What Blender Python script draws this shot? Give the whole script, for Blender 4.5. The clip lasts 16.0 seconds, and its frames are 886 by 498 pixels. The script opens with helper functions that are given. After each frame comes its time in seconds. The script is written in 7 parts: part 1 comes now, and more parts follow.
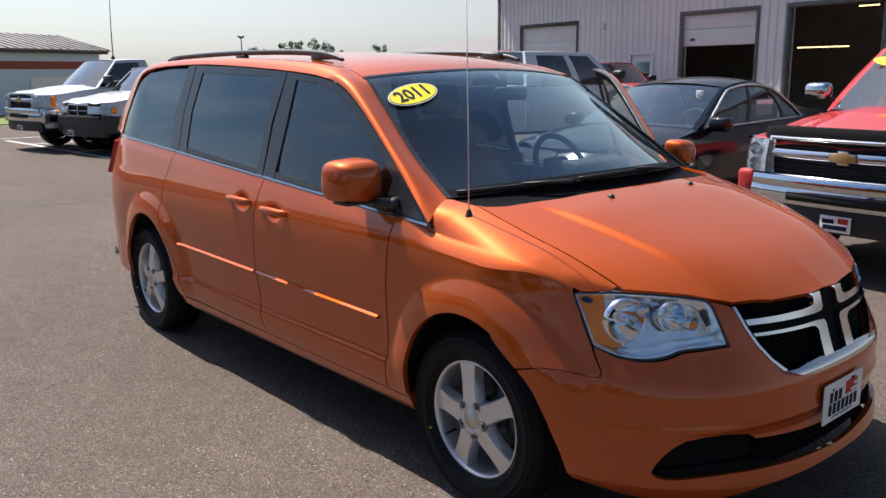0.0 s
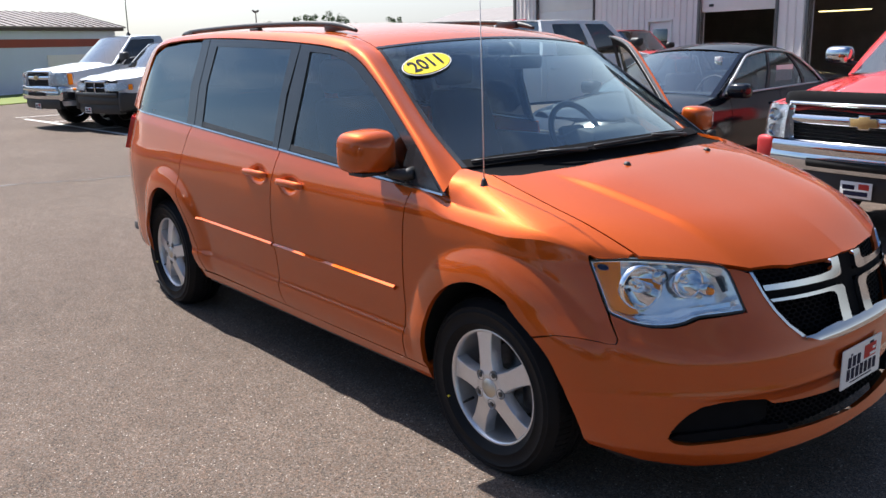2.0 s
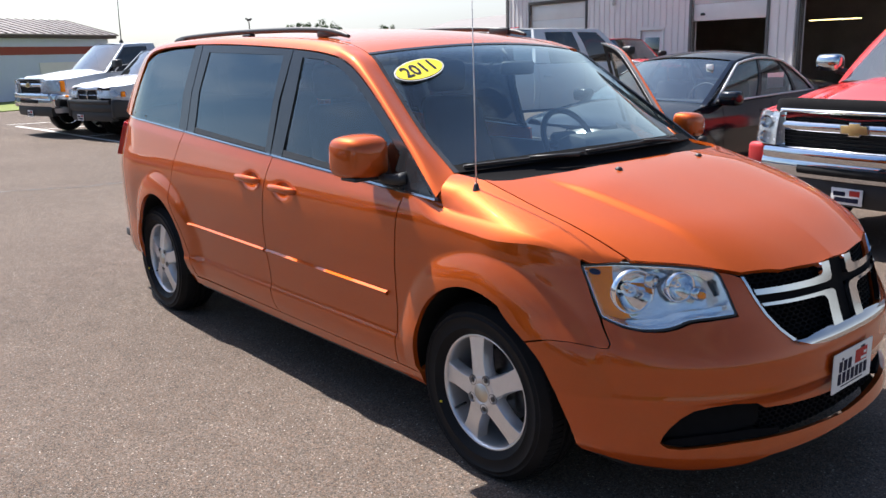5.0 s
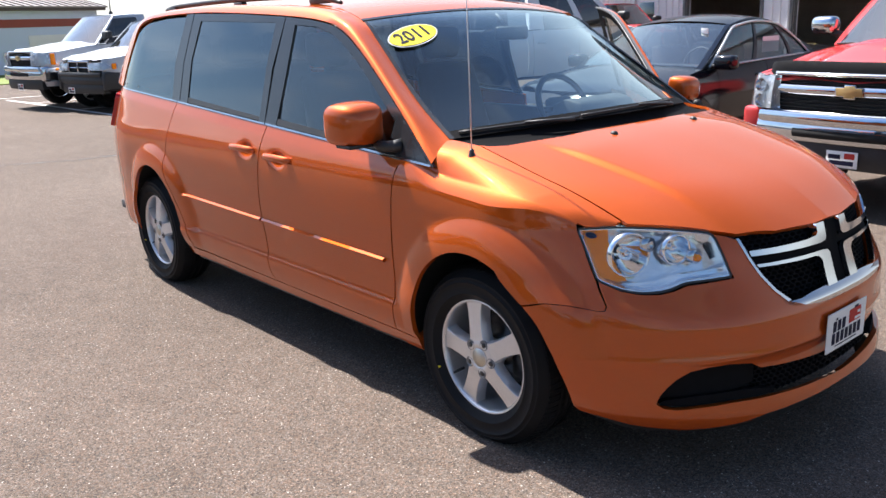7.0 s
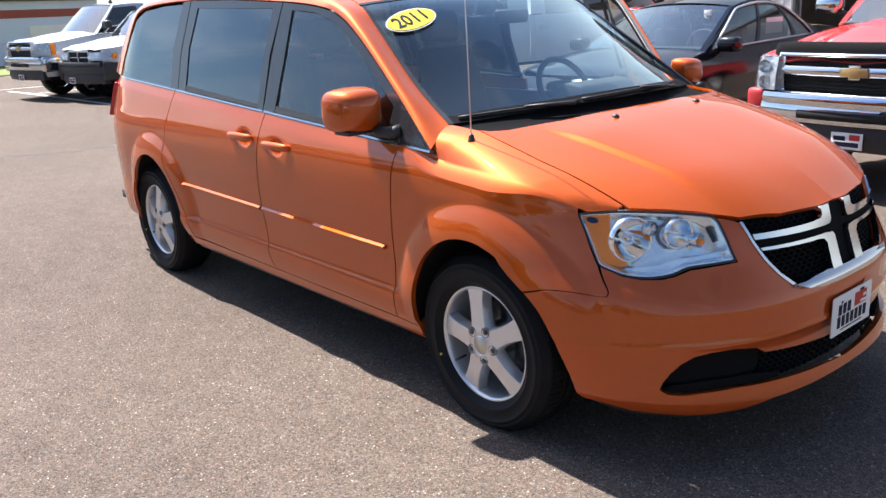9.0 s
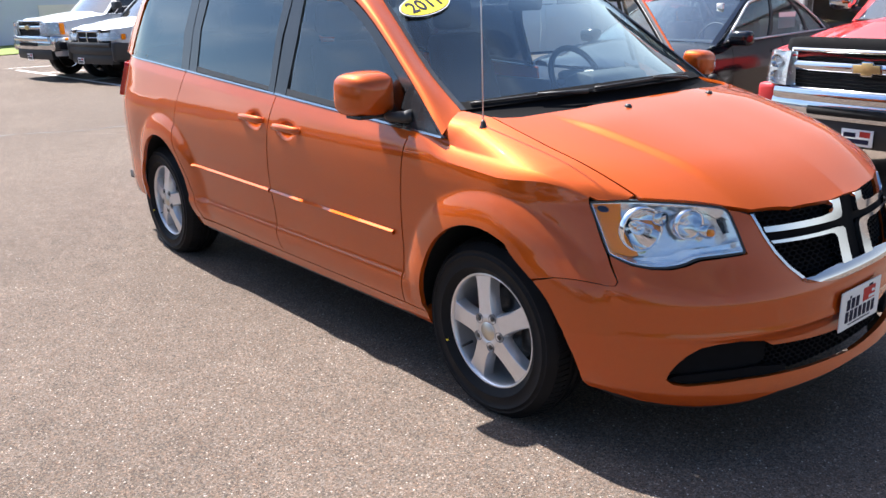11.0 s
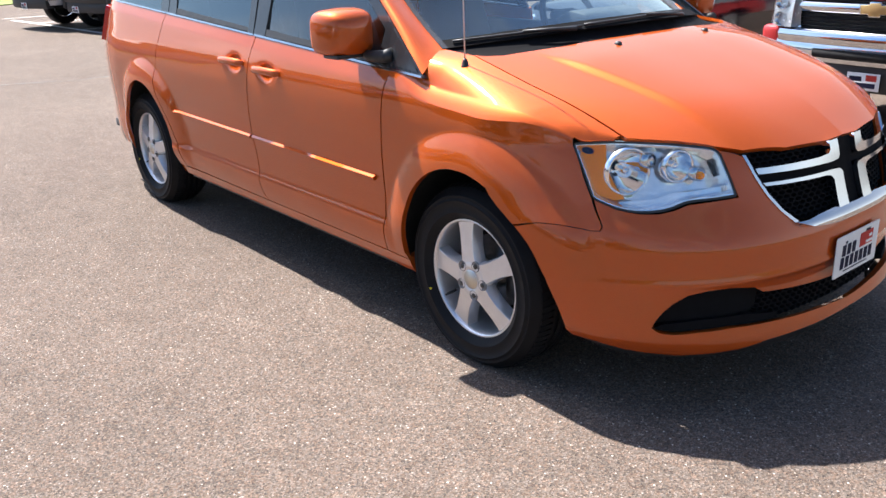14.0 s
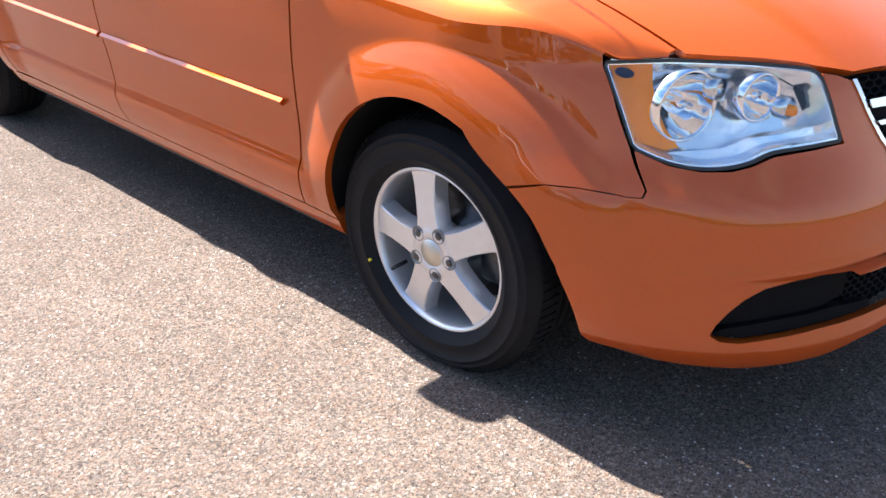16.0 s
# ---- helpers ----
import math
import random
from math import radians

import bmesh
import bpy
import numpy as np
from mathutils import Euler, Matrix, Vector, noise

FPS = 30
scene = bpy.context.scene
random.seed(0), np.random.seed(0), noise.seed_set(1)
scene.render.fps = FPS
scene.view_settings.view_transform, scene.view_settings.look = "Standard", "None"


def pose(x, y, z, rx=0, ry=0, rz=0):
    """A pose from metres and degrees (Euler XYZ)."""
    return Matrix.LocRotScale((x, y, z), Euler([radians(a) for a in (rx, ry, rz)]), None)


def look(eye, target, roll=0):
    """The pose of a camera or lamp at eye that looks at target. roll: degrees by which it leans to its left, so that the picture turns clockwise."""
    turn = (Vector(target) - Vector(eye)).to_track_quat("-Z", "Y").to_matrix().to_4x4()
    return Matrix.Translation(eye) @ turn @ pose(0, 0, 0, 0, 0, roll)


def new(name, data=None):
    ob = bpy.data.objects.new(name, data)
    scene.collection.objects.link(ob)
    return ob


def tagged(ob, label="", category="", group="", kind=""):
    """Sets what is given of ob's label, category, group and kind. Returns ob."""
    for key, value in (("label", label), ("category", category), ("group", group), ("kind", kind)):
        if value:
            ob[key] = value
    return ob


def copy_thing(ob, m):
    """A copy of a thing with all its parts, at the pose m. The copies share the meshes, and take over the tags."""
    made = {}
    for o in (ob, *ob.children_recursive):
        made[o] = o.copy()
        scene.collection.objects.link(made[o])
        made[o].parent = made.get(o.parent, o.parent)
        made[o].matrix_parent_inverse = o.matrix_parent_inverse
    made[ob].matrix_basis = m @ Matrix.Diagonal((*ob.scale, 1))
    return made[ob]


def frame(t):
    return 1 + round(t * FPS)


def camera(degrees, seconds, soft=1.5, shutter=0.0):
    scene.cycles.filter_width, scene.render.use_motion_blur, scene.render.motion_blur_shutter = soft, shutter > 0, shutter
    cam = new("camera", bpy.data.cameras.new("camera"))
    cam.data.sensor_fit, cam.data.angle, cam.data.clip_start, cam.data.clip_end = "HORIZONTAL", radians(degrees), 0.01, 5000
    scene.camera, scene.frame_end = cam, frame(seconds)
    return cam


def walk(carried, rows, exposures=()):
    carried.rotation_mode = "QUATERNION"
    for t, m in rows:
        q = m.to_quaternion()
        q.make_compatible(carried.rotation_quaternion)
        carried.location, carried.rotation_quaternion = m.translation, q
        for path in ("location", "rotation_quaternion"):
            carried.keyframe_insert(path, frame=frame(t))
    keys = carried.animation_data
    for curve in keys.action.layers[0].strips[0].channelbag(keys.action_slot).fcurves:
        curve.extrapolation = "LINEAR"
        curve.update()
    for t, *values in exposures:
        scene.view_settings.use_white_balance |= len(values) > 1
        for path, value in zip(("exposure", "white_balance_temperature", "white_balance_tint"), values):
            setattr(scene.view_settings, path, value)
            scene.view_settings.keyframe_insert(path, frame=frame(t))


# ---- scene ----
cam = camera(56.0, 16.0)
PATH = [
    (0, (2.204, -2.957, 1.643), (0.727, -1.675, 1.226), -0.6),
    (0.5, (2.201, -2.956, 1.638), (0.716, -1.685, 1.212), -0.7),
    (1, (2.216, -2.963, 1.637), (0.722, -1.706, 1.205), -0.7),
    (1.5, (2.22, -2.963, 1.639), (0.713, -1.729, 1.184), -1.3),
    (2, (2.217, -2.957, 1.633), (0.722, -1.718, 1.153), -1.6),
    (2.5, (2.221, -2.959, 1.639), (0.724, -1.714, 1.181), -1.7),
    (3, (2.228, -2.96, 1.636), (0.743, -1.699, 1.18), -1.8),
    (5.3, (2.218, -2.955, 1.621), (0.73, -1.701, 1.158), -1.5),
    (5.5, (2.208, -2.942, 1.625), (0.728, -1.686, 1.144), -2.2),
    (6, (2.209, -2.949, 1.623), (0.736, -1.692, 1.123), -2.1),
    (6.5, (2.219, -2.955, 1.608), (0.748, -1.704, 1.084), -2.1),
    (7, (2.229, -2.967, 1.61), (0.76, -1.718, 1.078), -2.2),
    (7.5, (2.237, -2.965, 1.609), (0.753, -1.731, 1.086), -2.2),
    (8, (2.234, -2.949, 1.608), (0.776, -1.695, 1.06), -2.0),
    (8.5, (2.224, -2.944, 1.603), (0.761, -1.703, 1.038), -2.7),
    (9, (2.216, -2.937, 1.601), (0.747, -1.703, 1.039), -2.9),
    (11.5, (2.204, -2.959, 1.578), (0.735, -1.74, 0.982), -1.4),
    (12, (2.201, -2.951, 1.564), (0.737, -1.74, 0.939), -1.5),
    (12.5, (2.204, -2.938, 1.56), (0.742, -1.733, 0.918), -1.2),
    (13, (2.211, -2.932, 1.569), (0.75, -1.727, 0.926), -1.1),
    (13.5, (2.231, -2.885, 1.561), (0.771, -1.678, 0.918), -1.3),
    (14, (2.19, -2.825, 1.527), (0.736, -1.639, 0.834), -2.0),
    (14.5, (1.936, -2.735, 1.499), (0.533, -1.53, 0.737), -2.3),
    (15, (1.757, -2.675, 1.47), (0.422, -1.429, 0.658), -0.6),
    (15.5, (1.543, -2.471, 1.425), (0.27, -1.186, 0.580), -0.5),
    (16, (1.346, -2.297, 1.388), (0.149, -1.018, 0.434), -0.3),
]
EXPOSURES = [(0.0, 0.18), (1.0, 0.26), (1.5, 0.43), (2.5, 0.56), (3.0, 0.56), (5.5, 0.68), (7.0, 0.92), (9.0, 1.01), (11.5, 1.09), (12.0, 1.07), (14.5, 1.24), (15.0, 1.31), (16.0, 1.68)]
walk(cam, [(t, look(eye, target, roll)) for t, eye, target, roll in PATH], EXPOSURES)

# ---- daylight: high sun behind the van, thin bright haze in the sky ----
SUN_FROM = Vector((-0.65, -0.045, 1.0)).normalized()
world = bpy.data.worlds.new("sky")
scene.world = world
world.use_nodes = True
wn = world.node_tree
sky = wn.nodes.new("ShaderNodeTexSky")
sky.sky_type, sky.sun_disc = "NISHITA", False
sky.sun_elevation = math.asin(SUN_FROM.z)
sky.sun_rotation = math.atan2(SUN_FROM.x, SUN_FROM.y)
sky.air_density, sky.dust_density, sky.ozone_density = 1.0, 1.2, 0.6
wn.nodes["Background"].inputs["Strength"].default_value = 0.070
haze = wn.nodes.new("ShaderNodeHueSaturation")
haze.inputs["Saturation"].default_value = 1.35
wn.links.new(sky.outputs["Color"], haze.inputs["Color"])
# thin high cloud: a plane of noise seen in perspective
white = wn.nodes.new("ShaderNodeHueSaturation")
white.inputs["Saturation"].default_value, white.inputs["Value"].default_value = 0.2, 1.55
wn.links.new(sky.outputs["Color"], white.inputs["Color"])
way = wn.nodes.new("ShaderNodeTexCoord")
axes = wn.nodes.new("ShaderNodeSeparateXYZ")
wn.links.new(way.outputs["Generated"], axes.inputs[0])
height = wn.nodes.new("ShaderNodeMath")
height.operation = "ADD"
height.inputs[1].default_value = 0.12
wn.links.new(axes.outputs["Z"], height.inputs[0])
flat = wn.nodes.new("ShaderNodeCombineXYZ")
for axis in ("X", "Y"):
    over = wn.nodes.new("ShaderNodeMath")
    over.operation = "DIVIDE"
    wn.links.new(axes.outputs[axis], over.inputs[0])
    wn.links.new(height.outputs[0], over.inputs[1])
    wn.links.new(over.outputs[0], flat.inputs[axis])
cloud = wn.nodes.new("ShaderNodeTexNoise")
cloud.inputs["Scale"].default_value, cloud.inputs["Detail"].default_value, cloud.inputs["Distortion"].default_value = 2.0, 7.0, 0.5
streak = wn.nodes.new("ShaderNodeMapping")
streak.inputs["Rotation"].default_value, streak.inputs["Scale"].default_value = (0, 0, 0.5), (0.45, 1.5, 1.0)
wn.links.new(flat.outputs[0], streak.inputs["Vector"])
wn.links.new(streak.outputs[0], cloud.inputs["Vector"])
cover = wn.nodes.new("ShaderNodeMapRange")
cover.inputs["From Min"].default_value, cover.inputs["From Max"].default_value, cover.inputs["To Max"].default_value = 0.46, 0.66, 0.50
wn.links.new(cloud.outputs["Fac"], cover.inputs["Value"])
both = wn.nodes.new("ShaderNodeMixRGB")
low = wn.nodes.new("ShaderNodeMapRange")
low.interpolation_type = "SMOOTHSTEP"
low.inputs["From Min"].default_value, low.inputs["From Max"].default_value, low.inputs["To Min"].default_value, low.inputs["To Max"].default_value = 0.05, 0.90, 1.0, 0.0
wn.links.new(axes.outputs["Z"], low.inputs["Value"])
veil = wn.nodes.new("ShaderNodeMath")
veil.operation = "MAXIMUM"
wn.links.new(cover.outputs[0], veil.inputs[0])
# a bank of bright haze stands over the workshop's side, clear blue over the other
aside = wn.nodes.new("ShaderNodeVectorMath")
aside.operation = "DOT_PRODUCT"
aside.inputs[1].default_value = (-0.10, 0.995, 0.0)
wn.links.new(way.outputs["Generated"], aside.inputs[0])
glare = wn.nodes.new("ShaderNodeMapRange")
glare.interpolation_type = "SMOOTHSTEP"
glare.inputs["From Min"].default_value, glare.inputs["From Max"].default_value, glare.inputs["To Min"].default_value, glare.inputs["To Max"].default_value = -0.25, 0.75, 0.04, 0.92
wn.links.new(aside.outputs["Value"], glare.inputs["Value"])
hazy = wn.nodes.new("ShaderNodeMath")
hazy.operation = "MULTIPLY"
wn.links.new(low.outputs[0], hazy.inputs[0])
wn.links.new(glare.outputs[0], hazy.inputs[1])
wn.links.new(hazy.outputs[0], veil.inputs[1])
wn.links.new(veil.outputs[0], both.inputs["Fac"])
wn.links.new(haze.outputs["Color"], both.inputs[1])
wn.links.new(white.outputs["Color"], both.inputs[2])
tint = wn.nodes.new("ShaderNodeMixRGB")
tint.blend_type = "MULTIPLY"
tint.inputs["Fac"].default_value, tint.inputs[2].default_value = 1.0, (0.965, 1.0, 1.05, 1)
wn.links.new(both.outputs[0], tint.inputs[1])
# bright aureole round the sun
near_sun = wn.nodes.new("ShaderNodeVectorMath")
near_sun.operation = "DOT_PRODUCT"
near_sun.inputs[1].default_value = SUN_FROM
wn.links.new(way.outputs["Generated"], near_sun.inputs[0])
aureole = wn.nodes.new("ShaderNodeMapRange")
aureole.interpolation_type = "SMOOTHSTEP"
aureole.inputs["From Min"].default_value, aureole.inputs["From Max"].default_value, aureole.inputs["To Min"].default_value, aureole.inputs["To Max"].default_value = 0.40, 1.0, 1.0, 2.0
wn.links.new(near_sun.outputs["Value"], aureole.inputs["Value"])
shine = wn.nodes.new("ShaderNodeMixRGB")
shine.blend_type = "MULTIPLY"
shine.inputs["Fac"].default_value = 1.0
wn.links.new(tint.outputs[0], shine.inputs[1])
wn.links.new(aureole.outputs[0], shine.inputs[2])
wn.links.new(shine.outputs[0], wn.nodes["Background"].inputs["Color"])
sun = new("sun", bpy.data.lights.new("sun", "SUN"))
sun.data.energy, sun.data.angle, sun.data.color = 7.1, radians(0.6), (1.0, 0.96, 0.925)
sun.matrix_world = look(SUN_FROM * 50, (0, 0, 0))
# ---- mesh helpers ----
def mesh_object(name, verts, faces, mat, parent=None, label="", smooth=True, flat=()):
    me = bpy.data.meshes.new(name)
    me.from_pydata([tuple(v) for v in verts], [], faces)
    me.materials.append(mat)
    if smooth:
        me.polygons.foreach_set("use_smooth", [i not in flat for i in range(len(me.polygons))])
    me.update()
    ob = new(name, me)
    ob.parent = parent
    if label:
        ob["label"] = label
    return ob


def part(name, bm, mat, parent, label="", smooth=True):
    me = bpy.data.meshes.new(name)
    bmesh.ops.recalc_face_normals(bm, faces=bm.faces)
    bm.to_mesh(me)
    bm.free()
    me.materials.append(mat)
    if smooth:
        me.polygons.foreach_set("use_smooth", [True] * len(me.polygons))
        me.set_sharp_from_angle(angle=radians(38))
    ob = new(name, me)
    ob.parent = parent
    if label:
        ob["label"] = label
    return ob


def thing(name, m, label, category, group="", kind=""):
    ob = new(name)
    ob.matrix_world = m
    ob.empty_display_size = 0.1
    return tagged(ob, label, category, group, kind)


def lerp_table(tab, v):
    if v <= tab[0][0]:
        return tab[0][1]
    for (a, p), (b, q) in zip(tab, tab[1:]):
        if v <= b:
            k = (v - a) / (b - a)
            k = k * k * (3 - 2 * k) * 0.35 + k * 0.65
            return p + (q - p) * k
    return tab[-1][1]


def smooth_table(tab, v):
    """Like lerp_table, with no kinks at the entries (monotone cubic)."""
    if v <= tab[0][0]:
        return tab[0][1]
    n = len(tab)
    for i in range(n - 1):
        if v <= tab[i + 1][0]:
            break
    else:
        return tab[-1][1]

    def rise(j):
        return (tab[j + 1][1] - tab[j][1]) / (tab[j + 1][0] - tab[j][0])

    def lean(j):
        if j == 0 or j == n - 1:
            return rise(min(j, n - 2))
        a, b = rise(j - 1), rise(j)
        return 0 if a * b <= 0 else 2 * a * b / (a + b)
    h = tab[i + 1][0] - tab[i][0]
    k = (v - tab[i][0]) / h
    p, q, a, b = tab[i][1], tab[i + 1][1], lean(i) * h, lean(i + 1) * h
    return p * (1 + 2 * k) * (1 - k) ** 2 + a * k * (1 - k) ** 2 + q * k * k * (3 - 2 * k) - b * k * k * (1 - k)


def smooth_step(a, b, v):
    k = min(1, max(0, (v - a) / (b - a)))
    return k * k * (3 - 2 * k)


def spline(points, t):
    """Catmull-Rom through points, t from 0 to 1 over all of them."""
    n = len(points) - 1
    t = min(max(t, 0), 1) * n
    i = min(int(t), n - 1)
    k = t - i
    p0, p1, p2, p3 = (Vector(points[min(max(j, 0), n)]) for j in (i - 1, i, i + 1, i + 2))
    return 0.5 * (2 * p1 + (p2 - p0) * k + (2 * p0 - 5 * p1 + 4 * p2 - p3) * k * k + (3 * p1 - p0 - 3 * p2 + p3) * k ** 3)


def curve2(points, steps=6):
    """An outline rounded by a spline through points (not closed)."""
    m = (len(points) - 1) * steps
    return [tuple(spline([(*p, 0) for p in points], i / m)[:2]) for i in range(m + 1)]


def inset2(poly, d):
    """Moves a polygon's outline inwards by d."""
    area = sum(a[0] * b[1] - b[0] * a[1] for a, b in zip(poly, poly[1:] + poly[:1]))
    sg = 1 if area > 0 else -1
    out = []
    for a, b, c in zip(poly[-1:] + poly[:-1], poly, poly[1:] + poly[:1]):
        e, f = Vector((b[0] - a[0], b[1] - a[1])), Vector((c[0] - b[0], c[1] - b[1]))
        if e.length < 1e-6 or f.length < 1e-6:
            out.append(b)
            continue
        n1, n2 = Vector((-e.y, e.x)).normalized(), Vector((-f.y, f.x)).normalized()
        n = (n1 + n2)
        k = sg * d / max(0.5, (1 + n1.dot(n2)))
        out.append((b[0] + n.x * k, b[1] + n.y * k))
    return out


def surf(name, outline, fmap, step, mat, parent, thick=0.02, label="", side=1, join=False, centre=(-1.5, 0, 0.8), lift=0.0, soft=0.004):
    """A sheet-metal panel: the outline, cut to a fine grid, laid on the surface fmap(u, v), with its edges turned inwards.
    side -1 builds it mirrored on the other flank, join both halves as one."""
    us, vs = [p[0] for p in outline], [p[1] for p in outline]
    su, sv = step if isinstance(step, tuple) else (step, step)
    verts, faces = [], []
    bm = bmesh.new()
    bm.faces.new([bm.verts.new((p[0], p[1], 0)) for p in outline])
    for k in range(math.floor(min(us) / su) + 1, math.ceil(max(us) / su)):
        bmesh.ops.bisect_plane(bm, geom=bm.verts[:] + bm.edges[:] + bm.faces[:], dist=1e-6, plane_co=(k * su, 0, 0), plane_no=(1, 0, 0))
    for k in range(math.floor(min(vs) / sv) + 1, math.ceil(max(vs) / sv)):
        bmesh.ops.bisect_plane(bm, geom=bm.verts[:] + bm.edges[:] + bm.faces[:], dist=1e-6, plane_co=(0, k * sv, 0), plane_no=(0, 1, 0))
    bm.verts.index_update()
    verts = [Vector(fmap(v.co.x, v.co.y)) for v in bm.verts]
    faces = [[v.index for v in f.verts] for f in bm.faces]
    bm.free()
    # even winding, outwards from the centre
    c = Vector(centre)
    total = 0
    for f in faces:
        a, b, d = verts[f[0]], verts[f[len(f) // 3]], verts[f[2 * len(f) // 3]]
        n = (b - a).cross(d - a)
        total += n.dot(a - c)
    if total < 0:
        faces = [f[::-1] for f in faces]
    normals = [Vector() for _ in verts]
    count = {}
    for f in faces:
        o = verts[f[0]]
        n = Vector()
        for a, b in zip(f[1:], f[2:]):
            n += (verts[a] - o).cross(verts[b] - o)
        for v in f:
            normals[v] += n
        for a, b in zip(f, f[1:] + f[:1]):
            count[(a, b)] = count.get((a, b), 0) + 1
    normals = [n.normalized() if n.length > 1e-12 else Vector((0, 0, 1)) for n in normals]
    if lift:
        verts = [v + n * lift for v, n in zip(verts, normals)]
    edges = [e for e in count if (e[1], e[0]) not in count]
    flat = set()
    if thick:
        # a small rounded turn-in, then the flange
        rim = {}
        for a, b in edges:
            for v in (a, b):
                if v not in rim:
                    rim[v] = len(verts)
                    verts.append(verts[v] - normals[v] * thick)
            flat.add(len(faces))
            faces.append([b, a, rim[a], rim[b]])
    if thick and soft:
        # split the rim so that its shading does not bleed into the panel
        dup = {}
        for k in flat:
            f = faces[k]
            for q in (0, 1):
                if f[q] not in dup:
                    dup[f[q]] = len(verts)
                    verts.append(verts[f[q]].copy())
                f[q] = dup[f[q]]
    if join:
        n = len(verts)
        verts = verts + [Vector((v.x, -v.y, v.z)) for v in verts]
        faces = faces + [[v + n for v in f[::-1]] for f in faces]
    elif side < 0:
        verts = [Vector((v.x, -v.y, v.z)) for v in verts]
        faces = [f[::-1] for f in faces]
    return mesh_object(name, verts, faces, mat, parent, label)


def ring_strip(name, loop_a, loop_b, fmap, mat, parent, deep=0.0, side=1, label=""):
    """A closed band between two outlines of equal count, with an inner wall of depth deep."""
    n = len(loop_a)
    a, b = [Vector(fmap(*p)) for p in loop_a], [Vector(fmap(*p)) for p in loop_b]
    c = [Vector(deep(*p)) for p in loop_b] if deep else []
    verts = a + b + c
    faces = [[k, (k + 1) % n, n + (k + 1) % n, n + k] for k in range(n)]
    if deep:
        faces += [[n + k, n + (k + 1) % n, 2 * n + (k + 1) % n, 2 * n + k] for k in range(n)]
    if side < 0:
        verts = [Vector((v.x, -v.y, v.z)) for v in verts]
        faces = [f[::-1] for f in faces]
    return mesh_object(name, verts, faces, mat, parent, label, smooth=False)


def tube(points, radius, sides=10, closed=False, cap=True):
    """verts, faces of a tube along points; radius a number or a list."""
    pts = [Vector(p) for p in points]
    n = len(pts)
    verts, faces = [], []
    ref = None
    for i, p in enumerate(pts):
        if closed:
            d = pts[(i + 1) % n] - pts[i - 1]
        else:
            d = pts[min(i + 1, n - 1)] - pts[max(i - 1, 0)]
        d.normalize()
        if ref is None:
            ref = d.orthogonal()
        ref = (ref - d * ref.dot(d)).normalized()
        w = d.cross(ref)
        r = radius[i] if isinstance(radius, (list, tuple)) else radius
        for k in range(sides):
            a = 2 * math.pi * k / sides
            verts.append(p + (ref * math.cos(a) + w * math.sin(a)) * r)
    for i in range(n if closed else n - 1):
        for k in range(sides):
            j = (i + 1) % n
            faces.append([i * sides + k, i * sides + (k + 1) % sides, j * sides + (k + 1) % sides, j * sides + k])
    if cap and not closed:
        faces.append(list(range(sides))[::-1])
        faces.append([(n - 1) * sides + k for k in range(sides)])
    return verts, faces


def tube_part(name, points, radius, mat, parent, label="", sides=10, closed=False):
    v, f = tube(points, radius, sides, closed)
    return mesh_object(name, v, f, mat, parent, label)


def lathe(profile, axis_at, axis="y", n=48, a0=0, a1=360):
    """verts, faces of a profile of (radius, along) turned round an axis through axis_at."""
    verts, faces = [], []
    full = abs(a1 - a0) >= 360
    m = n if full else n + 1
    for i in range(m):
        a = radians(a0 + (a1 - a0) * i / n)
        for r, h in profile:
            if axis == "y":
                verts.append(Vector((axis_at[0] + r * math.cos(a), axis_at[1] + h, axis_at[2] + r * math.sin(a))))
            elif axis == "x":
                verts.append(Vector((axis_at[0] + h, axis_at[1] + r * math.cos(a), axis_at[2] + r * math.sin(a))))
            else:
                verts.append(Vector((axis_at[0] + r * math.cos(a), axis_at[1] + r * math.sin(a), axis_at[2] + h)))
    p = len(profile)
    for i in range(n):
        j = (i + 1) % m
        for k in range(p - 1):
            faces.append([i * p + k, j * p + k, j * p + k + 1, i * p + k + 1])
    return verts, faces


def box_bm(x0, x1, y0, y1, z0, z1, bevel=0.0, bm=None, segments=2):
    bm2 = bmesh.new()
    bmesh.ops.create_cube(bm2, size=1)
    for v in bm2.verts:
        v.co = Vector((x0 + (v.co.x + 0.5) * (x1 - x0), y0 + (v.co.y + 0.5) * (y1 - y0), z0 + (v.co.z + 0.5) * (z1 - z0)))
    if bevel:
        bmesh.ops.bevel(bm2, geom=bm2.edges[:], offset=bevel, segments=segments, affect="EDGES", profile=0.5)
    if bm is None:
        return bm2
    me = bpy.data.meshes.new("tmp")
    bm2.to_mesh(me)
    bm2.free()
    bm.from_mesh(me)
    bpy.data.meshes.remove(me)
    return bm


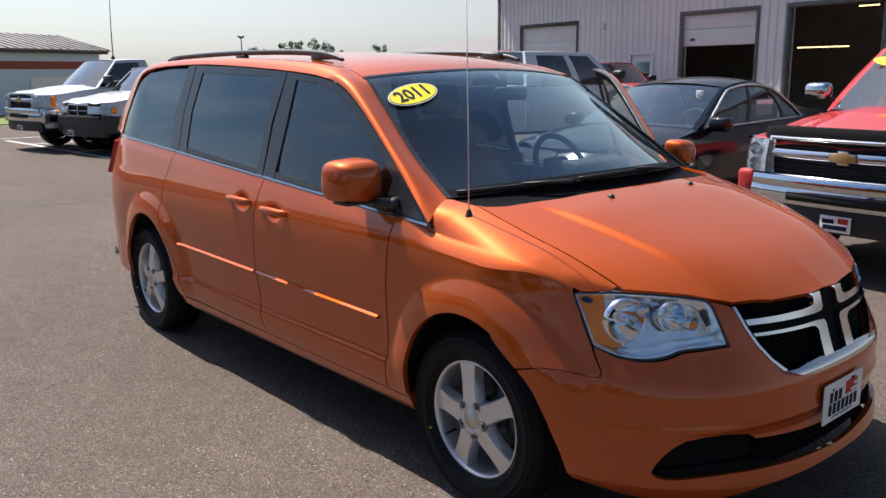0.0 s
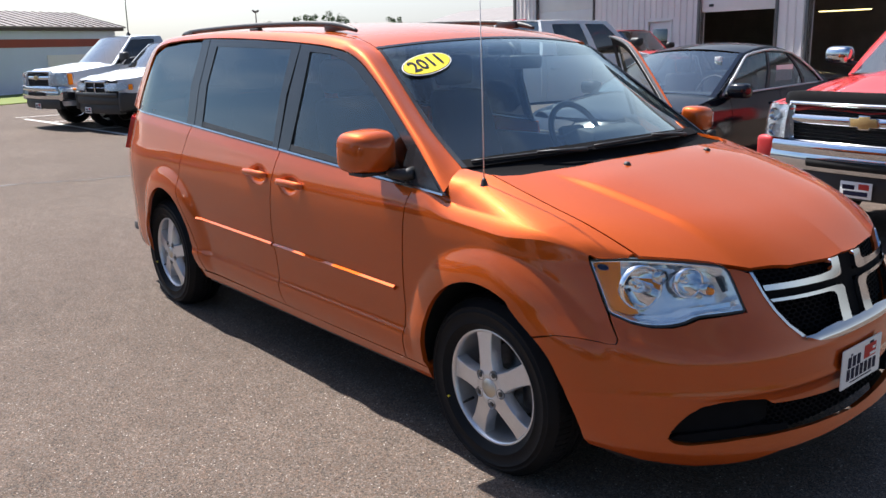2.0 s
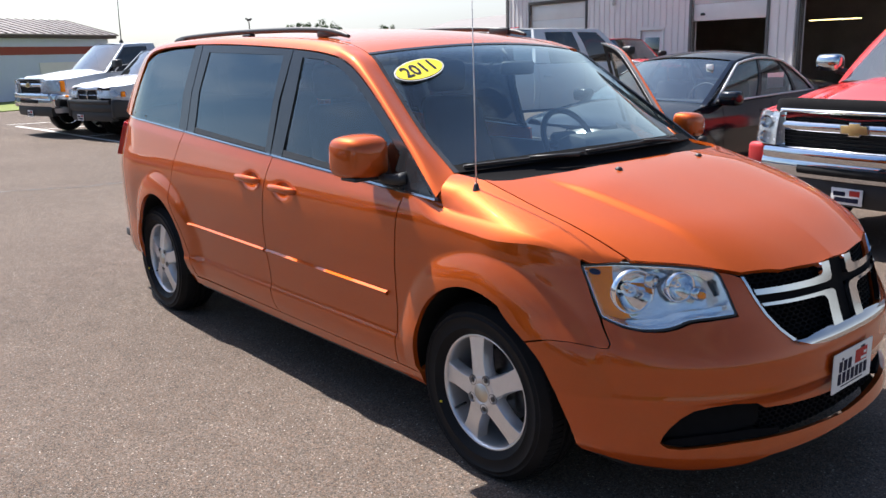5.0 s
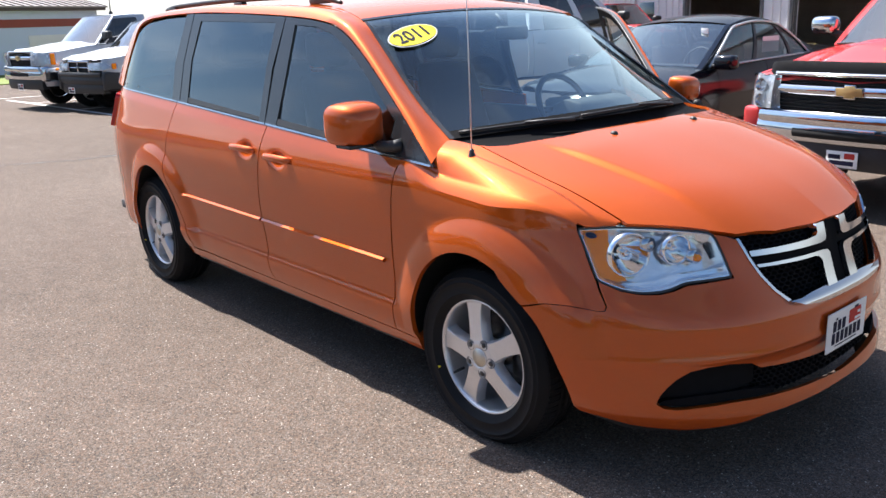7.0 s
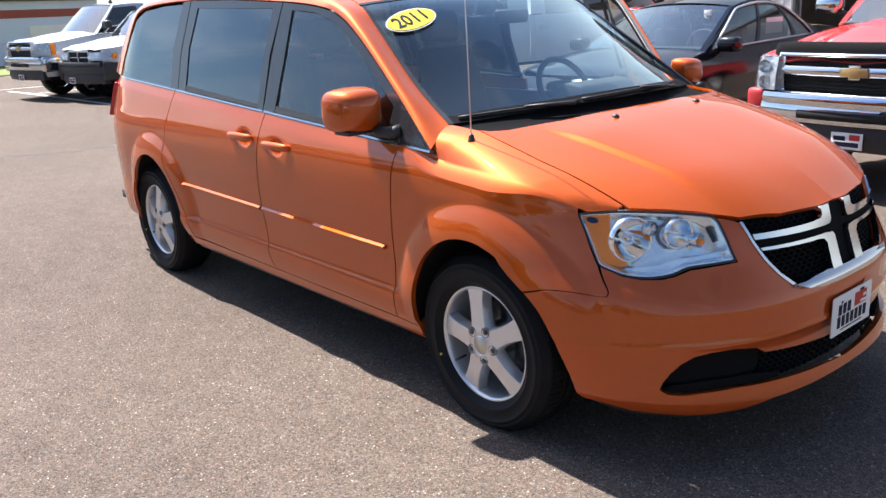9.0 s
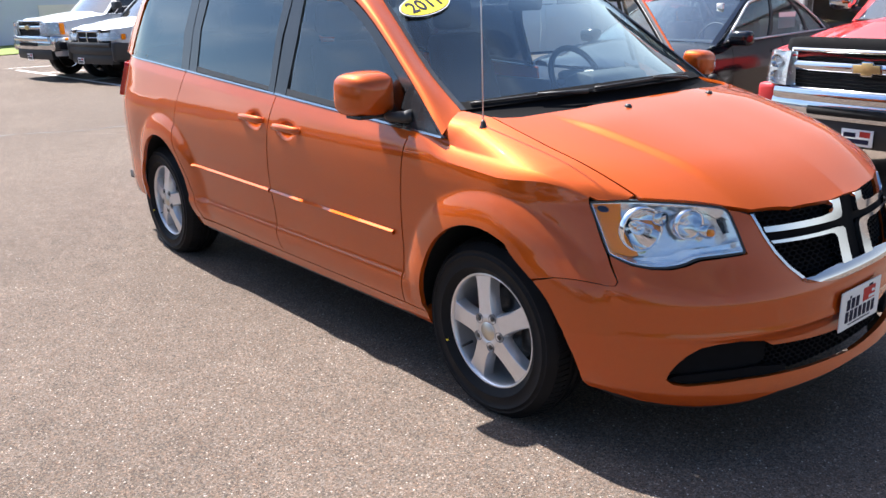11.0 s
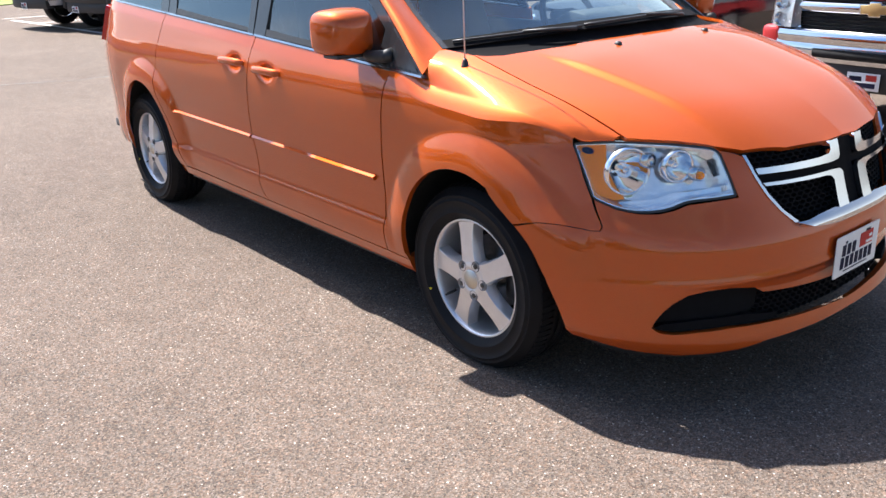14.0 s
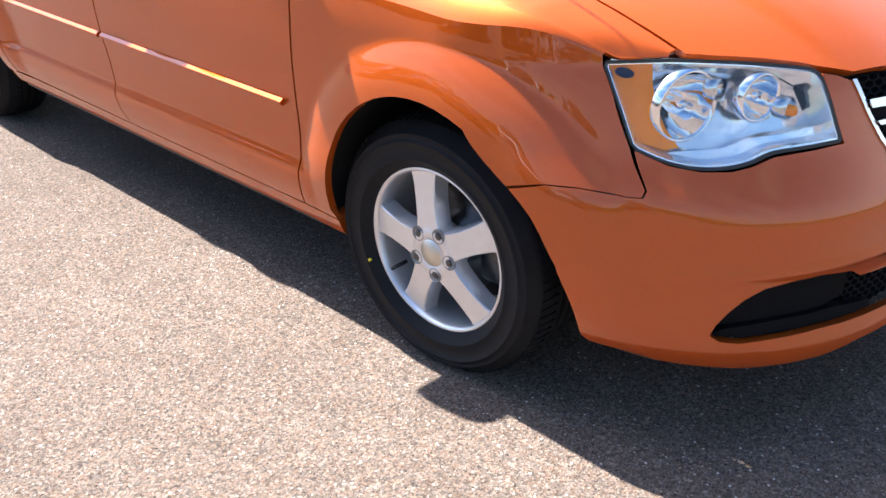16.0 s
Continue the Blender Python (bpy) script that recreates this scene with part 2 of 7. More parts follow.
def prism_bm(outline, y0, y1, axis="y", bevel=0.0):
    """An outline in (x, z), drawn out from y0 to y1 (or in (y, z) along x, or in (x, y) along z)."""
    bm = bmesh.new()
    place = {"y": lambda p, h: (p[0], h, p[1]), "x": lambda p, h: (h, p[0], p[1]), "z": lambda p, h: (p[0], p[1], h)}[axis]
    a = [bm.verts.new(place(p, y0)) for p in outline]
    b = [bm.verts.new(place(p, y1)) for p in outline]
    bm.faces.new(a)
    bm.faces.new(b[::-1])
    n = len(outline)
    for i in range(n):
        bm.faces.new((a[i], b[i], b[(i + 1) % n], a[(i + 1) % n]))
    bmesh.ops.recalc_face_normals(bm, faces=bm.faces)
    if bevel:
        bmesh.ops.bevel(bm, geom=bm.edges[:], offset=bevel, segments=2, affect="EDGES", profile=0.5)
    return bm


def bar_label(name, at, right, up, w, h, mat, parent, label=""):
    """A thin plain bar or plate at a place, lying on right x up."""
    r, u = Vector(right).normalized(), Vector(up).normalized()
    n = r.cross(u)
    p = Vector(at)
    v = [p + r * a * w / 2 + u * b * h / 2 + n * c for c in (0, 0.0015) for a, b in ((-1, -1), (1, -1), (1, 1), (-1, 1))]
    f = [[3, 2, 1, 0], [4, 5, 6, 7], [0, 1, 5, 4], [1, 2, 6, 5], [2, 3, 7, 6], [3, 0, 4, 7]]
    return mesh_object(name, v, f, mat, parent, label, smooth=False)


def text_part(name, words, m, size, mat, parent, depth=0.0008, bold=0.0, stretch=1.0):
    cu = bpy.data.curves.new(name, "FONT")
    cu.body, cu.size, cu.extrude, cu.offset = words, size, depth, bold
    cu.align_x, cu.align_y = "CENTER", "CENTER"
    cu.resolution_u = 3
    tmp = bpy.data.objects.new(name, cu)
    scene.collection.objects.link(tmp)
    dg = bpy.context.evaluated_depsgraph_get()
    me = bpy.data.meshes.new_from_object(tmp.evaluated_get(dg))
    bpy.data.objects.remove(tmp)
    me.transform(m @ Matrix.Diagonal((stretch, 1, 1, 1)))
    me.materials.clear()
    me.materials.append(mat)
    ob = new(name, me)
    ob.parent = parent
    return ob
# ---- materials ----
def nodes_of(name):
    m = bpy.data.materials.new(name)
    m.use_nodes = True
    nt = m.node_tree
    return m, nt, nt.nodes["Principled BSDF"]


def node(nt, kind, **values):
    n = nt.nodes.new(kind)
    for k, v in values.items():
        n.inputs[k.replace("_", " ")].default_value = v
    return n


def noise_tex(nt, scale, detail=4.0, rough=0.55, coord="Object"):
    tc = nt.nodes.new("ShaderNodeTexCoord")
    n = node(nt, "ShaderNodeTexNoise", Scale=scale, Detail=detail, Roughness=rough)
    nt.links.new(tc.outputs[coord], n.inputs["Vector"])
    return n


def ramp(nt, source, stops):
    r = nt.nodes.new("ShaderNodeValToRGB")
    nt.links.new(source, r.inputs["Fac"])
    el = r.color_ramp.elements
    while len(el) < len(stops):
        el.new(0.5)
    for e, (p, c) in zip(el, stops):
        e.position, e.color = p, (*c, 1) if len(c) == 3 else c
    return r


def bump(nt, bsdf, source, strength, distance=0.01):
    b = node(nt, "ShaderNodeBump", Strength=strength, Distance=distance)
    nt.links.new(source, b.inputs["Height"])
    nt.links.new(b.outputs["Normal"], bsdf.inputs["Normal"])
    return b


def plain(name, color, rough=0.5, metal=0.0, vary=0.12, scale=8.0, bump_scale=0, bump_strength=0.0, coat=0.0, spec=0.5):
    m, nt, b = nodes_of(name)
    n = noise_tex(nt, scale)
    lo, hi = [max(0, c * (1 - vary)) for c in color], [min(1, c * (1 + vary)) for c in color]
    r = ramp(nt, n.outputs["Fac"], [(0.3, lo), (0.7, hi)])
    nt.links.new(r.outputs["Color"], b.inputs["Base Color"])
    rr = ramp(nt, n.outputs["Fac"], [(0.3, (rough * 0.85,) * 3), (0.7, (min(1, rough * 1.15),) * 3)])
    nt.links.new(rr.outputs["Color"], b.inputs["Roughness"])
    b.inputs["Metallic"].default_value = metal
    b.inputs["Coat Weight"].default_value = coat
    b.inputs["Coat Roughness"].default_value = 0.04
    b.inputs["Specular IOR Level"].default_value = spec
    if bump_scale:
        n2 = noise_tex(nt, bump_scale, 3)
        bump(nt, b, n2.outputs["Fac"], bump_strength, 0.002)
    return m


def car_paint(name, color, deep, metal=0.45, rough=0.36, flake=0.25, clear=1.5, haze=0.025):
    m, nt, b = nodes_of(name)
    n = noise_tex(nt, 900, 1)
    r = ramp(nt, n.outputs["Fac"], [(0.35, deep), (0.65, color)])
    nt.links.new(r.outputs["Color"], b.inputs["Base Color"])
    b.inputs["Metallic"].default_value, b.inputs["Roughness"].default_value = metal, rough
    b.inputs["Coat Weight"].default_value, b.inputs["Coat Roughness"].default_value = 1.0, haze
    b.inputs["Coat IOR"].default_value = clear
    b.inputs["Specular IOR Level"].default_value = 0.0
    big = noise_tex(nt, 14, 2)
    fine = noise_tex(nt, 700, 1)
    b1 = node(nt, "ShaderNodeBump", Strength=flake * 0.3, Distance=0.0006)
    nt.links.new(fine.outputs["Fac"], b1.inputs["Height"])
    nt.links.new(b1.outputs["Normal"], b.inputs["Normal"])
    b2 = node(nt, "ShaderNodeBump", Strength=0.05, Distance=0.002)
    nt.links.new(big.outputs["Fac"], b2.inputs["Height"])
    nt.links.new(b2.outputs["Normal"], b.inputs["Coat Normal"])
    return m


def glass(name, tint, rough=0.0, gain=1.0, rim=0.8, glare_film=0.0, shine=(1.0, 1.0, 1.0)):
    m, nt, b = nodes_of(name)
    nt.nodes.remove(b)
    out = nt.nodes["Material Output"]
    tr = nt.nodes.new("ShaderNodeBsdfTransparent")
    tr.inputs["Color"].default_value = (*tint, 1)
    gl = nt.nodes.new("ShaderNodeBsdfGlossy")
    gl.inputs["Roughness"].default_value = rough
    gl.inputs["Color"].default_value = (*shine, 1)
    lw = nt.nodes.new("ShaderNodeLayerWeight")
    lw.inputs["Blend"].default_value = 0.5
    pw = nt.nodes.new("ShaderNodeMath")
    pw.operation = "POWER"
    pw.inputs[1].default_value = 3.5
    nt.links.new(lw.outputs["Facing"], pw.inputs[0])
    mul = nt.nodes.new("ShaderNodeMath")
    mul.operation, mul.use_clamp = "MULTIPLY_ADD", True
    mul.inputs[1].default_value = rim
    mul.inputs[2].default_value = 0.055 * gain
    nt.links.new(pw.outputs[0], mul.inputs[0])
    mix = nt.nodes.new("ShaderNodeMixShader")
    nt.links.new(mul.outputs[0], mix.inputs["Fac"])
    nt.links.new(tr.outputs[0], mix.inputs[1])
    nt.links.new(gl.outputs[0], mix.inputs[2])
    last = mix
    if glare_film:
        # a pale diffuse film puts sky glare into the pane's colour
        film = nt.nodes.new("ShaderNodeBsdfDiffuse")
        film.inputs["Color"].default_value = (0.62, 0.65, 0.66, 1)
        last = nt.nodes.new("ShaderNodeMixShader")
        n = noise_tex(nt, 5.0, 3)
        r = ramp(nt, n.outputs["Fac"], [(0.3, (glare_film * 0.8,) * 3), (0.7, (glare_film * 1.2,) * 3)])
        nt.links.new(r.outputs["Color"], last.inputs["Fac"])
        nt.links.new(mix.outputs[0], last.inputs[1])
        nt.links.new(film.outputs[0], last.inputs[2])
    nt.links.new(last.outputs[0], out.inputs["Surface"])
    return m


def asphalt_material():
    m, nt, b = nodes_of("asphalt")
    tc = nt.nodes.new("ShaderNodeTexCoord")
    def vor(scale, feature="F1"):
        v = nt.nodes.new("ShaderNodeTexVoronoi")
        v.feature = feature
        v.inputs["Scale"].default_value = scale
        nt.links.new(tc.outputs["Object"], v.inputs["Vector"])
        return v
    def noi(scale, detail=4):
        n = node(nt, "ShaderNodeTexNoise", Scale=scale, Detail=detail)
        nt.links.new(tc.outputs["Object"], n.inputs["Vector"])
        return n
    def mixed(kind, a, b, fac=1.0):
        m2 = nt.nodes.new("ShaderNodeMixRGB")
        m2.blend_type = kind
        for k, v in ((0, fac), (1, a), (2, b)):
            if isinstance(v, (int, float)):
                m2.inputs[k].default_value = v
            else:
                nt.links.new(v, m2.inputs[k])
        return m2.outputs[0]

    stones, coarse, sparse = vor(225), vor(120), vor(78)
    # each stone takes a tone of its own: grey, tan or pink
    tone = ramp(nt, stones.outputs["Color"], [(0.0, (0.030, 0.025, 0.022)), (0.32, (0.083, 0.067, 0.056)), (0.68, (0.127, 0.103, 0.083)), (0.89, (0.178, 0.148, 0.124)), (1.0, (0.34, 0.295, 0.255))])
    parts = nt.nodes.new("ShaderNodeSeparateColor")
    nt.links.new(coarse.outputs["Color"], parts.inputs[0])
    hue = ramp(nt, parts.outputs[1], [(0.0, (0.98, 1.0, 1.05)), (0.5, (1.01, 0.97, 0.96)), (1.0, (1.14, 0.96, 0.88))])
    size = ramp(nt, parts.outputs[0], [(0.0, (0.74, 0.74, 0.74)), (0.5, (1.0, 1.0, 1.0)), (1.0, (1.29, 1.29, 1.29))])
    body = mixed("MULTIPLY", mixed("MULTIPLY", tone.outputs["Color"], hue.outputs["Color"]), size.outputs["Color"])
    # a few pale pebbles among them
    pale = nt.nodes.new("ShaderNodeSeparateColor")
    nt.links.new(sparse.outputs["Color"], pale.inputs[0])
    few = ramp(nt, pale.outputs[0], [(0.80, (0, 0, 0)), (0.84, (1, 1, 1))])
    core = ramp(nt, sparse.outputs["Distance"], [(0.20, (1, 1, 1)), (0.30, (0, 0, 0))])
    rand = ramp(nt, pale.outputs[2], [(0.0, (0.02, 0.017, 0.015)), (0.35, (0.05, 0.042, 0.035)), (0.55, (0.20, 0.165, 0.135)), (0.85, (0.27, 0.23, 0.20)), (1.0, (0.48, 0.44, 0.39))])
    body = mixed("MIX", body, rand.outputs["Color"], mixed("MULTIPLY", few.outputs["Color"], core.outputs["Color"]))
    for scale, lo, hi in ((0.35, 0.85, 1.13), (6, 0.90, 1.10)):
        n = noi(scale, 5)
        r = ramp(nt, n.outputs["Fac"], [(0.3, (lo, lo, lo)), (0.7, (hi, hi, hi))])
        body = mixed("MULTIPLY", body, r.outputs["Color"])
    nt.links.new(body, b.inputs["Base Color"])
    b.inputs["Roughness"].default_value = 0.85
    b.inputs["Specular IOR Level"].default_value = 0.15
    add = nt.nodes.new("ShaderNodeMath")
    add.operation = "ADD"
    nt.links.new(stones.outputs["Distance"], add.inputs[0])
    nt.links.new(coarse.outputs["Distance"], add.inputs[1])
    bump(nt, b, add.outputs[0], 0.5, 0.005)
    return m


ORANGE = car_paint("orange_metallic_paint", (0.515, 0.093, 0.011), (0.405, 0.068, 0.007), metal=0.46, rough=0.50, clear=1.55)
RED = car_paint("red_paint", (0.56, 0.055, 0.055), (0.48, 0.045, 0.045), metal=0.1, rough=0.3)
WHITE = car_paint("white_paint", (0.76, 0.77, 0.78), (0.70, 0.71, 0.73), metal=0.0, rough=0.35)
SILVER = car_paint("silver_paint", (0.50, 0.52, 0.56), (0.44, 0.46, 0.50), metal=0.45, rough=0.45)
BLACK_PAINT = car_paint("black_paint", (0.008, 0.009, 0.014), (0.005, 0.006, 0.009), metal=0.0, rough=0.4, haze=0.09)
CHROME = plain("chrome", (0.62, 0.64, 0.67), 0.07, 1.0, 0.03)
LAMP_MIRROR = plain("lamp_mirror", (0.86, 0.87, 0.89), 0.07, 1.0, 0.03)
DARK_CHROME = plain("aged_chrome", (0.42, 0.43, 0.45), 0.16, 1.0, 0.06)
GOLD = plain("gold_badge", (0.55, 0.38, 0.16), 0.35, 0.6, 0.1)
ALLOY = plain("painted_alloy", (0.69, 0.69, 0.70), 0.36, 0.75, 0.04, 30, coat=0.3)
RUBBER = plain("tyre_rubber", (0.011, 0.011, 0.012), 0.6, 0, 0.25, 12, 160, 0.2, spec=0.14)
TRIM = plain("black_plastic", (0.018, 0.018, 0.019), 0.5, 0, 0.2, 25, 400, 0.1)
GLOSS_TRIM = plain("gloss_black_trim", (0.02, 0.021, 0.024), 0.22, 0, 0.15, 12)
# darker copy of the alloy: the lug pockets' shade is in its colour
LUG_GREY = plain("shaded_alloy_pocket", (0.22, 0.22, 0.225), 0.5, 0.5, 0.1, 60)
GREY_TRIM = plain("grey_plastic", (0.10, 0.10, 0.105), 0.5, 0, 0.15, 25)
# near-black for hollows and hidden undersides: their shade is put into the colour
DARK = plain("shaded_void", (0.006, 0.006, 0.006), 0.9, 0, 0.1)
CLOTH = plain("dark_seat_cloth", (0.05, 0.05, 0.055), 0.9, 0, 0.3, 60, 300, 0.3)
DASH = plain("grey_dashboard", (0.045, 0.050, 0.053), 0.6, 0, 0.12, 20, 500, 0.15)
STEEL = plain("brake_steel", (0.10, 0.097, 0.093), 0.38, 0.9, 0.25, 40)
YELLOW = plain("yellow_vinyl", (0.85, 0.68, 0.02), 0.45, 0, 0.03)
NAVY = plain("dark_ink", (0.012, 0.013, 0.035), 0.6, 0, 0.1, spec=0.15)
RED_INK = plain("red_ink", (0.50, 0.05, 0.04), 0.6, 0, 0.1, spec=0.15)
PAPER = plain("white_plate", (0.80, 0.80, 0.79), 0.45, 0, 0.03)
AMBER = plain("amber_lens", (1.0, 0.26, 0.002), 0.18, 0.05, 0.10, 40, spec=0.3)
CAP_EMBLEM = plain("cap_emblem_paint", (0.58, 0.52, 0.42), 0.35, 0.6, 0.08)
RED_LENS = plain("red_lens", (0.45, 0.015, 0.012), 0.1, 0, 0.1, 40, coat=0.6)
CLEAR = glass("clear_lens", (0.97, 0.975, 0.98), gain=0.8, rim=0.45)
WINDSHIELD = glass("windshield_glass", (0.60, 0.74, 0.74), gain=0.8, rim=1.25, glare_film=0.006, shine=(0.80, 0.96, 1.0))
DOOR_GLASS = glass("door_glass", (0.50, 0.60, 0.60), gain=1.6, rim=0.6)
PRIVACY = glass("privacy_glass", (0.10, 0.11, 0.12), gain=1.6, rim=0.65, shine=(0.86, 0.95, 1.0))
LAMP_SILVER = plain("pale_lamp_lining", (0.48, 0.50, 0.53), 0.25, 0.6, 0.06, 20)
ASPHALT = asphalt_material()

SIDING = plain("tan_grey_siding", (0.76, 0.72, 0.70), 0.5, 0.0, 0.06, 0.7, 60, 0.05)
DOOR_WHITE = plain("white_door_paint", (0.72, 0.71, 0.68), 0.5, 0, 0.05, 1.5)
FRAME_DARK = plain("dark_door_frame", (0.10, 0.095, 0.09), 0.5, 0, 0.15, 4)
BLUE_WALL = plain("pale_blue_wall", (0.53, 0.60, 0.78), 0.6, 0, 0.06, 0.6, 40, 0.06)
BRICK_RED = plain("red_wall_band", (0.26, 0.045, 0.03), 0.6, 0, 0.1, 1.2)
BROWN_ROOF = plain("brown_metal_roof", (0.21, 0.18, 0.165), 0.45, 0.2, 0.12, 0.8)
DARK_BROWN = plain("dark_brown_trim", (0.05, 0.035, 0.03), 0.5, 0, 0.12, 3)
GRASS = plain("mown_grass", (0.125, 0.165, 0.022), 0.9, 0, 0.35, 3.0, 80, 0.6)
LINE_PAINT = plain("worn_white_line", (0.62, 0.61, 0.58), 0.7, 0, 0.2, 9.0, 120, 0.3)
SEALANT = plain("crack_tar", (0.022, 0.021, 0.022), 0.5, 0, 0.2, 9.0)
LEAF = plain("tree_leaf", (0.055, 0.10, 0.028), 0.7, 0, 0.45, 1.2)
BARK = plain("tree_bark", (0.09, 0.07, 0.05), 0.9, 0, 0.3, 6)
CONCRETE = plain("workshop_concrete", (0.22, 0.21, 0.20), 0.8, 0, 0.15, 1.0, 60, 0.2)
INNER_WALL = plain("workshop_inner_wall", (0.50, 0.45, 0.41), 0.8, 0, 0.2, 1.0)
SCREEN_GLASS = glass("pickup_screen_glass", (0.45, 0.50, 0.50), rough=0.03, gain=2.6, glare_film=0.02)
CAR_GLASS = glass("car_glass", (0.36, 0.44, 0.46), gain=2.4, glare_film=0.03, shine=(0.84, 0.97, 1.0))
DARK_GLASS = glass("dark_car_glass", (0.05, 0.055, 0.06), gain=2.4)
MAST = plain("aerial_steel", (0.62, 0.62, 0.62), 0.5, 0.2, 0.05)
MESH = plain("grille_mesh_black", (0.008, 0.008, 0.009), 0.7, 0, 0.2, 25, spec=0.04)
# ---- the minivan: its skin as formulas; x runs to its nose, the front axle stands at x = 0 ----
SECTION = [(0.18, 0.84), (0.24, 0.90), (0.30, 0.938), (0.38, 0.953), (0.46, 0.957), (0.55, 0.957), (0.66, 0.966), (0.80, 0.975), (0.90, 0.977), (0.97, 0.972), (1.02, 0.962), (1.07, 0.946), (1.25, 0.889), (1.75, 0.739)]
NOSE = [(0.18, 0.965), (0.215, 0.998), (0.245, 1.010), (0.28, 1.006), (0.32, 0.994), (0.42, 0.975), (0.462, 0.984), (0.479, 0.9955), (0.500, 0.9895), (0.585, 0.994), (0.602, 0.989), (0.66, 0.965), (0.75, 0.935), (0.87, 0.90), (0.95, 0.86)]
POWER = [(0.2, 2.5), (0.35, 2.45), (0.5, 2.2), (0.62, 2.0), (0.73, 1.55), (0.90, 1.15)]
TAIL = [(0.2, 4.05), (0.35, 4.13), (0.55, 4.15), (0.75, 4.10), (1.1, 4.02), (1.3, 3.95), (1.7, 3.72)]
XF, XR, FRONT_ARC, REAR_ARC = 0.2, -3.2, 1.3, 1.5
ARCH_F, ARCH_R = (0.047, 0.345, 0.385, 0.434), (-2.89, 0.345, 0.375, 0.455)


def flare(x, z):
    """Wheel-arch bulge: a sloping band that breaks crisply out of the flank, then an upright lip."""
    out = 0
    for cx, cz, rx, rz in (ARCH_F, ARCH_R):
        deep = (1 - math.hypot((x - cx - 0.03) / (rx * 1.41), (z - cz) / (rz * 1.305))) * 0.54
        if deep > 0:
            k = deep * deep / 0.020 if deep < 0.010 else deep - 0.005
            out = max(out, 0.040 * (1 - math.exp(-(k * 0.44 / 0.040) ** 1.6)) ** (1 / 1.6))
    return out * smooth_step(0.24, 0.54, z)


def half_width(x, z):
    # a finger cup lies behind each door handle
    cup = 0
    for cx, cz in ((-1.335, 0.985), (-1.655, 1.003)):
        r = math.hypot((x - cx) / 0.075, (z - cz) / 0.042)
        if r < 1:
            cup = 0.022 * (1 - r ** 3)
    # the flank breaks along a line under the windows
    edge = 1.000 - 0.055 * x
    fold = max(0, min((z - edge + 0.14) / 0.14, (edge + 0.060 - z) / 0.060)) * smooth_step(0.1, -0.3, x)
    # the doors step out along a ledge over the sill
    ledge = 0.014 * min(1, max(0, (0.480 - z) / 0.036)) * smooth_step(0.29, 0.42, z) * smooth_step(-0.40, -0.46, x) * smooth_step(-2.64, -2.52, x)
    return smooth_table(SECTION, z) + ledge + flare(x, z) + 0.006 * fold - cup


XJ = 0.42


def plan_turn(x, z):
    """The share of the half width that is left at x: round the nose a superellipse, met by a parabola from the flank."""
    long, p = smooth_table(NOSE, z) - XF, smooth_table(POWER, z)
    if x >= XJ:
        return max(0, 1 - ((x - XF) / long) ** p) ** 0.4
    u = (XJ - XF) / long
    rest = 1 - u ** p
    slope = 0.4 * rest ** -0.6 * p * u ** (p - 1) / long
    reach = 2 * (1 - rest ** 0.4) / slope
    return 1 - slope / (2 * reach) * max(0, x - XJ + reach) ** 2


def band_plan(s, z):
    if s > XF:
        mirrored = s > XF + FRONT_ARC
        f = min(1.0, (s - XF) / FRONT_ARC)
        if mirrored: f = 2 - (s - XF) / FRONT_ARC
        f *= math.pi / 2
        x = XF + (smooth_table(NOSE, z) - XF) * math.sin(f) ** (2 / smooth_table(POWER, z))
        y = -half_width(x, z) * plan_turn(x, z)
        return (x, -y if mirrored else y, z)
    if s < XR:
        f = min(1.0, (XR - s) / REAR_ARC) * math.pi / 2
        x = XR - (lerp_table(TAIL, z) + XR) * math.sin(f) ** (2 / 2.6)
        return (x, -half_width(x, z) * max(0, math.cos(f)) ** 0.62, z)
    return (s, -half_width(s, z) * (plan_turn(s, z) if s > -0.3 else 1), z)


def band(s, z):
    return band_plan(s, z)


def hood(x, y):
    zs = 1.146 - 0.268 * (x + 0.136) - 0.10 * max(0, x - 0.2) ** 2
    zc = smooth_table([(-0.3, 1.215), (-0.1, 1.19), (0.15, 1.145), (0.5, 1.052), (0.75, 0.965), (0.9, 0.888), (0.93, 0.868)], x)
    return (x, y, zc - (zc - zs) * (abs(y) / 0.785) ** 2.4)
van = thing("minivan", pose(0, 0, 0), "orange metallic minivan with alloy wheels parked on asphalt", "minivan")
VC = (-1.5, 0, 0.75)


def belt(x):
    return 1.053 - 0.055 * x


HOOD_TIP = [(0.0, 0.902), (0.311, 0.869), (0.467, 0.81), (0.538, 0.757), (0.602, 0.701), (0.65, 0.658), (0.70, 0.609), (0.741, 0.564), (0.785, 0.515)]
HOOD_LIP = [(0.0, 0.866), (0.311, 0.866), (0.467, 0.873), (0.538, 0.890), (0.602, 0.906), (0.65, 0.912), (0.70, 0.916), (0.741, 0.919), (0.785, 0.919)]


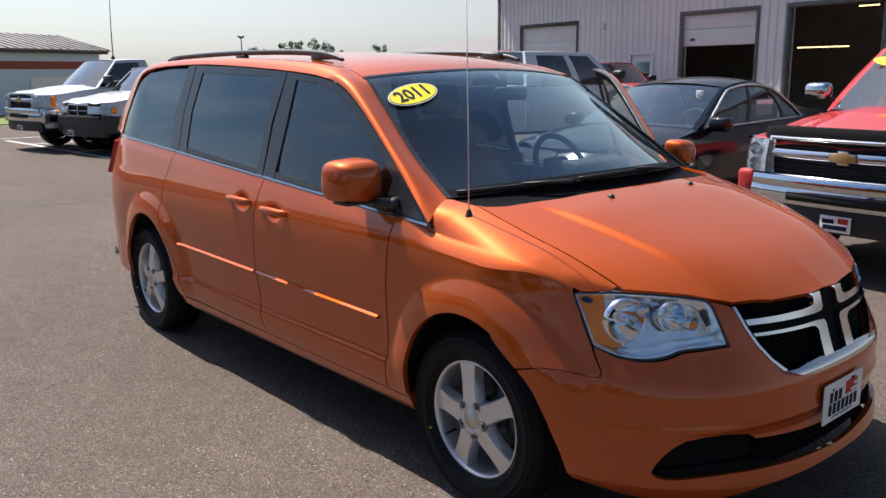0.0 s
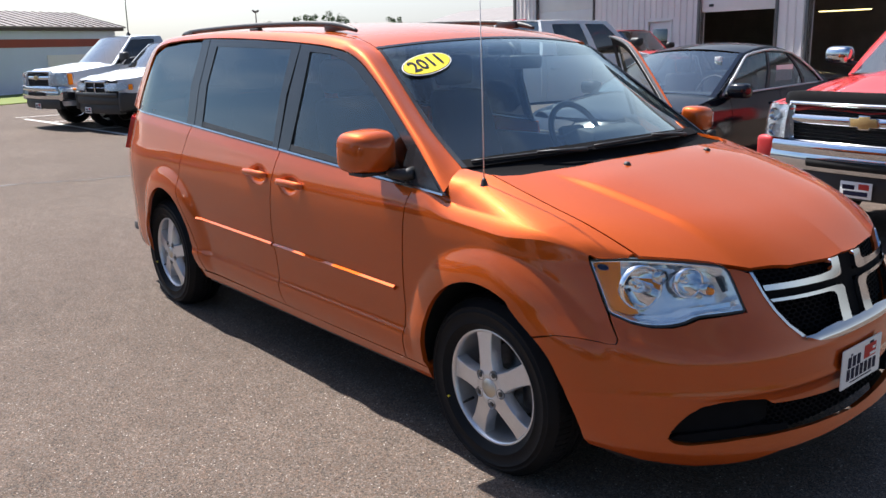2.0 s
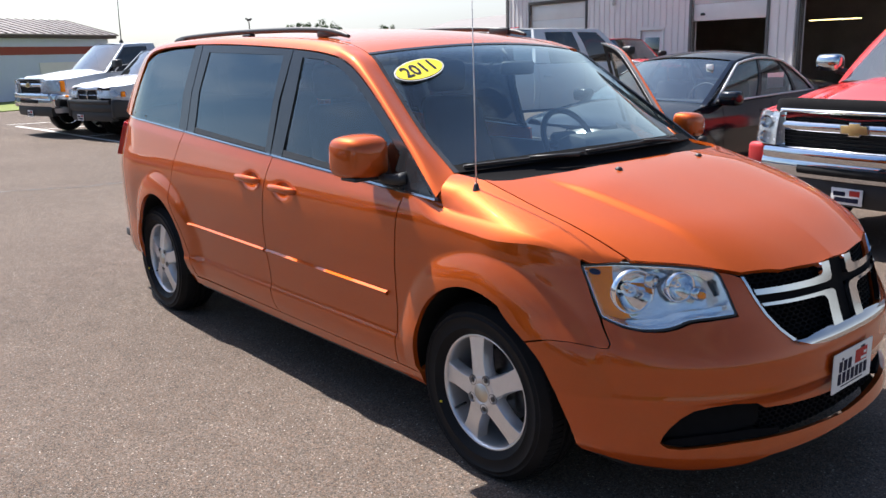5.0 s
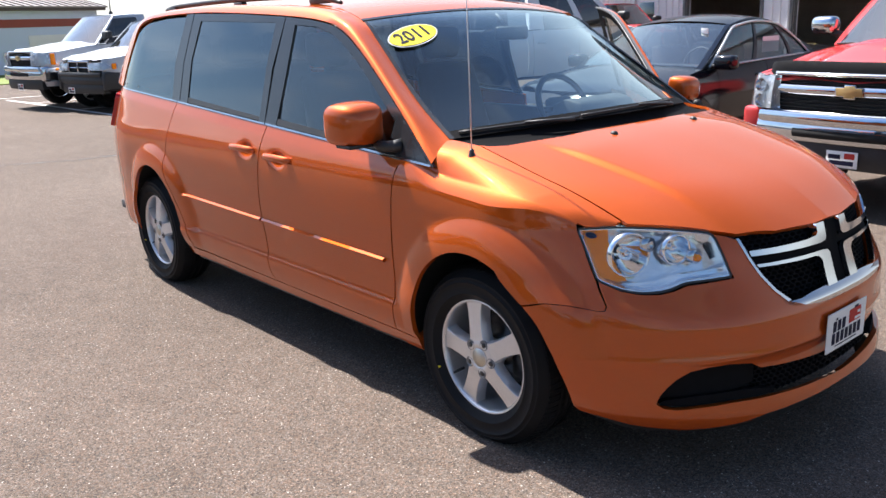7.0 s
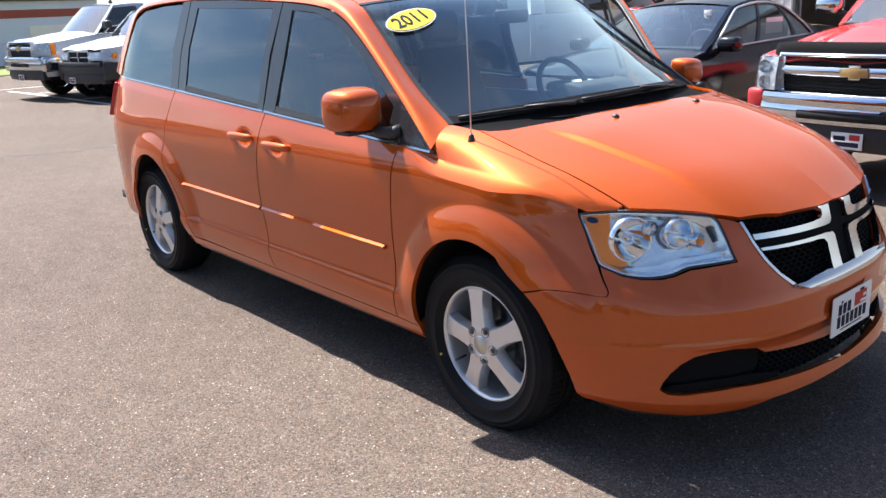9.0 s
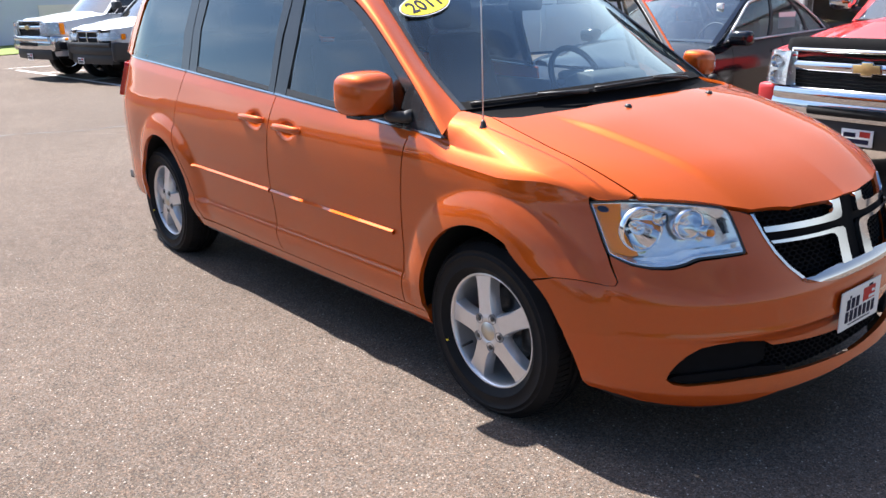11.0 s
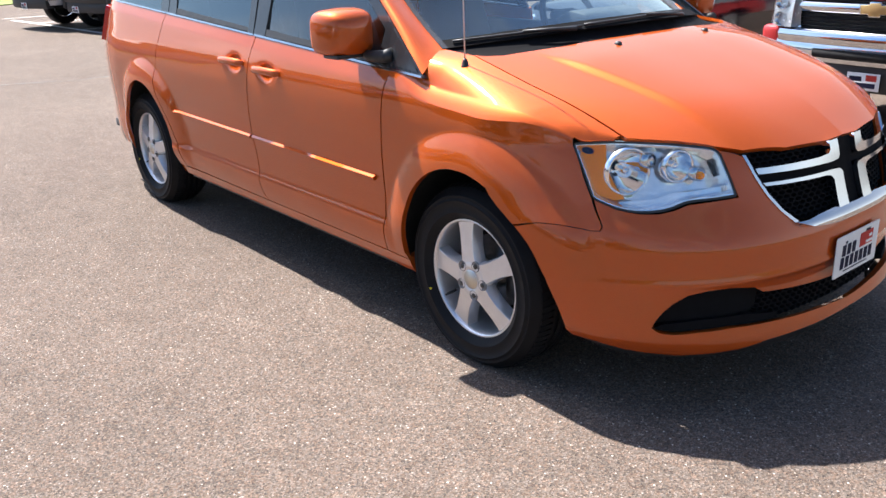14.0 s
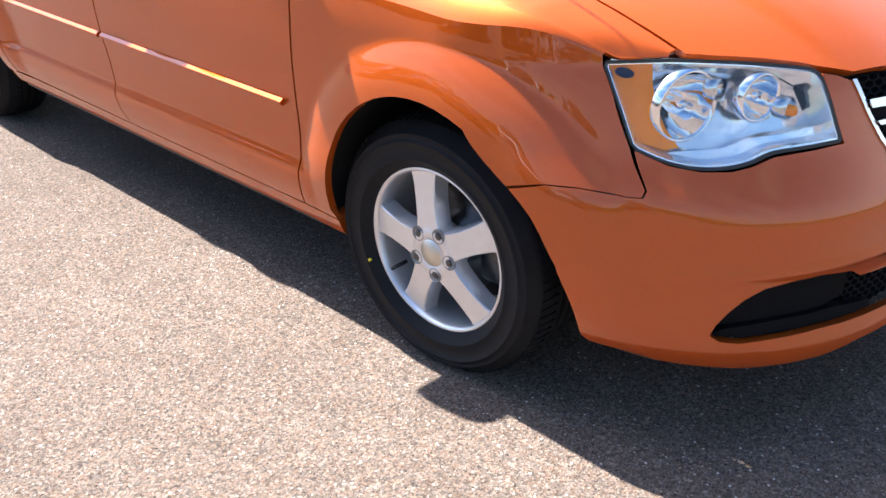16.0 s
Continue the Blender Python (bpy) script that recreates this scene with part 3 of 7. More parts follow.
def hood_skin(x, y):
    """The bonnet: crown, two soft ridges, and a round fall to the grille and the lamps."""
    p = hood(x, y)
    a = abs(y)
    ridge = 0.605 - 0.15 * (x - 0.02)
    k = smooth_step(0.0, 0.25, x) * (1 - 0.4 * smooth_step(0.6, 0.9, x))
    lift = 0.014 * k * (smooth_step(ridge + 0.008, ridge - 0.020, a) - 0.8 * smooth_step(ridge - 0.05, 0.10, a))
    tip = smooth_table(HOOD_TIP, a)
    near = min(1, max(0, 1 - (tip - x) / 0.26))
    over = hood(tip, y)[2] + lift - smooth_table(HOOD_LIP, a)
    return (x, y, p[2] + lift - over * near ** 2.2)


def seam_y(x):
    return 0.785 - 0.046 * max(0, (x - 0.2) / 0.364) ** 1.6


def seam_point(s):
    """Where the bonnet meets the fender."""
    x = -0.10 + (band_plan(s, 0.97)[0] + 0.2) * 0.643 / (SEAM_END + 0.2)
    y = seam_y(x)
    p = Vector((x, -y, hood_skin(x, y)[2]))
    if s < -0.2:
        j = min(1, (-0.2 - s) / 0.06)
        p = Vector((-0.10 - 0.148 * j, -0.785 - 0.018 * j, 1.136 + 0.015 * j))
    return p


SEAM_END = band_plan(0.81, 0.97)[0]
SHOULDER = [1.10, 1.09, 1.075, 1.047, 1.033, 1.0255, 1.0175, 1.0065, 0.989, 0.950, 0.895]
STRIP, SHELF = 0.050, 0.044


def shoulder(s):
    x = band_plan(s, 0.97)[0]
    return max(0.917, spline([(q, 0, 0) for q in SHOULDER], x + 0.5).x)


def fender_map(s, v):
    """Flank, a tilted strip up to a crease, a steep wall above it, then the round towards the bonnet."""
    front = smooth_step(0.10, 0.42, band_plan(s, 0.97)[0])
    z1 = shoulder(s)
    start = smooth_step(-0.36, -0.14, s)
    slim = STRIP * 0.8 * front
    low = z1 - STRIP + slim
    if v <= z1 - STRIP:
        return Vector(band(s, v + slim * smooth_step(0.84, z1 - STRIP, v)))
    k = min(1, (v - z1 + STRIP) / STRIP)
    foot = Vector(band(s, low))
    edge = Vector(band(s, z1))
    inward = Vector((-0.5 * front, 1.0, 0)).normalized()
    tilted = foot + inward * (SHELF * (1 - 0.85 * front)) + Vector((0, 0, z1 - low))
    top = edge.lerp(tilted, start)
    bulge = Vector((0, -0.10, 0.16)) * (top - foot).length * k * (1 - k)
    p = foot.lerp(top, k) + bulge
    if v <= z1:
        return p
    t = min(1, (v - z1) / 0.25)
    a, d = p, seam_point(s)
    ridge = a + inward * min(0.034, 0.3 * (d.y - a.y))
    ridge.z = max(a.z + 0.012, d.z - 0.17 * (d.y - ridge.y))
    ridge.x += (d.x - a.x) * 0.3
    b, c = a.lerp(ridge, 0.92), ridge.lerp(d, 0.22)
    return a * (1 - t) ** 3 + b * 3 * t * (1 - t) ** 2 + c * 3 * t * t * (1 - t) + d * t ** 3


def arch(a, a0, a1, grow=0.0, n=22):
    cx, cz, rx, rz = a
    return [(cx + (rx + grow) * math.cos(radians(a0 + (a1 - a0) * i / n)), cz + (rz + grow) * math.sin(radians(a0 + (a1 - a0) * i / n))) for i in range(n + 1)]


DOOR_FRONT = curve2([(-0.385, 1.072), (-0.411, 1.0), (-0.437, 0.80), (-0.455, 0.55), (-0.470, 0.335)], 4)
DOOR_B = curve2([(-1.458, 0.337), (-1.508, 0.384), (-1.548, 0.65), (-1.526, 0.916), (-1.478, 1.134)], 4)
SLIDER_R = curve2([(-2.43, 0.345), (-2.462, 0.47), (-2.565, 0.64), (-2.672, 0.80), (-2.63, 1.0), (-2.56, 1.193)], 4)
G = 0.0035


def strip_skin(u, h):
    """Rubbing strip at height h above its lower edge: upright face, sloping upper facet."""
    p = band(u, 0.650 - 0.011 * (u + 2.45) + h)
    return (p[0], p[1] - 0.002 - 0.013 * min(1, (0.022 - h) / 0.008, (h + 0.001) / 0.006), p[2])


for side in (1, -1):
    if side == 1:
        front_door = surf("front_door", [(x - G, z) for x, z in DOOR_FRONT] + [(x + G, z) for x, z in DOOR_B], band, (0.025, 0.0125), ORANGE, van, 0.014, side=side, centre=VC)
    slider = surf("sliding_door", [(x - G, z) for x, z in DOOR_B[::-1]] + [(x + G, z) for x, z in SLIDER_R], band, (0.025, 0.0125), ORANGE, van, 0.014, side=side, centre=VC)
    quarter = surf("quarter_panel", [(x - G, z) for x, z in SLIDER_R[::-1]] + [(-2.46, 0.335)] + arch(ARCH_R, 0, 180) + [(-3.30, 0.33), (-3.75, 0.33), (-3.75, 1.26), (-3.4, belt(-3.4))], band, (0.015, 0.010), ORANGE, van, 0.014, side=side, centre=VC)
    corner = surf("rear_corner", [(-3.752, 0.28), (-4.70, 0.28), (-4.70, 1.30), (-3.752, 1.26)], band, (0.08, 0.06), ORANGE, van, 0.02, side=side, centre=VC)
    rocker = surf("rocker_panel", [(-0.318, 0.330), (-2.49, 0.336), (-2.49, 0.285), (-0.318, 0.272)], band, (0.12, 0.012), ORANGE, van, 0.05, side=side, centre=VC)
    fender_line = ([(x + G, z) for x, z in DOOR_FRONT[1:]] + [(-0.318, 0.333)] + arch(ARCH_F, 178, 43)
                  + [(0.436, 0.660), (0.512, 0.660), (0.60, 0.646), (0.632, 0.648), (0.648, 0.662), (0.668, 0.742), (0.672, 0.82), (0.684, 0.912), (0.81, 0.928)] + [(s, shoulder(s) + 0.25) for s in [0.81 - 0.0893 * k for k in range(13)]] + [(-0.262, shoulder(-0.262) + 0.25), (-0.215, 1.062), (-0.40, 1.072)])
    fender = surf("front_fender", [(s, v - shoulder(s) + 1.0) for s, v in fender_line], lambda s, q: fender_map(s, q - 1.0 + shoulder(s)), (0.015, 0.00625), ORANGE, van, 0.014, side=side, centre=VC)
    fender.data.set_sharp_from_angle(angle=radians(24))
    # painted return of each arch, then the dark liner
    for a in (ARCH_F, ARCH_R):
        rim = arch(a, -7, 188, n=40)
        rows = []
        for k, (x, z) in enumerate(rim):
            p = Vector(band(x, z))
            c = Vector((a[0], p.y, a[1]))
            out = (p - c) * 0.03
            rows.append([p, p + Vector((0, 0.022, 0)) - out * 0.1, p + out + Vector((0, 0.034, 0)), Vector((p.x, -0.80, p.z)) + out * 1.5, Vector((p.x, -0.52, p.z)) + out, Vector((a[0], -0.50, a[1]))])
        for name, lo, hi, mat in (("arch_return", 0, 1, ORANGE), ("wheel_liner", 1, 5, TRIM)):
            n = hi - lo + 1
            v = [Vector((q.x, q.y * side, q.z)) for r in rows for q in r[lo:hi + 1]]
            f = [[k * n + j, k * n + j + 1, (k + 1) * n + j + 1, (k + 1) * n + j] for k in range(len(rows) - 1) for j in range(n - 1)]
            mesh_object(name, v, f if side > 0 else [g[::-1] for g in f], mat, van)
    # rubbing strip with its bright edge, on both doors
    for owner, a, b in ((slider, -2.455, -1.556), (front_door if side == 1 else van, -1.536, -0.505)):
        rs = surf("rubbing_strip", [(a, 0.0), (b, 0.0), (b, 0.022), (a, 0.022)], strip_skin, (0.1, 0.002), ORANGE, owner, 0.010, side=side, centre=VC)
        rs.data.set_sharp_from_angle(angle=radians(20))

bumper_half = [(1.5, 0.263), (1.5, 0.298), (1.408, 0.306), (1.22, 0.316), (1.036, 0.322), (0.90, 0.317), (0.822, 0.312), (0.772, 0.318), (0.750, 0.335), (0.770, 0.362), (0.802, 0.390), (0.845, 0.42), (0.895, 0.446), (0.96, 0.457), (1.038, 0.460), (1.127, 0.448),
               (1.165, 0.424), (1.28, 0.412), (1.399, 0.400), (1.5, 0.392), (1.5, 0.602), (1.40, 0.613), (1.319, 0.624), (1.273, 0.640), (1.235, 0.68), (1.204, 0.731), (1.180, 0.79), (1.161, 0.858), (1.13, 0.872), (1.100, 0.880), (1.108, 0.817), (1.116, 0.738),
               (1.04, 0.732), (0.958, 0.726), (0.906, 0.710), (0.856, 0.701), (0.792, 0.701), (0.733, 0.711), (0.676, 0.738), (0.652, 0.661), (0.634, 0.6462), (0.60, 0.6445), (0.512, 0.6582), (0.436, 0.6582)] + arch(ARCH_F, 42, -8, n=10) + [
               (0.44, 0.266), (0.507, 0.261), (0.616, 0.240), (0.817, 0.228), (1.038, 0.243), (1.157, 0.260), (1.285, 0.263)]
front_bumper = surf("front_bumper", bumper_half, band, (0.02, 0.009), ORANGE, van, 0.025, join=True, centre=(0, 0, 0.6))


def behind(d):
    return lambda u, w: tuple(Vector(band(u, w)) - Vector((0.85, 0.35 if u > 1.5 else -0.35, 0)).normalized() * d)


hood_half = [(x, 0.005 - seam_y(x)) for x in (-0.10, 0.05, 0.15, 0.20, 0.25, 0.30, 0.35, 0.40, 0.45, 0.50, 0.535, 0.562)] + [(0.607, -0.694), (0.656, -0.644), (0.70, -0.596), (0.73, -0.56), (0.755, -0.532), (0.808, -0.462), (0.867, -0.308), (0.90, -0.10), (0.902, 0.0), (0.902, 0.004),
             (0.085, 0.004), (0.082, -0.135), (0.068, -0.32), (0.050, -0.462), (-0.028, -0.698), (-0.07, -0.76)]
bonnet = surf("bonnet", hood_half, hood_skin, (0.03, 0.009), ORANGE, van, 0.02, join=True, centre=(0.3, 0, 0))
# upper edge of the fascia behind the bonnet's lip
lip_half = [(1.100, 0.872), (1.161, 0.856), (1.30, 0.860), (1.5, 0.860), (1.5, 0.882), (1.30, 0.878), (1.1, 0.885)]
surf("fascia_lip", lip_half, behind(0.035), (0.06, 0.02), TRIM, van, 0.01, join=True, centre=(0, 0, 0.6))

# ---- glasshouse: window frame line and roof gutter line ----
FRAME = [(-0.200, 1.078), (-0.487, 1.283), (-0.784, 1.482), (-0.99, 1.588), (-1.19, 1.630), (-1.48, 1.655), (-2.0, 1.683), (-2.5, 1.698), (-3.0, 1.690), (-3.25, 1.665), (-3.42, 1.60), (-3.52, 1.45), (-3.56, 1.25)]
GUTTER = [(-0.245, -0.808, 1.150), (-0.486, -0.770, 1.287), (-0.803, -0.709, 1.512), (-0.955, -0.682, 1.612), (-1.18, -0.655, 1.672), (-1.5, -0.645, 1.702), (-2.0, -0.64, 1.722), (-2.5, -0.64, 1.728), (-3.0, -0.64, 1.720), (-3.38, -0.64, 1.695), (-3.66, -0.66, 1.60), (-3.83, -0.70, 1.42), (-3.92, -0.74, 1.25)]


def gutter(u):
    return spline(GUTTER, u)


def side_rail(u, w):
    f = spline([(*p, 0) for p in FRAME], u)
    a, b = Vector(band(f.x, f.y)), gutter(u)
    out = Vector((0.35 * smooth_step(0.35, 0.1, u), -0.6, 0.75)).normalized()
    return a.lerp(b, w) + out * 0.030 * (6.75 * w * (1 - w) ** 2 if u < 0.3 else math.sin(math.pi * w)) * 0.7 * (0.15 + 0.85 * smooth_step(0.0, 0.07, u))


def roof_skin(u, w):
    a = gutter(u)
    y = a.y * (1 - w)
    k = 1 - (y / a.y) ** 2
    return (a.x + 0.085 * k * smooth_step(0.42, 0.25, u) - 0.12 * k * smooth_step(0.75, 1.0, u), y, a.z + 0.040 * k * smooth_step(0.22, 0.45, u) + 0.034 * k * smooth_step(0.45, 0.22, u))


def screen_skin(u, w):
    a = gutter(u)
    y = a.y * (1 - w)
    k = 1 - (y / a.y) ** 2
    t = min(1, u / 0.25)
    return (a.x + (0.265 * (1 - t) + 0.085 * t) * k, y, a.z + (0.045 * (1 - t) + 0.034 * t) * k)


surf("roof_side_rail", [(0.0, 0.0), (1.0, 0.0), (1.0, 1.0), (0.0, 1.0)], side_rail, (0.0125, 0.125), ORANGE, van, 0.012, side=1, centre=VC)
# on the driver's side the screen wraps round to a slim post
def slim_post(u, w):
    b = Vector(side_rail(u, 0.10))
    c = Vector(screen_skin(u, 1 - b.y / gutter(u).y))
    return Vector(side_rail(u, w)) - (b - c) * 0.45 * min(1, w / 0.10) * smooth_step(0.28, 0.22, u)


def wrap_skin(u, w):
    """Carries the screen's curve on to the slim post."""
    a, b, d = Vector(screen_skin(u, 0.012)), Vector(screen_skin(u, 0.06)), slim_post(u, 0.10)
    mid = a + (a - b).normalized() * (d - a).length * 0.5
    return a * (1 - w) ** 2 + mid * 2 * w * (1 - w) + d * w * w


surf("roof_side_rail", [(0.25, 0.0), (1.0, 0.0), (1.0, 1.0), (0.262, 1.0), (0.25, 0.10)], slim_post, (0.0125, 0.125), ORANGE, van, 0.012, side=-1, centre=VC)
surf("windshield_post", [(0.0, 0.0), (0.25, 0.0), (0.25, 0.10), (0.0, 0.10)], slim_post, (0.0125, 0.05), GLOSS_TRIM, van, 0.012, side=-1, centre=VC)
wrap = surf("windshield_edge", [(0.0, 1.0), (0.252, 1.0), (0.252, 0.0), (0.0, 0.0)], wrap_skin, (0.0125, 0.125), WINDSHIELD, van, 0, side=-1, centre=VC)
wrap.visible_shadow = False
surf("windshield_seal", [(0.0, 0.93), (0.255, 0.93), (0.255, 1.10), (0.0, 1.10)], wrap_skin, (0.0125, 0.08), GLOSS_TRIM, van, 0.01, side=-1, lift=0.003, centre=VC)
roof = surf("roof", [(0.262, 0.006), (1.0, 0.006), (1.0, 1.0), (0.262, 1.0)], roof_skin, (0.02, 0.1), ORANGE, van, 0.015, join=True, centre=VC)
screen = surf("windshield", [(0.0, 0.012), (0.252, 0.012), (0.252, 1.0), (0.0, 1.0)], screen_skin, (0.0125, 0.1), WINDSHIELD, van, 0, join=True, centre=VC)
screen.visible_shadow = False
surf("windshield_band", [(0.0, 0.012), (0.022, 0.012), (0.022, 1.0), (0.0, 1.0)], screen_skin, (0.0125, 0.1), MESH, van, 0.006, join=True, lift=0.002, centre=VC)
surf("windshield_seal", [(0.0, 0.0), (0.247, 0.0), (0.247, 0.022), (0.0, 0.022)], screen_skin, (0.0125, 0.05), GLOSS_TRIM, van, 0.01, side=1, lift=0.003, centre=VC)
surf("windshield_seal", [(0.2515, 0.0), (0.26, 0.0), (0.26, 1.0), (0.2515, 1.0)], screen_skin, (0.0125, 0.05), GLOSS_TRIM, van, 0.01, join=True, lift=0.003, centre=VC)


# side windows: black frames, glass, bright belt moulding
def band_in(d):
    return lambda u, w: (lambda p: (p[0], p[1] + d, p[2]))(band(u, w))


FRAME_F = [(-0.185, 1.066), (-0.487, 1.277), (-0.784, 1.474), (-0.99, 1.580), (-1.19, 1.622), (-1.475, 1.648)]
fglass = [(-0.50, 1.105), (-0.49, 1.215), (-0.667, 1.345), (-0.848, 1.462), (-0.96, 1.522), (-1.05, 1.560), (-1.18, 1.592), (-1.385, 1.607), (-1.392, 1.40), (-1.375, 1.15)]
tri = [(-0.225, 1.083), (-0.425, 1.228), (-0.44, 1.10)]
sglass = [(-1.565, 1.158), (-1.585, 1.40), (-1.560, 1.628), (-2.43, 1.655), (-2.475, 1.43), (-2.44, 1.203)]
qglass = [(-2.62, 1.205), (-2.66, 1.42), (-2.60, 1.675), (-2.9, 1.672), (-3.18, 1.65), (-3.33, 1.595), (-3.42, 1.49), (-3.47, 1.36), (-3.485, 1.247)]
for side in (1, -1):
    owner = front_door if side == 1 else van
    if side == 1:
        up = curve2(FRAME_F, 5)
        front_frame = surf("window_frame", up + [(-1.51, 1.40), (-1.505, belt(-1.5)), (-1.40, 1.142)] + [(-1.388, 1.40), (-1.382, 1.61), (-1.18, 1.596), (-1.05, 1.564), (-0.96, 1.526), (-0.848, 1.466), (-0.667, 1.349), (-0.475, 1.218), (-0.492, 1.10), (-0.4, 1.078)],
                           band_in(0.002), 0.05, GLOSS_TRIM, front_door, 0.02, centre=VC, label="black window frame")
        pane = surf("window", fglass, band_in(0.009), 0.06, DOOR_GLASS, front_door, 0, centre=VC, label="clear door glass")
        pane.visible_shadow = False
        q = surf("quarter_window", tri, band_in(-0.003), 0.05, GLOSS_TRIM, front_door, 0.006, centre=VC, label="small black triangular window")
    up2 = [(x, z - 0.006) for x, z in ((-1.482, 1.655), (-2.0, 1.683), (-2.52, 1.698))]
    sframe = surf("window_frame", up2 + [(-2.58, 1.45), (-2.55, 1.196), (-2.43, 1.19)] + [(-2.468, 1.43), (-2.424, 1.650), (-1.566, 1.624), (-1.590, 1.40), (-1.572, 1.15), (-1.515, belt(-1.52)), (-1.53, 1.40)],
                  band_in(0.002), 0.05, GLOSS_TRIM, slider, 0.02, side=side, centre=VC, label="black window frame")
    pane = surf("window", sglass, band_in(0.007), 0.08, PRIVACY, slider, 0, side=side, centre=VC, label="dark privacy glass")
    pane = surf("quarter_window", qglass, band_in(0.004), 0.06, PRIVACY, quarter, 0.01, side=side, centre=VC, label="dark privacy glass")
    surf("window_pillar", [(-2.535, 1.197), (-2.565, 1.42), (-2.525, 1.692), (-2.62, 1.690), (-2.68, 1.42), (-2.64, 1.203)], band_in(0.0), 0.05, GLOSS_TRIM, quarter, 0.02, side=side, centre=VC)
    for owner, a, b in ((front_door, -0.20, -1.496), (slider, -1.506, -2.552), (quarter, -2.562, -3.50)):
        if side == -1 and owner is front_door:
            continue
        surf("belt_moulding", [(a, belt(a) + 0.002), (b, belt(b) + 0.002), (b, belt(b) + 0.011), (a, belt(a) + 0.010)], band_in(-0.004), (0.1, 0.007), DARK_CHROME, owner, 0.012, side=side, centre=VC, label="bright belt moulding")
        c = a - 0.16 if owner is front_door else a
        surf("belt_seal", [(c, belt(c) + 0.012), (b, belt(b) + 0.012), (b, belt(b) + 0.042), (c, belt(c) + 0.030)], band_in(0.004), (0.1, 0.02), TRIM, owner, 0.01, side=side, centre=VC)
# ---- underbody, closing panels ----
part("underbody", box_bm(-3.85, 0.52, -0.72, 0.72, 0.24, 0.36, 0.03), TRIM, van)
part("floor_pan", box_bm(-2.45, -0.42, -0.93, 0.93, 0.27, 0.34, 0.01), TRIM, van)
part("radiator_block", box_bm(0.30, 0.74, -0.50, 0.50, 0.30, 0.86, 0.03), DARK, van)
part("firewall", box_bm(-0.42, -0.37, -0.90, 0.90, 0.3, 1.0, 0.01), TRIM, van)
surf("tailgate", [(-3.70, 1.30), (-4.70, 1.30), (-4.70, 1.66), (-3.70, 1.66)], band, (0.08, 0.06), GLOSS_TRIM, van, 0.01, join=True, centre=VC)
surf("air_dam", [(0.44, 0.262), (0.616, 0.228), (0.817, 0.213), (1.038, 0.236), (1.157, 0.258), (1.5, 0.246), (1.5, 0.19), (1.0, 0.185), (0.6, 0.19)], behind(0.03), (0.06, 0.03), TRIM, van, 0.01, join=True, centre=(0, 0, 0.6))


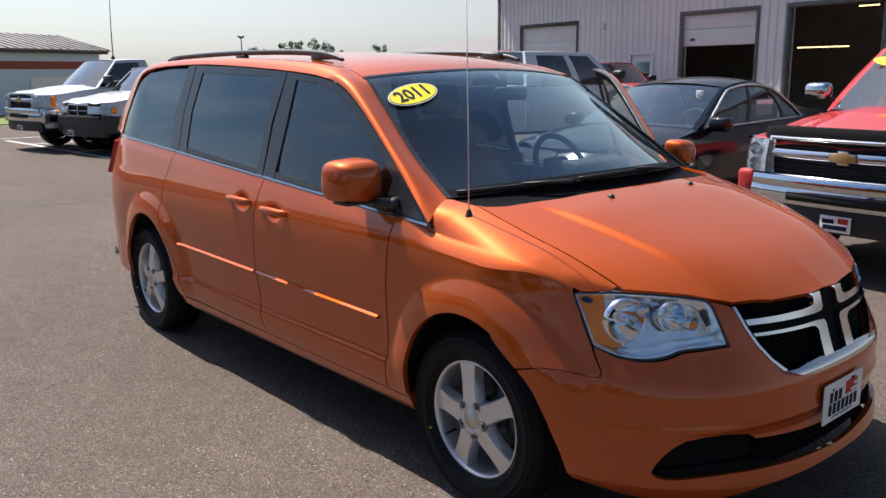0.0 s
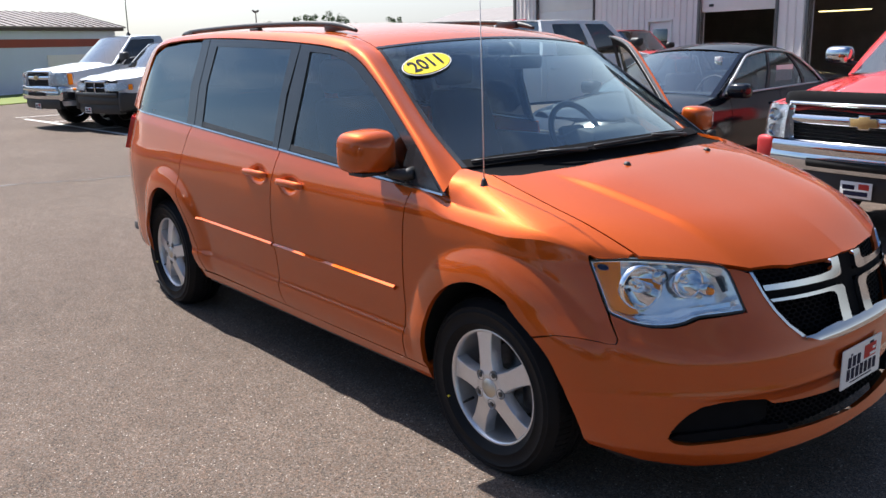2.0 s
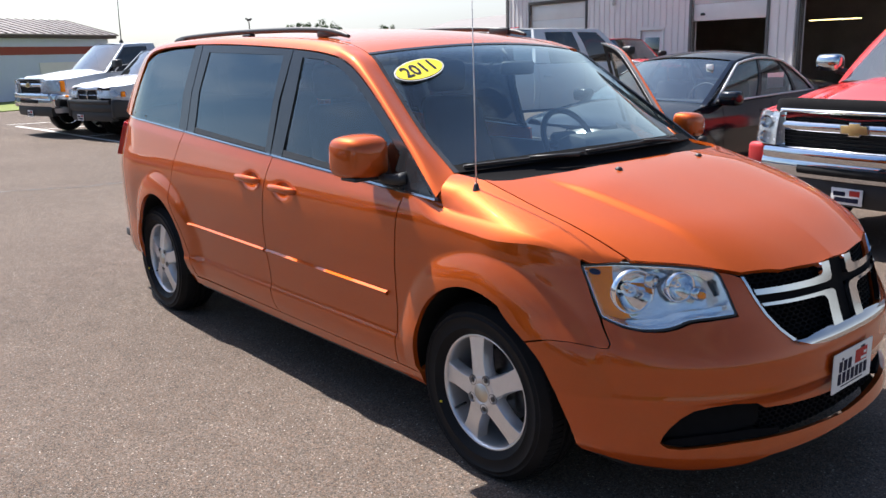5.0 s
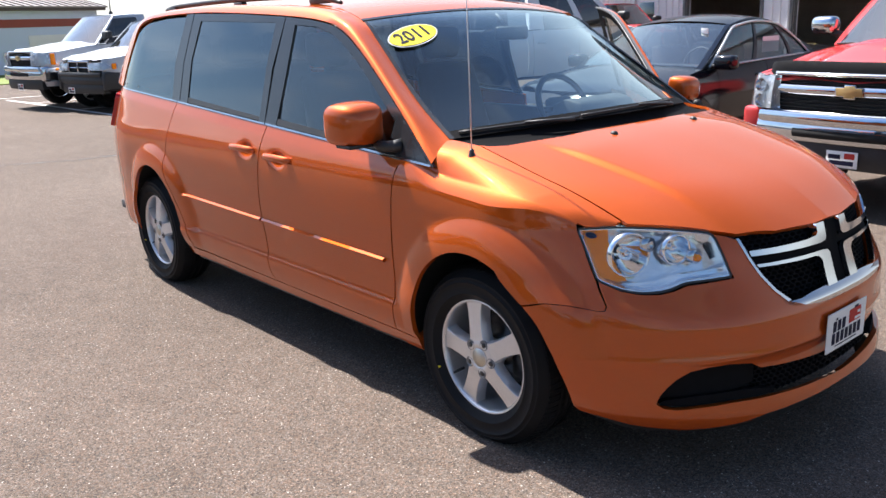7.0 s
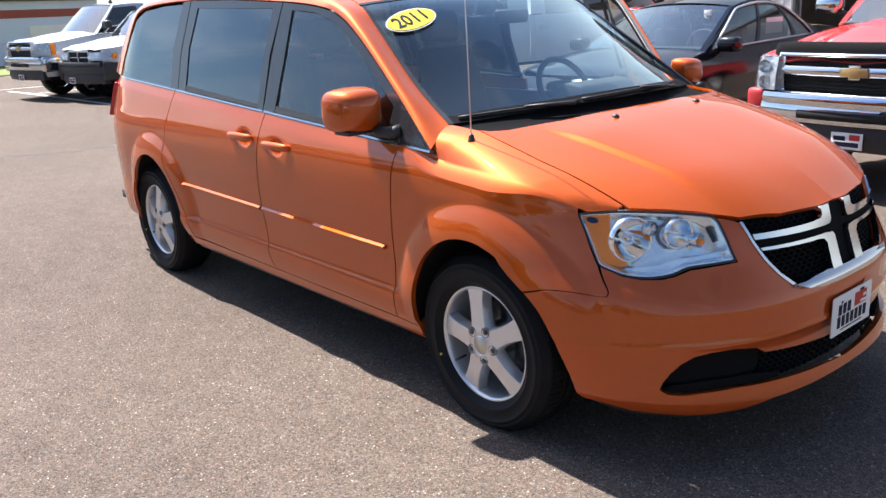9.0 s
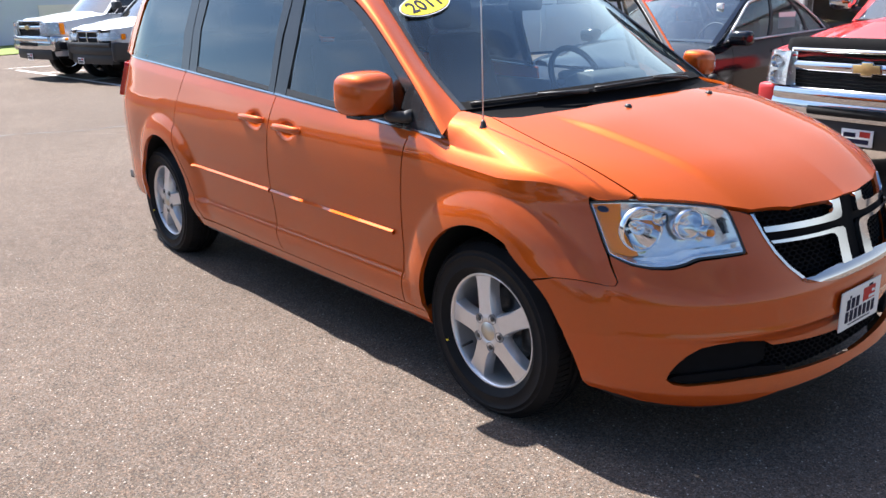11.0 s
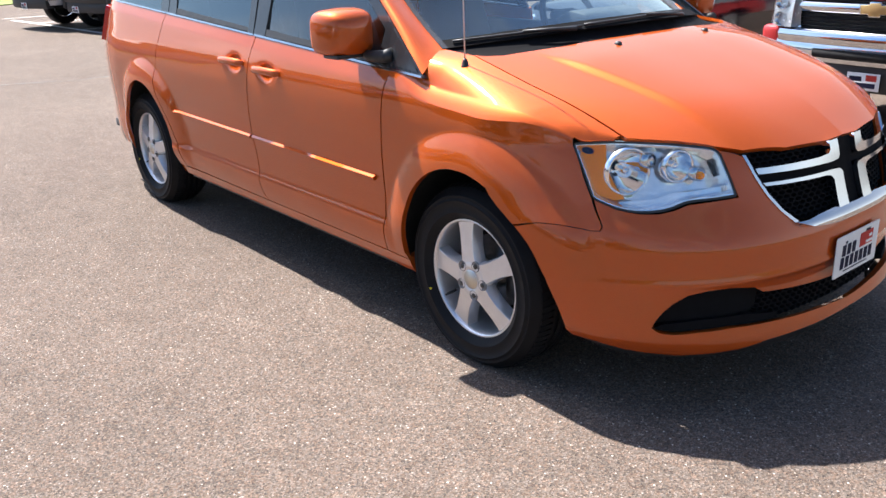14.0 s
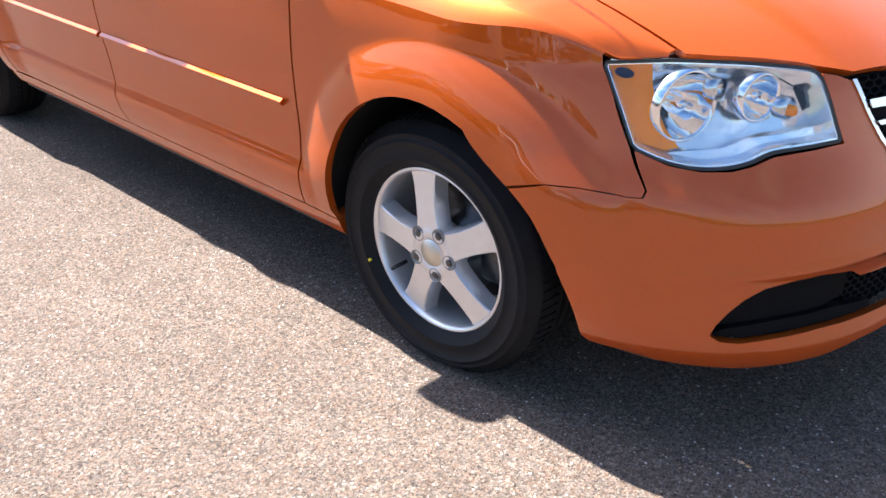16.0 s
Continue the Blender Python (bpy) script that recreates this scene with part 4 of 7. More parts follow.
# ---- wheels ----
def build_wheel(parent, cx, side, y_face=-0.905, cz=0.342, size=1.0, turn=8.0, fine=True):
    hub = new("wheel")
    hub.parent = parent
    hub.location = (cx, y_face * side, cz)
    hub.scale = (size, side * size, size)

    def put(name, v, f, mat, label=""):
        if side < 0:
            f = [g[::-1] for g in f]
        # the rim and all that it holds
        if name not in ("tyre", "barrel_shade_disc", "brake_disc"):
            for p in v:
                p.x, p.z = p.x * 1.04, p.z * 1.04
        # the tyre stands flat on the ground
        for p in v:
            p.z = max(p.z, -cz / size + 0.0005)
        return mesh_object(name, v, f, mat, hub, label)

    # tyre: bulged sidewall, shoulder, grooved tread; y points inwards
    prof = [(0.208, 0.02), (0.214, 0.000), (0.224, -0.016), (0.245, -0.030), (0.2465, -0.0335), (0.2500, -0.0345), (0.2520, -0.0325), (0.270, -0.0365), (0.288, -0.0360), (0.2890, -0.0390), (0.2925, -0.0385), (0.2940, -0.0345), (0.306, -0.0305), (0.3070, -0.0330), (0.3100, -0.0320), (0.3115, -0.0275), (0.328, -0.012), (0.337, 0.004), (0.342, 0.022), (0.344, 0.046), (0.334, 0.047), (0.334, 0.055), (0.342, 0.056),
            (0.343, 0.082), (0.335, 0.083), (0.335, 0.092), (0.3435, 0.093), (0.343, 0.118), (0.335, 0.119), (0.335, 0.128), (0.342, 0.129), (0.341, 0.150), (0.334, 0.165), (0.310, 0.195), (0.262, 0.205), (0.208, 0.18)]
    v, f = lathe(prof, (0, 0, 0), "y", 72 if fine else 36)
    tyre = put("tyre", v, f, RUBBER, "black rubber tyre with a ribbed tread")
    # tread sipes: small blocks round the shoulder
    sv, sf = [], []
    n = 88
    for i in range(n):
        a0, a1 = 2 * math.pi * i / n, 2 * math.pi * (i + 0.62) / n
        for ra, ya, rb, yb in ((0.3315, 0.001, 0.3425, 0.044),):
            k = len(sv)
            for a in (a0, a1):
                for rr, yy, up in ((ra, ya, 0), (rb, yb, 0), (rb + 0.0065, yb, 0), (ra + 0.006, ya - 0.005, 0)):
                    aa = a + (0.02 if yy > 0.02 else 0)
                    sv.append(Vector((rr * math.cos(aa), yy, rr * math.sin(aa))))
            sf += [[k + 3, k + 2, k + 6, k + 7], [k, k + 3, k + 7, k + 4], [k + 1, k + 5, k + 6, k + 2], [k, k + 1, k + 2, k + 3], [k + 4, k + 7, k + 6, k + 5]]
    for p in sv:
        p.z = max(p.z, -cz / size + 0.0005)
    if fine:
        mesh_object("tread_pattern", sv, sf if side > 0 else [g[::-1] for g in sf], RUBBER, tyre, smooth=False)
    # rim: lip and barrel
    prof = [(0.2135, 0.012), (0.2145, -0.006), (0.2105, -0.012), (0.2050, -0.010), (0.2010, -0.002), (0.1985, 0.012), (0.1960, 0.05), (0.185, 0.13), (0.187, 0.19)]
    v, f = lathe(prof, (0, 0, 0), "y", 64)
    put("rim", v, f, ALLOY, "silver alloy rim")
    # disc closing the barrel, with the shade between the spokes put into its black
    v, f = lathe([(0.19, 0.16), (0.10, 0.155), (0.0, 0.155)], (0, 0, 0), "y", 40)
    put("barrel_shade_disc", v, f, DARK)
    v, f = lathe([(0.138, 0.105), (0.138, 0.09), (0.075, 0.088), (0.07, 0.06), (0.0, 0.06)], (0, 0, 0), "y", 48)
    put("brake_disc", v, f, STEEL, "steel brake disc")
    cal = box_bm(0.085, 0.165, 0.06, 0.13, -0.075, 0.075, 0.02)
    o = part("brake_caliper", cal, STEEL, hub)
    # five broad spokes, flaring at the rim
    for i in range(5):
        a = radians(90 + turn + 72 * i)
        ca, sa = math.cos(a), math.sin(a)
        outline = [(0.028, 0.042), (0.055, 0.0355), (0.085, 0.0305), (0.12, 0.0290), (0.155, 0.0305), (0.185, 0.0345), (0.1995, 0.040)]
        pts = outline + [(x, -y) for x, y in outline[::-1]]
        face = lambda x: -0.020 + 0.020 * (x / 0.2) ** 2
        v, m = [], len(pts)
        for depth, grow in ((0.0, 0.0), (0.003, 0.0025), (0.046, 0.007)):
            for x, y in pts:
                yy = y + (grow if y > 0 else -grow)
                v.append(Vector((x * ca - yy * sa, face(x) + depth, x * sa + yy * ca)))
        f = [list(range(m))[::-1]]
        for lay in (0, 1):
            for k in range(m):
                j = (k + 1) % m
                f.append([lay * m + k, lay * m + j, (lay + 1) * m + j, (lay + 1) * m + k])
        o = put("spoke", v, f, ALLOY)
        o.data.set_sharp_from_angle(angle=radians(35))
    v, f = lathe([(0.062, 0.05), (0.070, -0.012), (0.064, -0.0175), (0.050, -0.0205), (0.036, -0.0205), (0.0352, -0.0185), (0.0345, -0.0205), (0.0, -0.0225)], (0, 0, 0), "y", 40)
    put("hub_cap", v, f, ALLOY, "silver hub cap")
    v, f = lathe([(0.0335, -0.0195), (0.032, -0.0225), (0.0, -0.0240)], (0, 0, 0), "y", 24)
    put("cap_emblem", v, f, CAP_EMBLEM, "plain champagne disc")
    for i in range(5):
        a = radians(90 + turn + 36 + 72 * i)
        at = (0.0575 * math.cos(a), 0.0, 0.0575 * math.sin(a))
        # shallow grey disc on the face; its colour carries the pocket's shade
        v, f = lathe([(0.0195, -0.015), (0.0188, -0.0208), (0.0168, -0.0208), (0.0160, -0.0188), (0.0, -0.0186)], at, "y", 18)
        put("lug_hole", v, f, LUG_GREY)
        v, f = lathe([(0.0098, -0.0185), (0.0096, -0.0215), (0.007, -0.0232), (0.0, -0.0234)], at, "y", 6)
        put("lug_nut", v, f, STEEL)
    a = radians(215)
    tip = Vector((0.178 * math.cos(a), 0.0, 0.178 * math.sin(a)))
    v, f = tube([tip + Vector((0.012, 0.03, 0.01)), tip, tip + Vector((-0.004, -0.012, -0.004))], [0.005, 0.005, 0.004], 8)
    put("valve_stem", v, f, TRIM)
    if fine:
        a = radians(204)
        v, f = lathe([(0.0045, -0.025), (0.0045, -0.0325), (0.0, -0.033)], (0.243 * math.cos(a), 0.0, 0.243 * math.sin(a)), "y", 10)
        mesh_object("paint_dot", v, f if side > 0 else [g[::-1] for g in f], YELLOW, tyre, "yellow paint dot")
    return hub


for cx, turn in ((0.020, 12.0), (-3.056, -4.0)):
    for side in (1, -1):
        build_wheel(van, cx, side, size=1.047, turn=turn, cz=0.337)


# ---- honeycomb meshes, chrome cross grille ----
def inside(poly, p):
    hit = False
    for a, b in zip(poly, poly[1:] + poly[:1]):
        if (a[1] > p[1]) != (b[1] > p[1]) and p[0] < (b[0] - a[0]) * (p[1] - a[1]) / (b[1] - a[1]) + a[0]:
            hit = not hit
    return hit


def honeycomb(name, poly, fmap, cell, squash, parent, mat, depth=0.02):
    us, vs = [p[0] for p in poly], [p[1] for p in poly]
    verts, faces = [], []
    row, y = 0, min(vs)
    while y < max(vs):
        x = min(us) + (cell * 0.5 if row % 2 else 0)
        while x < max(us):
            if inside(poly, (x, y)):
                k = len(verts)
                for d, rr in ((0, 1.0), (0, 0.78), (depth, 0.74)):
                    for i in range(6):
                        a = radians(60 * i + 30)
                        p = Vector(fmap(x + cell * 0.577 * rr * math.cos(a), y + cell * 0.577 * squash * rr * math.sin(a)))
                        verts.append(p + Vector((-d, 0, 0)))
                for lay in (0, 6):
                    for i in range(6):
                        j = (i + 1) % 6
                        faces.append([k + lay + i, k + lay + j, k + lay + 6 + j, k + lay + 6 + i])
            x += cell
        y += cell * 0.866 * squash
        row += 1
    mesh_object(name, verts, faces, mat, parent, smooth=False)
    mesh_object(name, [Vector((v.x, -v.y, v.z)) for v in verts], [f[::-1] for f in faces], mat, parent, smooth=False)


grille_half = [(1.163, 0.862), (1.30, 0.872), (1.5, 0.874), (1.5, 0.606), (1.40, 0.617), (1.319, 0.628), (1.276, 0.644), (1.238, 0.684), (1.207, 0.735), (1.183, 0.793)]
grille = surf("grille", grille_half, behind(0.055), (0.05, 0.03), DARK, van, 0.0, join=True, centre=(0, 0, 0.6), label="black honeycomb grille with a chrome cross")
honeycomb("honeycomb_mesh", inset2(grille_half, 0.006), behind(0.028), 0.026, 0.62, grille, MESH)
gpart = lambda name, pts, lift, mat, thick=0.03, lab="": surf(name, pts, band, (0.025, 0.02), mat, grille, thick, join=True, centre=(0, 0, 0.6), lift=lift, label=lab)
gpart("cross_core", [(1.195, 0.800), (1.474, 0.793), (1.474, 0.862), (1.5, 0.862), (1.5, 0.63), (1.480, 0.63), (1.480, 0.768), (1.200, 0.765)], -0.008, MESH)
gpart("chrome_bar", [(1.184, 0.818), (1.40, 0.818), (1.438, 0.822), (1.446, 0.832), (1.446, 0.860), (1.476, 0.860), (1.476, 0.808), (1.47, 0.796), (1.45, 0.793), (1.188, 0.800)], 0.010, CHROME, 0.04, "chrome grille bar")
gpart("chrome_bar", [(1.198, 0.772), (1.45, 0.768), (1.472, 0.764), (1.479, 0.752), (1.479, 0.640), (1.442, 0.640), (1.445, 0.735), (1.436, 0.750), (1.42, 0.755), (1.203, 0.762)], 0.010, CHROME, 0.04, "chrome grille bar")
surf("chrome_surround", [(1.268, 0.640), (1.316, 0.622), (1.40, 0.611), (1.5, 0.602), (1.5, 0.645), (1.42, 0.648), (1.36, 0.645), (1.315, 0.640)], lambda u, w: (lambda p: (p[0] + 0.018 * max(0, 1 - ((w - 0.626) / 0.024) ** 2), p[1], p[2]))(band(u, w)), (0.02, 0.005), CHROME, grille, 0.03, join=True, centre=(0, 0, 0.6), lift=0.004, label="chrome grille surround")
for side in (1, -1):
    surf("chrome_edge", [(1.158, 0.862), (1.180, 0.79), (1.203, 0.732), (1.234, 0.680), (1.271, 0.638), (1.285, 0.640), (1.243, 0.684), (1.212, 0.735), (1.188, 0.793), (1.168, 0.862)], band, (0.025, 0.02), CHROME, grille, 0.02, side=side, centre=(0, 0, 0.6), lift=0.004)

lower_half = [(1.5, 0.294), (1.408, 0.302), (1.22, 0.312), (1.036, 0.318), (0.90, 0.313), (0.822, 0.308), (0.766, 0.314), (0.745, 0.335), (0.765, 0.364), (0.80, 0.394), (0.845, 0.424), (0.895, 0.45), (0.96, 0.461), (1.038, 0.464), (1.127, 0.452), (1.165, 0.428), (1.28, 0.416), (1.399, 0.404), (1.5, 0.396)]
lower = surf("lower_grille", lower_half, behind(0.06), (0.05, 0.03), DARK, van, 0.0, join=True, centre=(0, 0, 0.6), label="black lower air intake")
honeycomb("honeycomb_mesh", [(1.16, 0.32), (1.5, 0.305), (1.5, 0.39), (1.16, 0.415)], behind(0.04), 0.026, 0.62, lower, MESH)
for side in (1, -1):
    surf("fog_lamp_blank", [(0.76, 0.335), (0.80, 0.345), (0.93, 0.352), (1.08, 0.352), (1.15, 0.365), (1.165, 0.42), (1.127, 0.446), (1.038, 0.457), (0.95, 0.452), (0.89, 0.44), (0.83, 0.405)], behind(0.032), (0.03, 0.02), MESH, lower, 0.03, side=side, centre=(0, 0, 0.6))
    surf("intake_ledge", [(0.755, 0.325), (0.85, 0.318), (1.036, 0.323), (1.22, 0.317), (1.22, 0.335), (1.10, 0.352), (0.93, 0.352), (0.80, 0.342)], behind(0.018), (0.03, 0.01), MESH, lower, 0.04, side=side, centre=(0, 0, 0.6))

# ---- headlights ----
LAMP = (curve2([(0.684, 0.911), (0.77, 0.916), (0.843, 0.917), (0.963, 0.910), (1.060, 0.897), (1.090, 0.887), (1.100, 0.868)], 3) + [(1.106, 0.817), (1.112, 0.750)]
        + curve2([(1.106, 0.742), (1.04, 0.738), (0.958, 0.732), (0.906, 0.716), (0.856, 0.707), (0.792, 0.705), (0.733, 0.715), (0.680, 0.738)], 3) + [(0.672, 0.750), (0.676, 0.818), (0.680, 0.900)])
REFLECTOR = plain("lamp_reflector", (0.93, 0.94, 0.95), 0.13, 0.75, 0.04, 20, 26, 0.9)


def in_lamp(d):
    def at(u, w):
        k = min(1, max(0, (u - 0.68) / 0.43))
        return tuple(Vector(band(u, w)) - Vector((0.40 + 0.45 * k, -0.90 + 0.40 * k, 0.0)).normalized() * d)
    return at


for side in (1, -1):
    lamp = surf("headlight", inset2(LAMP, 0.002), in_lamp(0.088), (0.05, 0.03), REFLECTOR, van, 0.0, side=side, centre=(0, 0, 0.6), label="clear headlight with amber turn signal")
    ring_strip("gasket", LAMP, inset2(LAMP, 0.0070), lambda u, w: Vector(band(u, w)) + Vector((0.002, -0.001, 0)), TRIM, lamp, None, side)
    ring_strip("lamp_wall", inset2(LAMP, 0.004), inset2(LAMP, 0.010), band, REFLECTOR, lamp, in_lamp(0.088), side)
    lens = surf("lens", inset2(LAMP, 0.004), band, (0.03, 0.02), CLEAR, lamp, 0, side=side, centre=(0, 0, 0.6), lift=0.002)
    lens.visible_shadow = False
    surf("amber_reflector", [(0.686, 0.902), (0.785, 0.908), (0.764, 0.865), (0.752, 0.82), (0.757, 0.775), (0.768, 0.738), (0.735, 0.733), (0.684, 0.746), (0.682, 0.82)], in_lamp(0.026), (0.02, 0.02), AMBER, lamp, 0.03, side=side, centre=(0, 0, 0.6), label="amber turn signal")
    surf("side_marker_bulb", [(0.715 + 0.020 * math.cos(t), 0.884 + 0.010 * math.sin(t)) for t in [k * math.pi / 8 for k in range(16)]], in_lamp(0.018), 0.03, NAVY, lamp, 0.01, side=side, centre=(0, 0, 0.6))
    surf("lower_bezel", [(0.735, 0.725), (0.792, 0.714), (0.856, 0.714), (0.906, 0.723), (0.958, 0.739), (1.107, 0.750), (1.10, 0.768), (1.0, 0.757), (0.92, 0.752), (0.86, 0.734), (0.78, 0.729)], in_lamp(0.035), (0.03, 0.02), REFLECTOR, lamp, 0.05, side=side, centre=(0, 0, 0.6))
    surf("upper_bezel", [(0.80, 0.910), (0.963, 0.903), (1.069, 0.889), (1.092, 0.88), (1.098, 0.84), (1.06, 0.872), (0.96, 0.888), (0.82, 0.897)], in_lamp(0.03), (0.03, 0.02), REFLECTOR, lamp, 0.05, side=side, centre=(0, 0, 0.6))
    for s, z, r, depth, back in ((0.818, 0.822, 0.073, 0.075, 0.016), (0.972, 0.834, 0.049, 0.055, 0.024)):
        c = Vector(in_lamp(back)(s, z))
        prof = [(r + 0.006, -0.02), (r + 0.004, 0.002), (r, 0.004), (r - 0.003, -0.004)] + [(r * k, -depth * (1 - k * k) - 0.006) for k in (0.92, 0.78, 0.6, 0.42, 0.25)] + [(0.0, -depth)]
        v, f = lathe(prof, (0, 0, 0), "x", 36)
        rot = Matrix.Rotation(radians(-22), 4, "Z")
        v = [rot @ p + c for p in v]
        bowl = mesh_object("reflector_bowl", [Vector((p.x, p.y * side, p.z)) for p in v], f if side > 0 else [g[::-1] for g in f], LAMP_MIRROR, lamp)
        v, f = lathe([(0.012, -depth + 0.005), (0.012, -0.022), (0.009, -0.014), (0.0, -0.012)], (0, 0, 0), "x", 16)
        v = [rot @ p + c for p in v]
        mesh_object("bulb", [Vector((p.x, p.y * side, p.z)) for p in v], f if side > 0 else [g[::-1] for g in f], LAMP_MIRROR, lamp)
    for s, z, r, mat, back in ((0.898, 0.852, 0.024, CHROME, 0.024), (1.030, 0.808, 0.024, CHROME, 0.028), (1.030, 0.806, 0.012, AMBER, 0.018)):
        c = Vector(in_lamp(back)(s, z))
        v, f = lathe([(r, -0.03), (r, 0.0), (r * 0.7, -0.008 if mat is CHROME else 0.006), (0.0, -0.02 if mat is CHROME else 0.008)], (c.x, c.y, c.z), "x", 20)
        mesh_object("small_reflector" if mat is CHROME else "amber_bulb", [Vector((p.x, p.y * side, p.z)) for p in v], f if side > 0 else [g[::-1] for g in f], mat, lamp)

# ---- dealer plate on the bumper ----
plate = new("dealer_plate")
plate.parent = van
tagged(plate, "white dealer plate with dark bars and a red mark")
out = [(-0.150, -0.074), (0.150, -0.074), (0.153, -0.071), (0.153, 0.071), (0.150, 0.074), (-0.150, 0.074), (-0.153, 0.071), (-0.153, -0.071)]
part("plate_sheet", prism_bm([(p[0] + 0.003, p[1] + 0.474) for p in out], 1.000, 1.0035, "x"), PAPER, plate)
X = (1.0038, 0.003, 0.474)


def plate_bar(y, z, w, h, mat, name="dark_bar", x=X[0]):
    return bar_label(name, (x, X[1] + y, X[2] + z), (0, 1, 0), (0, 0, 1), w, h, mat, plate)


for k in range(3):
    plate_bar(-0.097 + 0.035 * k, 0.018, 0.024, 0.040, NAVY)
for k in range(7):
    plate_bar(-0.102 + 0.034 * k, -0.028, 0.023, 0.042, NAVY)
plate_bar(0.062, 0.028, 0.092, 0.050, RED_INK, "red_mark")
plate_bar(0.080, 0.014, 0.045, 0.010, PAPER, "white_curve", X[0] + 0.002)
plate_bar(0.088, 0.034, 0.020, 0.010, PAPER, "white_curve", X[0] + 0.002)
plate_bar(0.070, 0.058, 0.030, 0.008, NAVY)
plate_bar(-0.085, 0.046, 0.012, 0.008, NAVY)
plate_bar(0.0, -0.059, 0.17, 0.0035, NAVY)


# ---- mirrors, handles, aerial, wipers, nozzles, roof rails ----
MIRROR = (-0.080, -1.020, 1.211)


def build_mirror(side, parent):
    n, verts, faces = 28, [], []
    # shell in sections along x: rounded boxes that shrink to the front
    rows = [(-0.555, 0.108, 0.080), (-0.560, 0.116, 0.086), (-0.545, 0.120, 0.090), (-0.50, 0.120, 0.090), (-0.455, 0.114, 0.085), (-0.425, 0.100, 0.073), (-0.408, 0.075, 0.052), (-0.402, 0.035, 0.025)]
    for x, hy, hz in rows:
        for i in range(n):
            a = 2 * math.pi * i / n
            c, s = math.cos(a), math.sin(a)
            y = 0.86 * hy * math.copysign(abs(c) ** 0.42, c)
            z = hz * math.copysign(abs(s) ** 0.45, s)
            z *= 1 - 0.10 * (y / 0.12 < 0) * abs(y / 0.12)
            verts.append(Vector((MIRROR[0] + x - 0.03 * (y < 0) * (y / 0.12) ** 2, (MIRROR[1] + y) * side, MIRROR[2] + z)))
    for r in range(len(rows) - 1):
        for i in range(n):
            j = (i + 1) % n
            faces.append([r * n + i, r * n + j, (r + 1) * n + j, (r + 1) * n + i])
    faces.append([(len(rows) - 1) * n + i for i in range(n)])
    if side < 0:
        faces = [f[::-1] for f in faces]
    shell = mesh_object("door_mirror", verts, [f[::-1] for f in faces], ORANGE, parent, "orange door mirror on a black foot")
    pane_v = [Vector((MIRROR[0] - 0.557, (MIRROR[1] + 0.086 * math.copysign(abs(math.cos(t)) ** 0.6, math.cos(t))) * side, MIRROR[2] + 0.072 * math.copysign(abs(math.sin(t)) ** 0.6, math.sin(t)))) for t in [2 * math.pi * k / 24 for k in range(24)]]
    mesh_object("mirror_glass", pane_v, [list(range(24)) if side < 0 else list(range(24))[::-1]], CHROME, shell, smooth=False)
    cap = box_bm(MIRROR[0] - 0.545, MIRROR[0] - 0.44, MIRROR[1] - 0.075, MIRROR[1] + 0.09, MIRROR[2] - 0.093, MIRROR[2] - 0.076, 0.008)
    for v in cap.verts:
        v.co.y *= side
    part("lower_cover", cap, TRIM, shell)
    v, f = tube([(MIRROR[0] - 0.47, (MIRROR[1] + 0.07) * side, MIRROR[2] - 0.08), (-0.48, -0.975 * side, 1.125), (-0.43, -0.945 * side, 1.125), (-0.40, -0.925 * side, 1.13)], [0.018, 0.020, 0.024, 0.028], 12)
    mesh_object("foot", v, f, TRIM, shell)
    return shell


build_mirror(1, front_door)


def build_handle(x0, x1, z, side, parent):
    pts, rad = [], []
    for i in range(13):
        k = i / 12
        x = x0 + (x1 - x0) * k
        y = -(half_width(-0.9, z) + 0.030 * math.sin(math.pi * k) ** 0.4 - 0.006)
        pts.append((x, y * side, z + 0.006 * math.sin(math.pi * k)))
        rad.append(0.0155 if 0 < i < 12 else 0.006)
    v, f = tube(pts, rad, 12)
    v = [Vector((p.x, p.y, z + (p.z - z) * 1.15)) for p in v]
    h = mesh_object("door_handle", v, f, ORANGE, parent, "orange pull handle")
    return h


build_handle(-1.45, -1.20, 0.990, 1, front_door)
build_handle(-1.80, -1.555, 1.008, 1, slider)

aerial = tube_part("aerial", [(-0.083, -0.84, 1.112), (-0.086, -0.84, 1.5), (-0.094, -0.84, 2.02)], [0.0026, 0.0022, 0.0016], MAST, van, "thin steel aerial mast", 8)
v, f = lathe([(0.0195, -0.016), (0.0185, 0.0), (0.013, 0.008), (0.010, 0.022), (0.006, 0.030), (0.0, 0.031)], (-0.083, -0.84, 1.103), "z", 18)
mesh_object("aerial_base", v, f, TRIM, aerial)


def hood_rear(w):
    y = -0.785 * (1 - w)
    return Vector((lerp_table([(0, 0.088), (0.131, 0.084), (0.30, 0.070), (0.45, 0.052), (0.62, 0.0), (0.70, -0.03), (0.76, -0.075), (0.79, -0.11)], abs(y)), y, 0))


def cowl_map(w, t):
    a = hood_rear(w)
    a.z = hood(a.x, a.y)[2] - 0.012
    b = Vector(screen_skin(0.018, w))
    b.z -= 0.004
    p = a.lerp(b, t)
    p.z -= 0.018 * math.sin(math.pi * t)
    return p


cowl = surf("cowl_panel", [(0.0, 0.0), (1.0, 0.0), (1.0, 1.0), (0.0, 1.0)], cowl_map, (0.05, 0.2), MESH, van, 0.0, join=True, centre=(-0.3, 0, 0))


def on_screen(u, w, d=0.0):
    p = Vector(screen_skin(u, min(w, 2 - w)))
    if w > 1:
        p.y = -p.y
    return p + Vector((0.62, 0, 0.78)) * d


